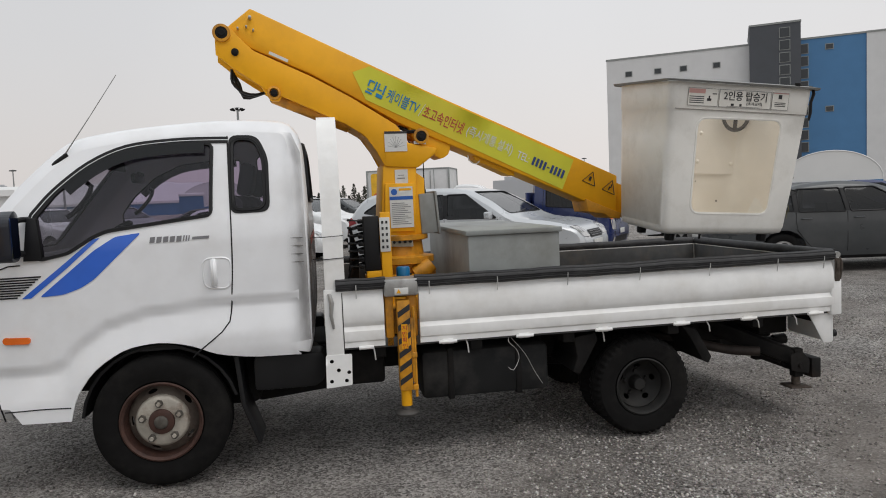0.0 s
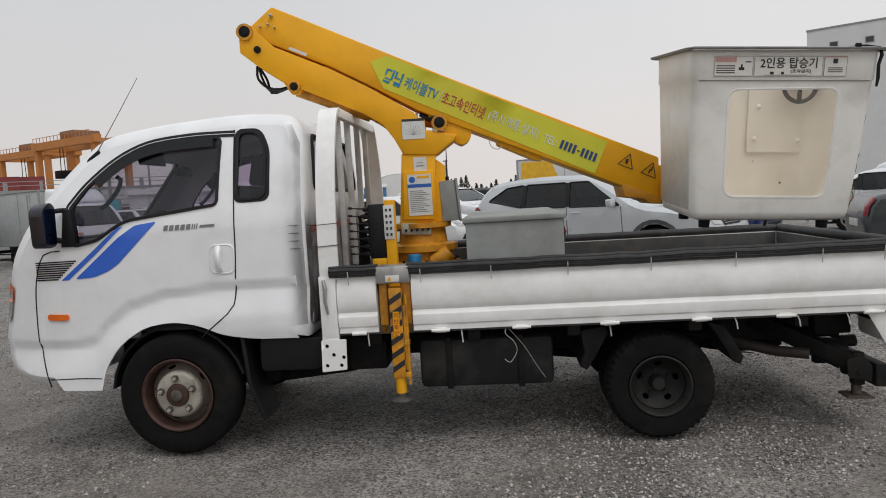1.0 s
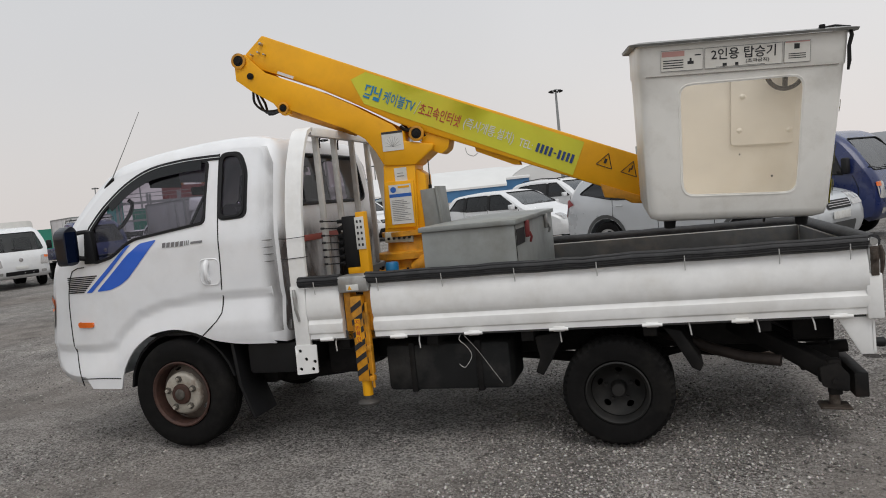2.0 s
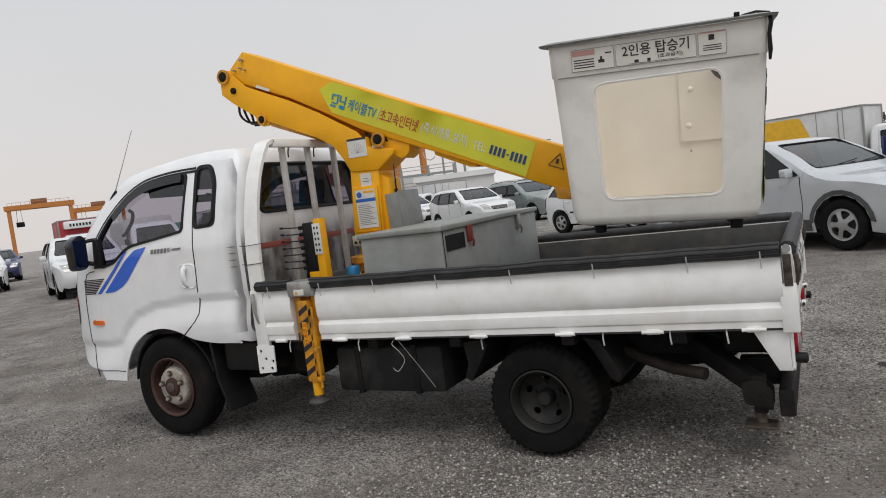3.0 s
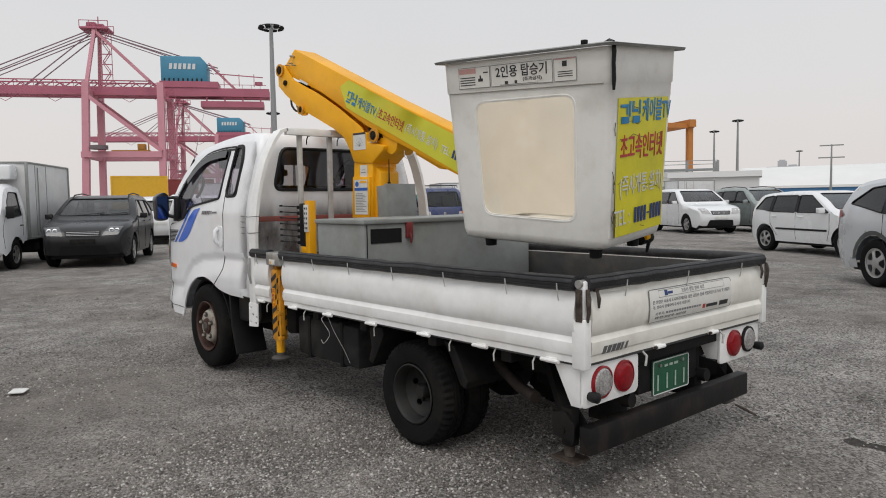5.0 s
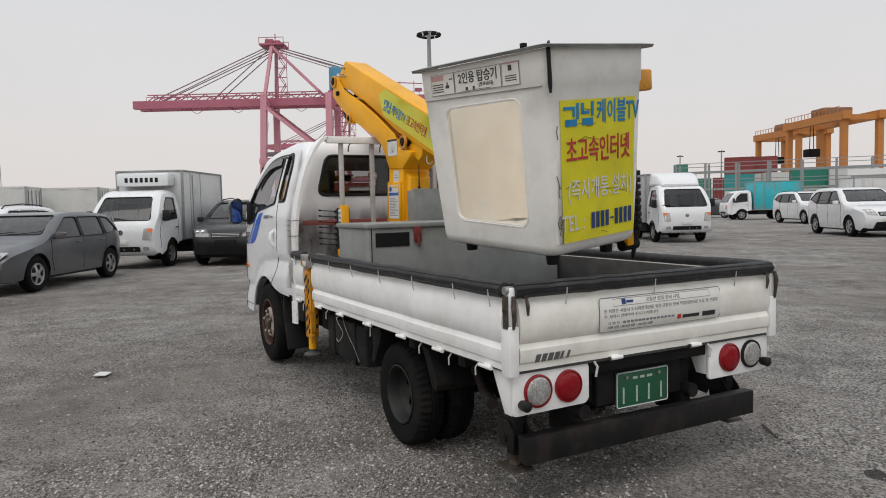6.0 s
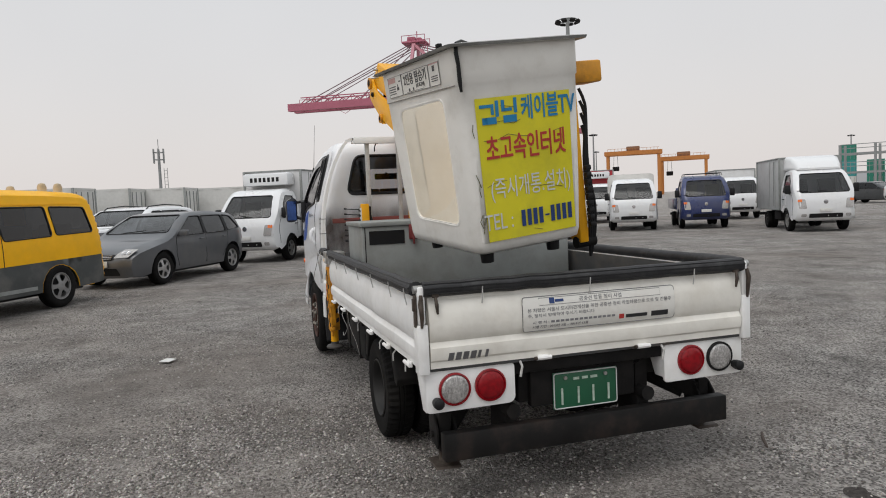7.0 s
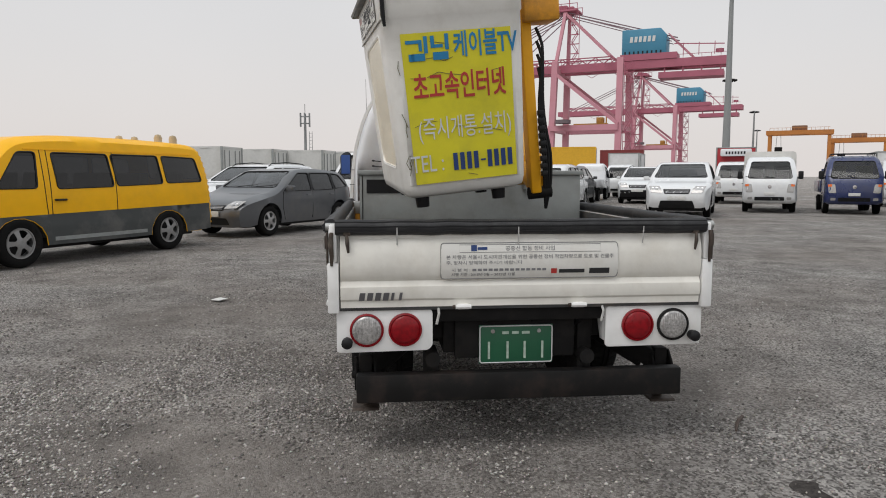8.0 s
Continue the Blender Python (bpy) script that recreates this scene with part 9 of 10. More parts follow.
# this blue is greyed to carry the haze of distance
CLAD_BLUE = mat("hazed_blue_cladding", (0.06, 0.18, 0.36), 0.6, var=0.05, scale=0.3)
CLAD_DARK = mat("charcoal_cladding", (0.06, 0.065, 0.075), 0.6, var=0.06, scale=0.3)
ROOF_PALE = mat("pale_membrane", (0.68, 0.68, 0.67), 0.7, var=0.03, scale=0.2)
CONTAINER = {"green": mat("container_green", (0.02, 0.2, 0.14), 0.5, var=0.08), "red": mat("container_red", (0.2, 0.03, 0.03), 0.5, var=0.08), "white": mat("container_white", (0.6, 0.6, 0.58), 0.5, var=0.05, dirt=(0.4, 0.38, 0.34), amount=0.5, dscale=0.6),
             "yellow": mat("container_yellow", (0.68, 0.38, 0.02), 0.5, var=0.06), "teal": mat("container_teal", (0.03, 0.25, 0.25), 0.5, var=0.08)}


def beam(bm, a, b, w, h=None):
    """A square bar from a to b."""
    a, b = Vector(a), Vector(b)
    d = b - a
    up = Vector((0, 0, 1)) if abs(d.normalized().z) < 0.9 else Vector((1, 0, 0))
    m = frame_of(a, d, up)
    h = h or w
    box(bm, 0, d.length, -h / 2, h / 2, -w / 2, w / 2, m=m)


def quay_crane(name, m, label):
    """A ship-to-shore crane: x along the girder towards the land side, y along the quay."""
    root = thing(name, label, "crane", "quay cranes")

    def bit(nm, segs, material, lab=""):
        for a, b, w in segs:
            bm = bmesh.new()
            beam(bm, a, b, w * (1.1 if w > 1.5 else 0.85))
            part(nm, bm, material, root, lab)
    for y in (-11, 11):
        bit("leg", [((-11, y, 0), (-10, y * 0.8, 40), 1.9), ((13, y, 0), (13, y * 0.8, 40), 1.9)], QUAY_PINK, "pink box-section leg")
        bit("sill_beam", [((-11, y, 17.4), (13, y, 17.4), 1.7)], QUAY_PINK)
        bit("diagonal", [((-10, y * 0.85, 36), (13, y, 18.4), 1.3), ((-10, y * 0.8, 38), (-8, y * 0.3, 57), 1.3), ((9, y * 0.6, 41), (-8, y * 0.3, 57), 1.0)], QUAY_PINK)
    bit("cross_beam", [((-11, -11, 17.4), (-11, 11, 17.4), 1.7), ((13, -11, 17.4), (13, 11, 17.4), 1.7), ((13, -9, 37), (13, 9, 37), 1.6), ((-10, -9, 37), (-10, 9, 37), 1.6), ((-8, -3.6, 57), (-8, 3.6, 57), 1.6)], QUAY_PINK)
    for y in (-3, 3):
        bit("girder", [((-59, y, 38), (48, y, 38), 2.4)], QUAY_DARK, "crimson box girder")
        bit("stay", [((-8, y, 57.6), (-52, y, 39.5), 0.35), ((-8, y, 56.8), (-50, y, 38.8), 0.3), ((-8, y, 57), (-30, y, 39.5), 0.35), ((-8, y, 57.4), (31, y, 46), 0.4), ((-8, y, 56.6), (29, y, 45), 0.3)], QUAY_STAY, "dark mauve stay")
    bit("tie", [((x, -3, 38), (x, 3, 38), 1.0) for x in (-55, -40, -25, 0, 15, 30, 47)], QUAY_DARK)
    # platform with sheaves and rails at the apex
    bm = bmesh.new()
    box(bm, -12.5, -3.5, -4.2, 4.2, 57.4, 58.0, 0.1)
    box(bm, -10.5, -7.5, -3.4, 3.4, 58.0, 59.6, 0.3)
    box(bm, -6.8, -5.2, -3.0, 3.0, 58.0, 59.2, 0.3)
    for x in (-12.4, -9.5, -6.5, -3.6):
        for y in (-4.1, 4.1):
            beam(bm, (x, y, 58), (x, y, 60), 0.2)
    for y in (-4.1, 4.1):
        beam(bm, (-12.4, y, 59.9), (-3.6, y, 59.9), 0.2)
    beam(bm, (-7.5, 0, 59), (-7.5, 0, 62), 0.3)
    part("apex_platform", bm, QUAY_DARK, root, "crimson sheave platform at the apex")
    bm = bmesh.new()
    prism(bm, [(12.5, 41), (27.5, 41), (27.5, 47.2), (25.4, 49.4), (12.5, 49.4)], -4.5, 4.5, "y", 0.3)
    hs = part("machine_house", bm, HOUSE_BLUE, root, "blue machinery house")
    for k in range(9):
        bm = bmesh.new()
        box(bm, 13.4 + 1.5 * k, 13.9 + 1.5 * k, -4.58, -4.5, 41.4, 42.3)
        part("vent", bm, BLACK, hs)
    for k in range(6):
        bm = bmesh.new()
        x = 15.2 + 1.5 * k
        prism(bm, [(x, 45.2), (x + 0.95, 45.2), (x + 1.15, 47.0), (x + 0.2, 47.0)], -4.62, -4.5, "y")
        part("house_sign", bm, INK_WHITE, hs, "white bar in place of a letter")
    # slanting tail frame beside the house
    for y in (-3.5, 3.5):
        bit("tail_strut", [((28, y, 47.5), (37, y, 39), 0.45)], QUAY_PINK)
    bm = bmesh.new()
    lathe(bm, [(0.0, -0.5), (1.3, -0.5), (1.3, 0.5), (0.0, 0.5)], 16, pose(44.5, -2.5, 41.2, 90, 0, 0))
    part("sheave", bm, QUAY_DARK, root)
    bm = bmesh.new()
    box(bm, 25, 46, -4, 4, 33.3, 35.2)
    box(bm, 12, 31, -4.6, 4.6, 39.4, 41.4)
    for x in (27, 33, 39, 45):
        beam(bm, (x, -3.5, 38), (x, -3.5, 34), 0.5)
    part("trolley_platform", bm, QUAY_DARK, root)
    bm = bmesh.new()
    for x in np.arange(-54, 47, 3.0):
        beam(bm, (x, -4.2, 39), (x, -4.2, 40.6), 0.14)
    beam(bm, (-54, -4.2, 40.5), (47, -4.2, 40.5), 0.16)
    beam(bm, (30, -4.2, 44), (46, -4.2, 43), 0.3)
    for x in (33, 38, 43):
        beam(bm, (x, -4.2, 40), (x, -4.2, 44), 0.25)
    # stair flights with landings and rails beside the legs and the upper frame
    for x0, y0, z0, n in ((15.0, -9.6, 3.0, 11), (15.0, 8.0, 3.0, 11), (-5.6, -3.2, 40.0, 5)):
        for k in range(n):
            z = z0 + 3.2 * k
            xa, xb = (x0, x0 + 2.2) if k % 2 == 0 else (x0 + 2.2, x0)
            for dz in (0.0, 1.1):
                beam(bm, (xa, y0, z + dz), (xb, y0, z + 3.2 + dz), 0.22)
            beam(bm, (x0 - 0.6, y0, z), (x0 + 2.8, y0, z), 0.28)
            beam(bm, (xb, y0, z + 3.2), (xb, y0, z + 4.4), 0.16)
        for x in (x0 - 0.5, x0 + 2.7):
            beam(bm, (x, y0, z0), (x, y0, z0 + 3.2 * n), 0.2)
    for x in (-40, -25, -2, 8):
        beam(bm, (x, -3.2, 36.8), (x + 4, -3.2, 34.6), 0.15)
        beam(bm, (x + 4, -3.2, 34.6), (x + 8, -3.2, 36.8), 0.15)
    tagged(part("walkway", bm, QUAY_DARK, root, "handrails and stair flights"), kind="stuff")
    bm = bmesh.new()
    box(bm, -4, 3, -5, -2, 18.4, 19.2)
    box(bm, 4.2, 6.6, -5, -2, 19.2, 21.2, 0.2)
    box(bm, 3, 8, -5, -2, 18.4, 19.2)
    beam(bm, (7.5, -3.5, 19), (7.5, -3.5, 21.6), 0.4)
    part("trolley", bm, mat("trolley_yellow", (0.45, 0.22, 0.04), 0.6), root, "yellow trolley cab")
    for y in (-3, 3):
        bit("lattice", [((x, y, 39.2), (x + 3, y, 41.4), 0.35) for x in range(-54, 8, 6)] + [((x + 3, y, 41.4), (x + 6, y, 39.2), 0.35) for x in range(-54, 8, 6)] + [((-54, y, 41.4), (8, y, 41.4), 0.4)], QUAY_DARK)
    bm = bmesh.new()
    lathe(bm, [(0.0, -0.6), (2.7, -0.6), (2.7, 0.6), (0.0, 0.6)], 24, pose(-6, -12.2, 19.5, 90, 0, 0))
    part("cable_reel", bm, mat("reel_grey", (0.15, 0.12, 0.13), 0.7), root, "grey cable reel")
    root.matrix_basis = m
    return root


def on_ring(cx, cy, bearing, d, z=0.0, turn=None):
    """A pose at a compass direction and distance, facing back to the middle."""
    a = radians(bearing)
    return pose(cx + d * math.cos(a), cy + d * math.sin(a), z, 0, 0, bearing - 90 if turn is None else turn)


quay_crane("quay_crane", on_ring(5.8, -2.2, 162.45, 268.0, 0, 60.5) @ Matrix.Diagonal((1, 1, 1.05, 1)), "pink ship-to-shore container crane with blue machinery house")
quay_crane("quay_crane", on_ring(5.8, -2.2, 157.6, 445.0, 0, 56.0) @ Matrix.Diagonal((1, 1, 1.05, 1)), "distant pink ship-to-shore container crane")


def yard_crane(m, span, height, label):
    root = thing("yard_crane", label, "crane", "yard gantry cranes")
    for y in (-4, 4):
        for x in (-span / 2, span / 2):
            bm = bmesh.new()
            beam(bm, (x, y, 0), (x, y, height), 1.3)
            part("leg", bm, RTG_ORANGE, root, "orange crane leg")
        bm = bmesh.new()
        beam(bm, (-span / 2 - 1.5, y, height), (span / 2 + 1.5, y, height), 1.8)
        part("girder", bm, RTG_ORANGE, root, "orange box girder")
    for x in (-span / 2, span / 2):
        for z in (1.2, height - 0.5):
            bm = bmesh.new()
            beam(bm, (x, -5, z), (x, 5, z), 1.2)
            part("end_beam", bm, RTG_ORANGE, root)
    bm = bmesh.new()
    box(bm, -3, 3, -3.5, 3.5, height + 0.8, height + 3.0, 0.3)
    part("trolley", bm, mat("trolley_rust", (0.22, 0.11, 0.06), 0.7), root, "rust-brown trolley")
    bm = bmesh.new()
    box(bm, -span / 2 + 2, -span / 2 + 5, -1.5, 1.5, height - 8, height - 6, 0.2)
    for q in (-1, 1):
        beam(bm, (-span / 2 + 3.5 + q, 0, height - 6), (-span / 2 + 3.5 + q * 0.7, 0, height), 0.15)
    part("spreader", bm, DARK, root, "dark container spreader")
    bm = bmesh.new()
    for x in np.arange(-span / 2, span / 2, 1.6):
        beam(bm, (x, -5, height + 0.9), (x, -5, height + 2), 0.12)
    beam(bm, (-span / 2, -5, height + 2), (span / 2, -5, height + 2), 0.12)
    tagged(part("handrail", bm, RTG_ORANGE, root), kind="stuff")
    root.matrix_basis = m
    return root


for b, d, span, h, turn in ((124.67, 229.5, 22.6, 20.6, -26.1), (122.03, 196.6, 24.9, 20.6, -28.3), (147.32, 345.3, 23, 21, None), (143.63, 360.8, 20, 18, None)):
    yard_crane(on_ring(4.0, -2.6, b, d, -1, turn), span, h, "orange rubber-tyred yard gantry crane")


def mast(x, y, h=25.0, label="tall grey floodlight mast with a ring of lamps"):
    root = thing("light_mast", label, "lamp post", "floodlight masts", m=pose(x, y, 0))
    bm = bmesh.new()
    tube(bm, [(0, 0, 0), (0, 0, h * 0.5), (0, 0, h)], [0.55 * h / 25, 0.4 * h / 25, 0.24 * h / 25], 12)
    part("pole", bm, MAST, root)
    bm = bmesh.new()
    k = h / 25
    ring = [(1.3 * k * math.cos(a), 1.3 * k * math.sin(a), h - 0.3 * k) for a in [2 * math.pi * j / 16 for j in range(17)]]
    tube(bm, ring, 0.08 * k, 6, caps=False)
    for j in range(4):
        a = math.pi * j / 2
        tube(bm, [(0, 0, h), (1.3 * k * math.cos(a), 1.3 * k * math.sin(a), h - 0.3 * k)], 0.06 * k, 6)
    part("lamp_ring", bm, MAST, root)
    for j in range(8):
        a = math.pi * j / 4
        bm = bmesh.new()
        box(bm, -0.35 * k, 0.35 * k, -0.3 * k, 0.3 * k, -0.25 * k, 0.1 * k, 0.08 * k, pose(1.4 * k * math.cos(a), 1.4 * k * math.sin(a), h - 0.5 * k, 20, 0, math.degrees(a) - 90))
        part("floodlight", bm, DARK, root, "dark floodlight")
    return root


mast(-137.6, 74.4, 40.6)
for x, y in ((-161.29, 86.89), (-242.36, 138.43), (-341.77, 195.42), (-17.95, 172.06), (-99.44, 211.18), (-34.11, 463.87), (-170.34, 638.63), (-233.45, 284.44), (-151.98, 385.46), (-265.31, 290.68), (180.84, 469.3), (-121.83, 239.15)):
    mast(x, y)

# signal tower beyond the trailers
root = thing("radio_tower", "slim lattice pole with a ladder and aerials", "tower", m=pose(-57.36, -5.7, 0))
bm = bmesh.new()
tube(bm, [(0, 0, 0), (0, 0, 6.6)], [0.16, 0.1], 8)
part("pole", bm, MAST, root)
bm = bmesh.new()
for y in (0.35, 0.6):
    tube(bm, [(0, y, 1.5), (0, y, 5.2)], 0.025, 5)
for k in range(12):
    tube(bm, [(0, 0.35, 1.7 + 0.3 * k), (0, 0.6, 1.7 + 0.3 * k)], 0.02, 4)
part("ladder", bm, MAST, root)
for z in (5.9, 6.5):
    bm = bmesh.new()
    tube(bm, [(0.45 * math.cos(a), 0.45 * math.sin(a), z) for a in [2 * math.pi * j / 12 for j in range(13)]], 0.03, 5, caps=False)
    part("aerial_ring", bm, MAST, root)
for j in range(6):
    a = math.pi * j / 3
    bm = bmesh.new()
    tube(bm, [(0.45 * math.cos(a), 0.45 * math.sin(a), 5.6), (0.45 * math.cos(a), 0.45 * math.sin(a), 6.8)], 0.06, 5)
    part("aerial", bm, MAST, root)
bm = bmesh.new()
tube(bm, [(0, 0, 6.6), (0, 0, 7.6)], 0.03, 5)
part("aerial", bm, MAST, root)


def container(x, y, turn, L, color, z=0.0, h=2.6, label=None):
    """A corrugated box with corner posts and door bars."""
    root = thing("container", label or "%s corrugated shipping container" % color, "container", "containers", m=pose(x, y, z, 0, 0, turn))
    n = int(L / 0.28)
    for s in (1, -1):
        bm = bmesh.new()
        rows = []
        for k in range(n + 1):
            u = -L / 2 + L * k / n
            off = 0.03 if (k // 1) % 4 in (1, 2) else 0.0
            rows.append([(u, s * (1.2 - off), 0.12), (u, s * (1.2 - off), h - 0.1)])
        ring_mesh(bm, rows, False, False)
        part("side_wall", bm, CONTAINER[color], root)
        bm = bmesh.new()
        box(bm, s * (L / 2 - 0.02), s * (L / 2 - 0.06), -1.18, 1.18, 0.1, h - 0.05)
        part("end_door", bm, CONTAINER[color], root)
    for nm, z0, z1 in (("base", 0.0, 0.12), ("roof", h - 0.1, h)):
        bm = bmesh.new()
        box(bm, -L / 2, L / 2, -1.2, 1.2, z0, z1, 0.0)
        part(nm, bm, CONTAINER[color], root)
    for sx in (-1, 1):
        for sy in (-1, 1):
            bm = bmesh.new()
            box(bm, sx * L / 2 - 0.08, sx * L / 2 + 0.02, sy * 1.2 - 0.06, sy * 1.2 + 0.06, 0, h, 0.01)
            part("corner_post", bm, CONTAINER[color] if color != "white" else GALV, root)
    for sx in (-1, 1):
        for y2 in (-0.9, -0.35, 0.35, 0.9):
            bm = bmesh.new()
            tube(bm, [(sx * L / 2, y2, 0.2), (sx * L / 2, y2, h - 0.2)], 0.03, 5)
            part("lock_bar", bm, GALV, root)
    return root


for k, (b, d, L, z) in enumerate(((-167.02, 43.2, 6, 0.0), (-170.75, 46.3, 6, 0.0), (-174.74, 47.3, 5.5, 0.0), (-178.38, 49.4, 7, 0.0), (177.33, 51.5, 6, 0.0), (-162.35, 43.2, 6, 0.0))):
    container(6.7 + d * math.cos(radians(b)), -0.9 + d * math.sin(radians(b)), 74, L, "white", z, 2.9, "white steel storage container with dark frame")
container(5.41 + 63.8 * math.cos(radians(161.33)), -2.63 + 63.8 * math.sin(radians(161.33)), 71, 4.2, "yellow", 1.15, 2.65, "yellow container resting on a low trailer")
bm = bmesh.new()
box(bm, -2.4, 2.4, -1.2, 1.2, 0.95, 1.15, 0.02)
for x in (-2.0, 2.0):
    for y in (-0.9, 0.9):
        tube(bm, [(x, y - 0.15, 0.5), (x, y + 0.15, 0.5)], 0.5, 16)
    box(bm, x - 0.1, x + 0.1, -0.9, 0.9, 0.45, 0.95, 0.02)
solo("trailer", bm, DARK, "low black flat trailer under a yellow container", "trailer").matrix_basis = pose(5.41 + 63.8 * math.cos(radians(161.33)), -2.63 + 63.8 * math.sin(radians(161.33)), 0, 0, 0, 71)
container(5.41 + 72.1 * math.cos(radians(157.74)), -2.63 + 72.1 * math.sin(radians(157.74)), 67, 4.0, "red", 0.0, 3.8, "brown red storage container behind parked trucks")
random.seed(12)
for b, d, L, colors, swing in ((133.05, 140, 6, ("white", "teal", "green",), 90), (131.39, 140, 6, ("green", "green",), 90), (130.25, 138, 6, ("red", "red",), 90), (128.95, 120, 4.2, ("white", "teal", "red",), 0), (127.4, 121, 4.2, ("white", "white", "red",), 0), (125.88, 118, 6, ("teal", "white",), 20), (123.99, 112, 6, ("white", "green",), 10), (121.67, 112, 6, ("red", "white",), 10), (141.11, 128.8, 12, ("green",), 10), (138.89, 92.7, 6, ("green",), 10)):
    for k, color in enumerate(colors):
        container(6.71 + d * math.cos(radians(b)), -1.22 + d * math.sin(radians(b)), b - 90 + swing, L, color, 2.6 * k)

# steel rack in front of the containers
rack = thing("steel_rack", "grey two-level steel container rack with railings", "rack", m=on_ring(6.5, -1.2, 125.8, 106.1, 0, 32))
for k in range(8):
    for y in (-1.5, 1.5):
        bm = bmesh.new()
        beam(bm, (-14 + 4 * k, y, 0), (-14 + 4 * k, y, 6.4), 0.28)
        part("post", bm, MAST, rack)
for z in (2.8, 5.2):
    for y in (-1.5, 1.5):
        bm = bmesh.new()
        beam(bm, (-14, y, z), (14, y, z), 0.24)
        part("rail", bm, MAST, rack)
for z in (3.6, 4.1, 5.9, 6.4):
    bm = bmesh.new()
    beam(bm, (-14, -1.5, z), (14, -1.5, z), 0.09)
    part("handrail", bm, MAST, rack)

# slim mast with two cross-arms beyond the sheds
arm_mast = thing("arm_mast", "slim grey mast with two cross-arms", "mast", m=pose(-54.3, 161.9, 0, 0, 0, 20.1))
bm = bmesh.new()
tube(bm, [(0, 0, 0), (0, 0, 12.2)], [0.3, 0.14], 8)
part("pole", bm, MAST, arm_mast)
for z, w in ((12.0, 4.6), (9.4, 5.0)):
    bm = bmesh.new()
    beam(bm, (-w / 2, 0, z), (w / 2, 0, z), 0.25)
    part("cross_arm", bm, MAST, arm_mast)

# long sheds, membrane tents, white wall
def shed(m, L, D, wall_h, ridge, wall_mat, roof_mat, label):
    root = thing("warehouse", label, "building", "port sheds", m=m)
    bm = bmesh.new()
    box(bm, -L / 2, L / 2, 0, D, 0, wall_h)
    part("wall", bm, wall_mat, root)
    bm = bmesh.new()
    pts = [(0 - 0.4, wall_h - 0.1), (-0.3, wall_h + 0.6), (D * 0.2, wall_h + (ridge - wall_h) * 0.66), (D * 0.5, ridge), (D * 0.8, wall_h + (ridge - wall_h) * 0.66), (D + 0.3, wall_h + 0.6), (D + 0.4, wall_h - 0.1)]
    prism(bm, pts, -L / 2 - 0.3, L / 2 + 0.3, "x")
    part("roof", bm, roof_mat, root, "pale curved roof")
    n = int(L / 6)
    for k in range(n):
        bm = bmesh.new()
        x = -L / 2 + L * (k + 0.5) / n
        box(bm, x - 0.12, x + 0.12, -0.2, 0.0, 0, wall_h)
        part("wall_rib", bm, wall_mat, root)
    return root


shed(on_ring(4.5, -2.8, 109.2, 231.9, 0, 14), 60, 40, 3.7, 10.6, CLAD_BLUE, ROOF_PALE, "long port shed with a pale roof and blue wall")
shed(on_ring(3, -3.5, 103.29, 257.6, 0, 10), 34, 30, 6.0, 11.0, CLAD_BLUE, ROOF_PALE, "port shed with a pale gabled roof and blue wall")
shed(on_ring(5.7, -2.3, 117.8, 94.8, 0, 25), 10.4, 8, 3.9, 4.3, CLAD_WHITE, CLAD_WHITE, "low white site building with dark posts")


def tent(m, W, D, h, label):
    root = thing("membrane_tent", label, "building", "port sheds", m=m)
    bm = bmesh.new()
    arc = [(-W / 2, 0)] + [(-W / 2 * math.cos(a), h * 0.25 + h * 0.75 * math.sin(a)) for a in np.linspace(0.0, math.pi, 18)] + [(W / 2, 0)]
    prism(bm, arc, 0, D, "y")
    part("membrane", bm, ROOF_PALE, root, "white membrane vault")
    for k in range(6):
        bm = bmesh.new()
        tube(bm, [(x * 1.002, D * k / 5, z * 1.004) for x, z in arc], 0.12, 5)
        part("rib", bm, CLAD_WHITE, root)
    bm = bmesh.new()
    box(bm, -W / 2 - 0.1, W / 2 + 0.1, -0.1, 0.0, 0, h * 0.2)
    part("skirt", bm, CLAD_BLUE, root, "blue lower wall")
    return root


tent(on_ring(2.5, -3.6, 98.38, 257.6, 0), 25, 40, 10.5, "white vaulted membrane hall with a blue skirt")
tent(on_ring(1, -3.7, 51.89, 154.5, 0), 17, 30, 7.2, "white vaulted membrane tent before a tall building")

# tall cold-store building
bld = thing("warehouse_tower", "tall white and blue clad cold store with a charcoal stair tower", "building", m=on_ring(1.04, -3.7, 58.16, 224.6))
def block(nm, x0, x1, y0, y1, h, material, lab):
    bm = bmesh.new()
    box(bm, x0, x1, y0, y1, 0, h)
    ob = part(nm, bm, material, bld, lab)
    bm = bmesh.new()
    box(bm, x0 - 0.15, x1 + 0.15, y0 - 0.15, y1, h, h + 0.5)
    part("parapet", bm, GALV, ob)
    return ob


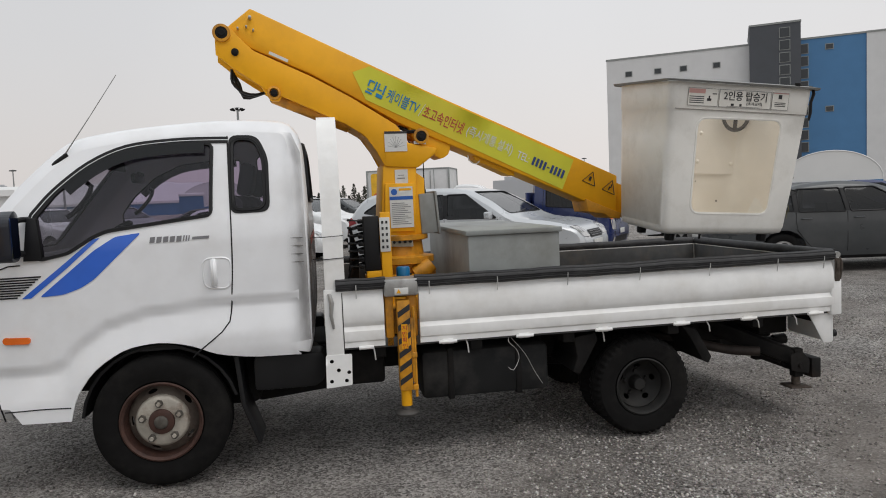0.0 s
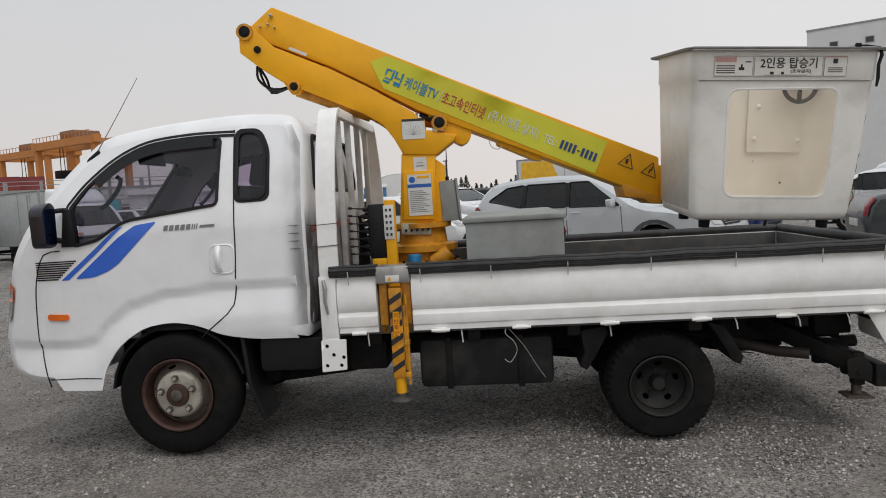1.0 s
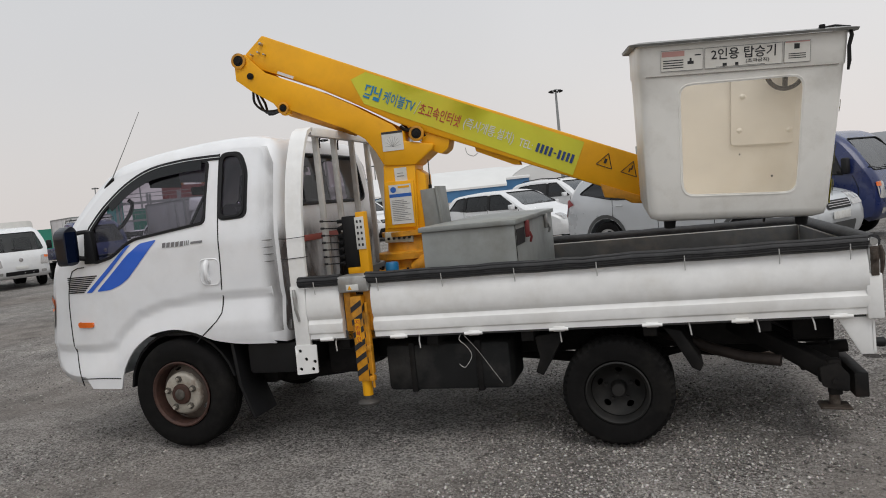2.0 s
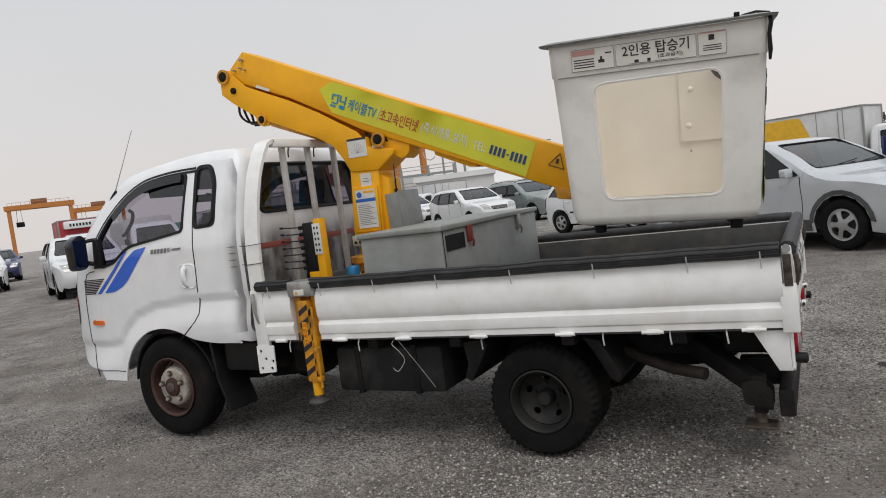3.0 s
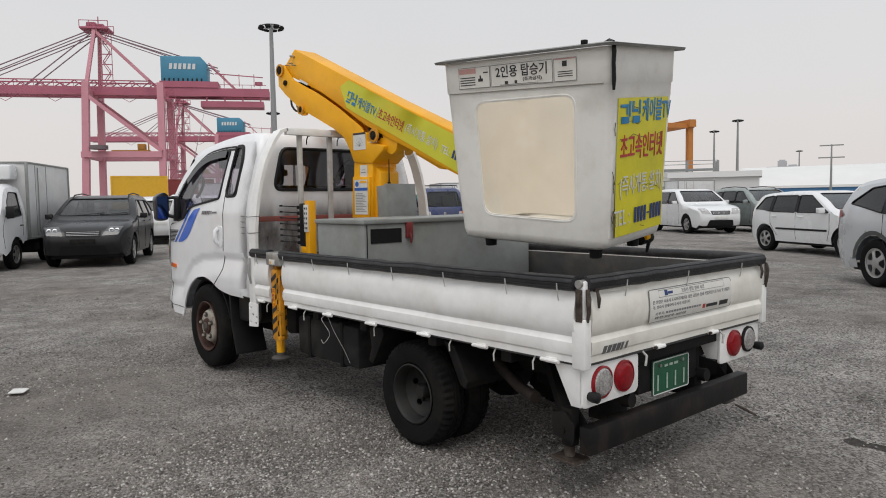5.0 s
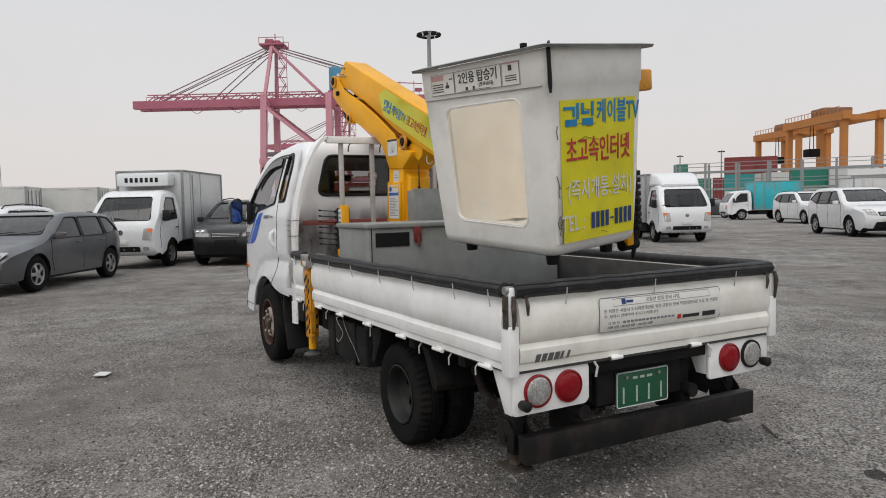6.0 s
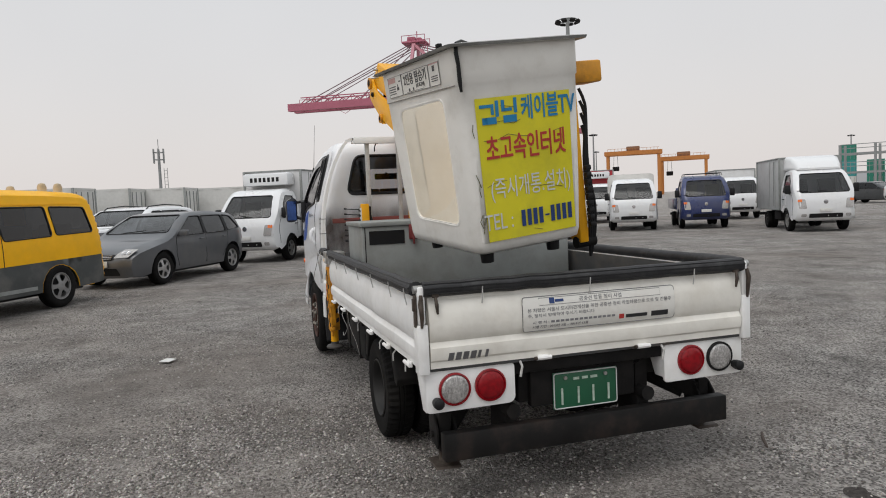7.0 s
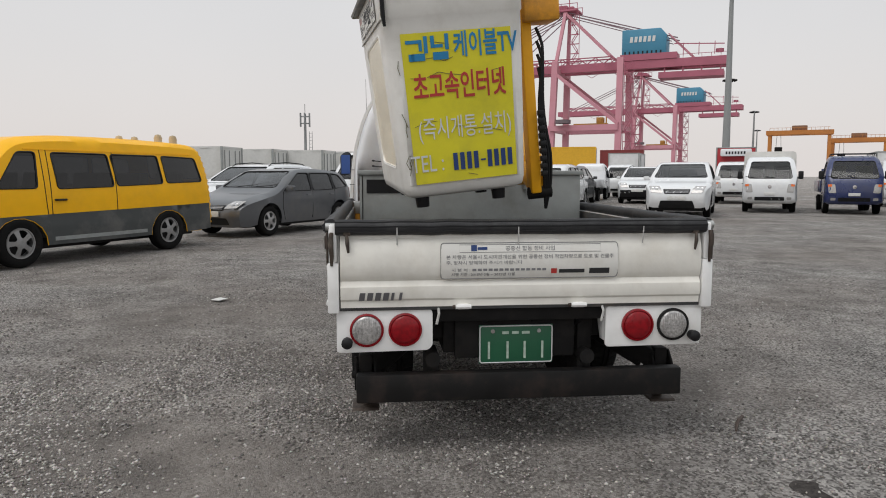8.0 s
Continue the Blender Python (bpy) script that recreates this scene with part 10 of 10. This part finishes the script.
t = lambda b: 218 * math.tan(radians(58.0 - b))
wb1 = block("white_block", t(67.4), t(56.9), 0, 60, 41.0, CLAD_WHITE, "white panelled block")
tower = block("stair_tower", t(56.9), t(53.5), -3, 20, 45.5, CLAD_DARK, "charcoal stair tower")
bb = block("blue_block", t(53.5), t(49.3), 0.5, 60, 41.0, CLAD_BLUE, "blue panelled block")
block("white_block", t(49.3), t(42.0), 0.2, 60, 41.0, CLAD_WHITE, "white panelled block")
def opening(parent, x, z, w, h, y):
    bm = bmesh.new()
    box(bm, x - w / 2 - 0.2, x + w / 2 + 0.2, y - 0.12, y + 0.05, z - h / 2 - 0.2, z + h / 2 + 0.2)
    ob = part("window", bm, GALV, parent)
    bm = bmesh.new()
    box(bm, x - w / 2, x + w / 2, y - 0.2, y - 0.1, z - h / 2, z + h / 2)
    part("pane", bm, mat("far_glass", (0.03, 0.035, 0.04), 0.15), ob)


for b in (65.7, 63.5, 61.6, 59.2):
    opening(wb1, t(b), 36.5, 1.7, 1.3, 0)
for z in (38.5, 21.5, 9.0):
    opening(bb, t(51.6), z, 1.7, 1.2, 0.5)
for k in range(11):
    opening(tower, t(54.55), 43.0 - 3.4 * k, 2.4, 2.4, -3)
for k in range(9):
    opening(bb, t(53.25), 38.5 - 3.4 * k, 2.0, 2.4, 0.5)

# low far buildings on the skyline
FAR_GREY = mat("hazy_concrete", (0.45, 0.46, 0.48), 0.8, var=0.05, scale=0.05)
for b, d, w, h in ((113.71, 927.8, 22, 34), (113.13, 927.8, 10, 42), (112.47, 979.4, 14, 38), (131.21, 721.6, 60, 9), (70.53, 268.0, 14, 9), (74.13, 309.2, 30, 8)):
    bm = bmesh.new()
    box(bm, -w / 2, w / 2, 0, 12, 0, h)
    box(bm, -w / 3, w / 3, 2, 9, h, h + 1.5)
    ob = solo("far_building", bm, FAR_GREY, "hazy pale block on the far skyline", "building", "far blocks")
    ob.matrix_basis = on_ring(4, -2.5, b, d)

# shrubs and thin trees along the yard's edge
LEAF = mat("winter_leaf", (0.05, 0.052, 0.036), 0.9, var=0.3, scale=3, spread=0.2)
TWIG = mat("bare_twig", (0.09, 0.075, 0.065), 0.9, var=0.2)


def shrub(x, y, h, seed):
    rng = random.Random(seed)
    root = thing("tree", "small dark evergreen at the yard edge", "tree", "edge trees", m=pose(x, y, 0))
    bm = bmesh.new()
    tube(bm, [(0, 0, 0), (0.05, 0, h * 0.5), (0, 0.04, h)], [0.12, 0.07, 0.015], 6)
    for k in range(9):
        a, z = rng.uniform(0, 6.28), h * rng.uniform(0.25, 0.85)
        r = (h - z) * 0.42 + 0.2
        tube(bm, [(0, 0, z), (r * 0.5 * math.cos(a), r * 0.5 * math.sin(a), z + 0.15), (r * math.cos(a), r * math.sin(a), z + 0.35)], [0.035, 0.022, 0.006], 4)
    part("trunk", bm, TWIG, root)
    bm = bmesh.new()
    for k in range(420):
        z = h * rng.uniform(0.16, 1.02)
        r = ((h - z) * 0.45 + 0.12) * math.sqrt(rng.random()) * (0.7 + 0.5 * noise.noise((z * 1.5, seed, k * 0.01)))
        a = rng.uniform(0, 6.28)
        c = Vector((r * math.cos(a), r * math.sin(a), z))
        q = 0.11 + 0.1 * rng.random()
        u = Vector((rng.gauss(0, 1), rng.gauss(0, 1), rng.gauss(0, 0.7))).normalized() * q
        w = u.orthogonal().normalized() * q * 0.5
        vs = [bm.verts.new(c + d) for d in (-u, w, u, -w)]
        bm.faces.new(vs)
    part("crown", bm, LEAF, root)
    return root


random.seed(21)
for k in range(26):
    b = 84.47 + 9.95 * k / 25
    d = random.uniform(108, 130)
    shrub(2.0 + d * math.cos(radians(b)), -3.7 + d * math.sin(radians(b)), random.choice((2.6, 3.2, 3.8, 4.6)) * (1.15 if b < 88 else 0.95), k)
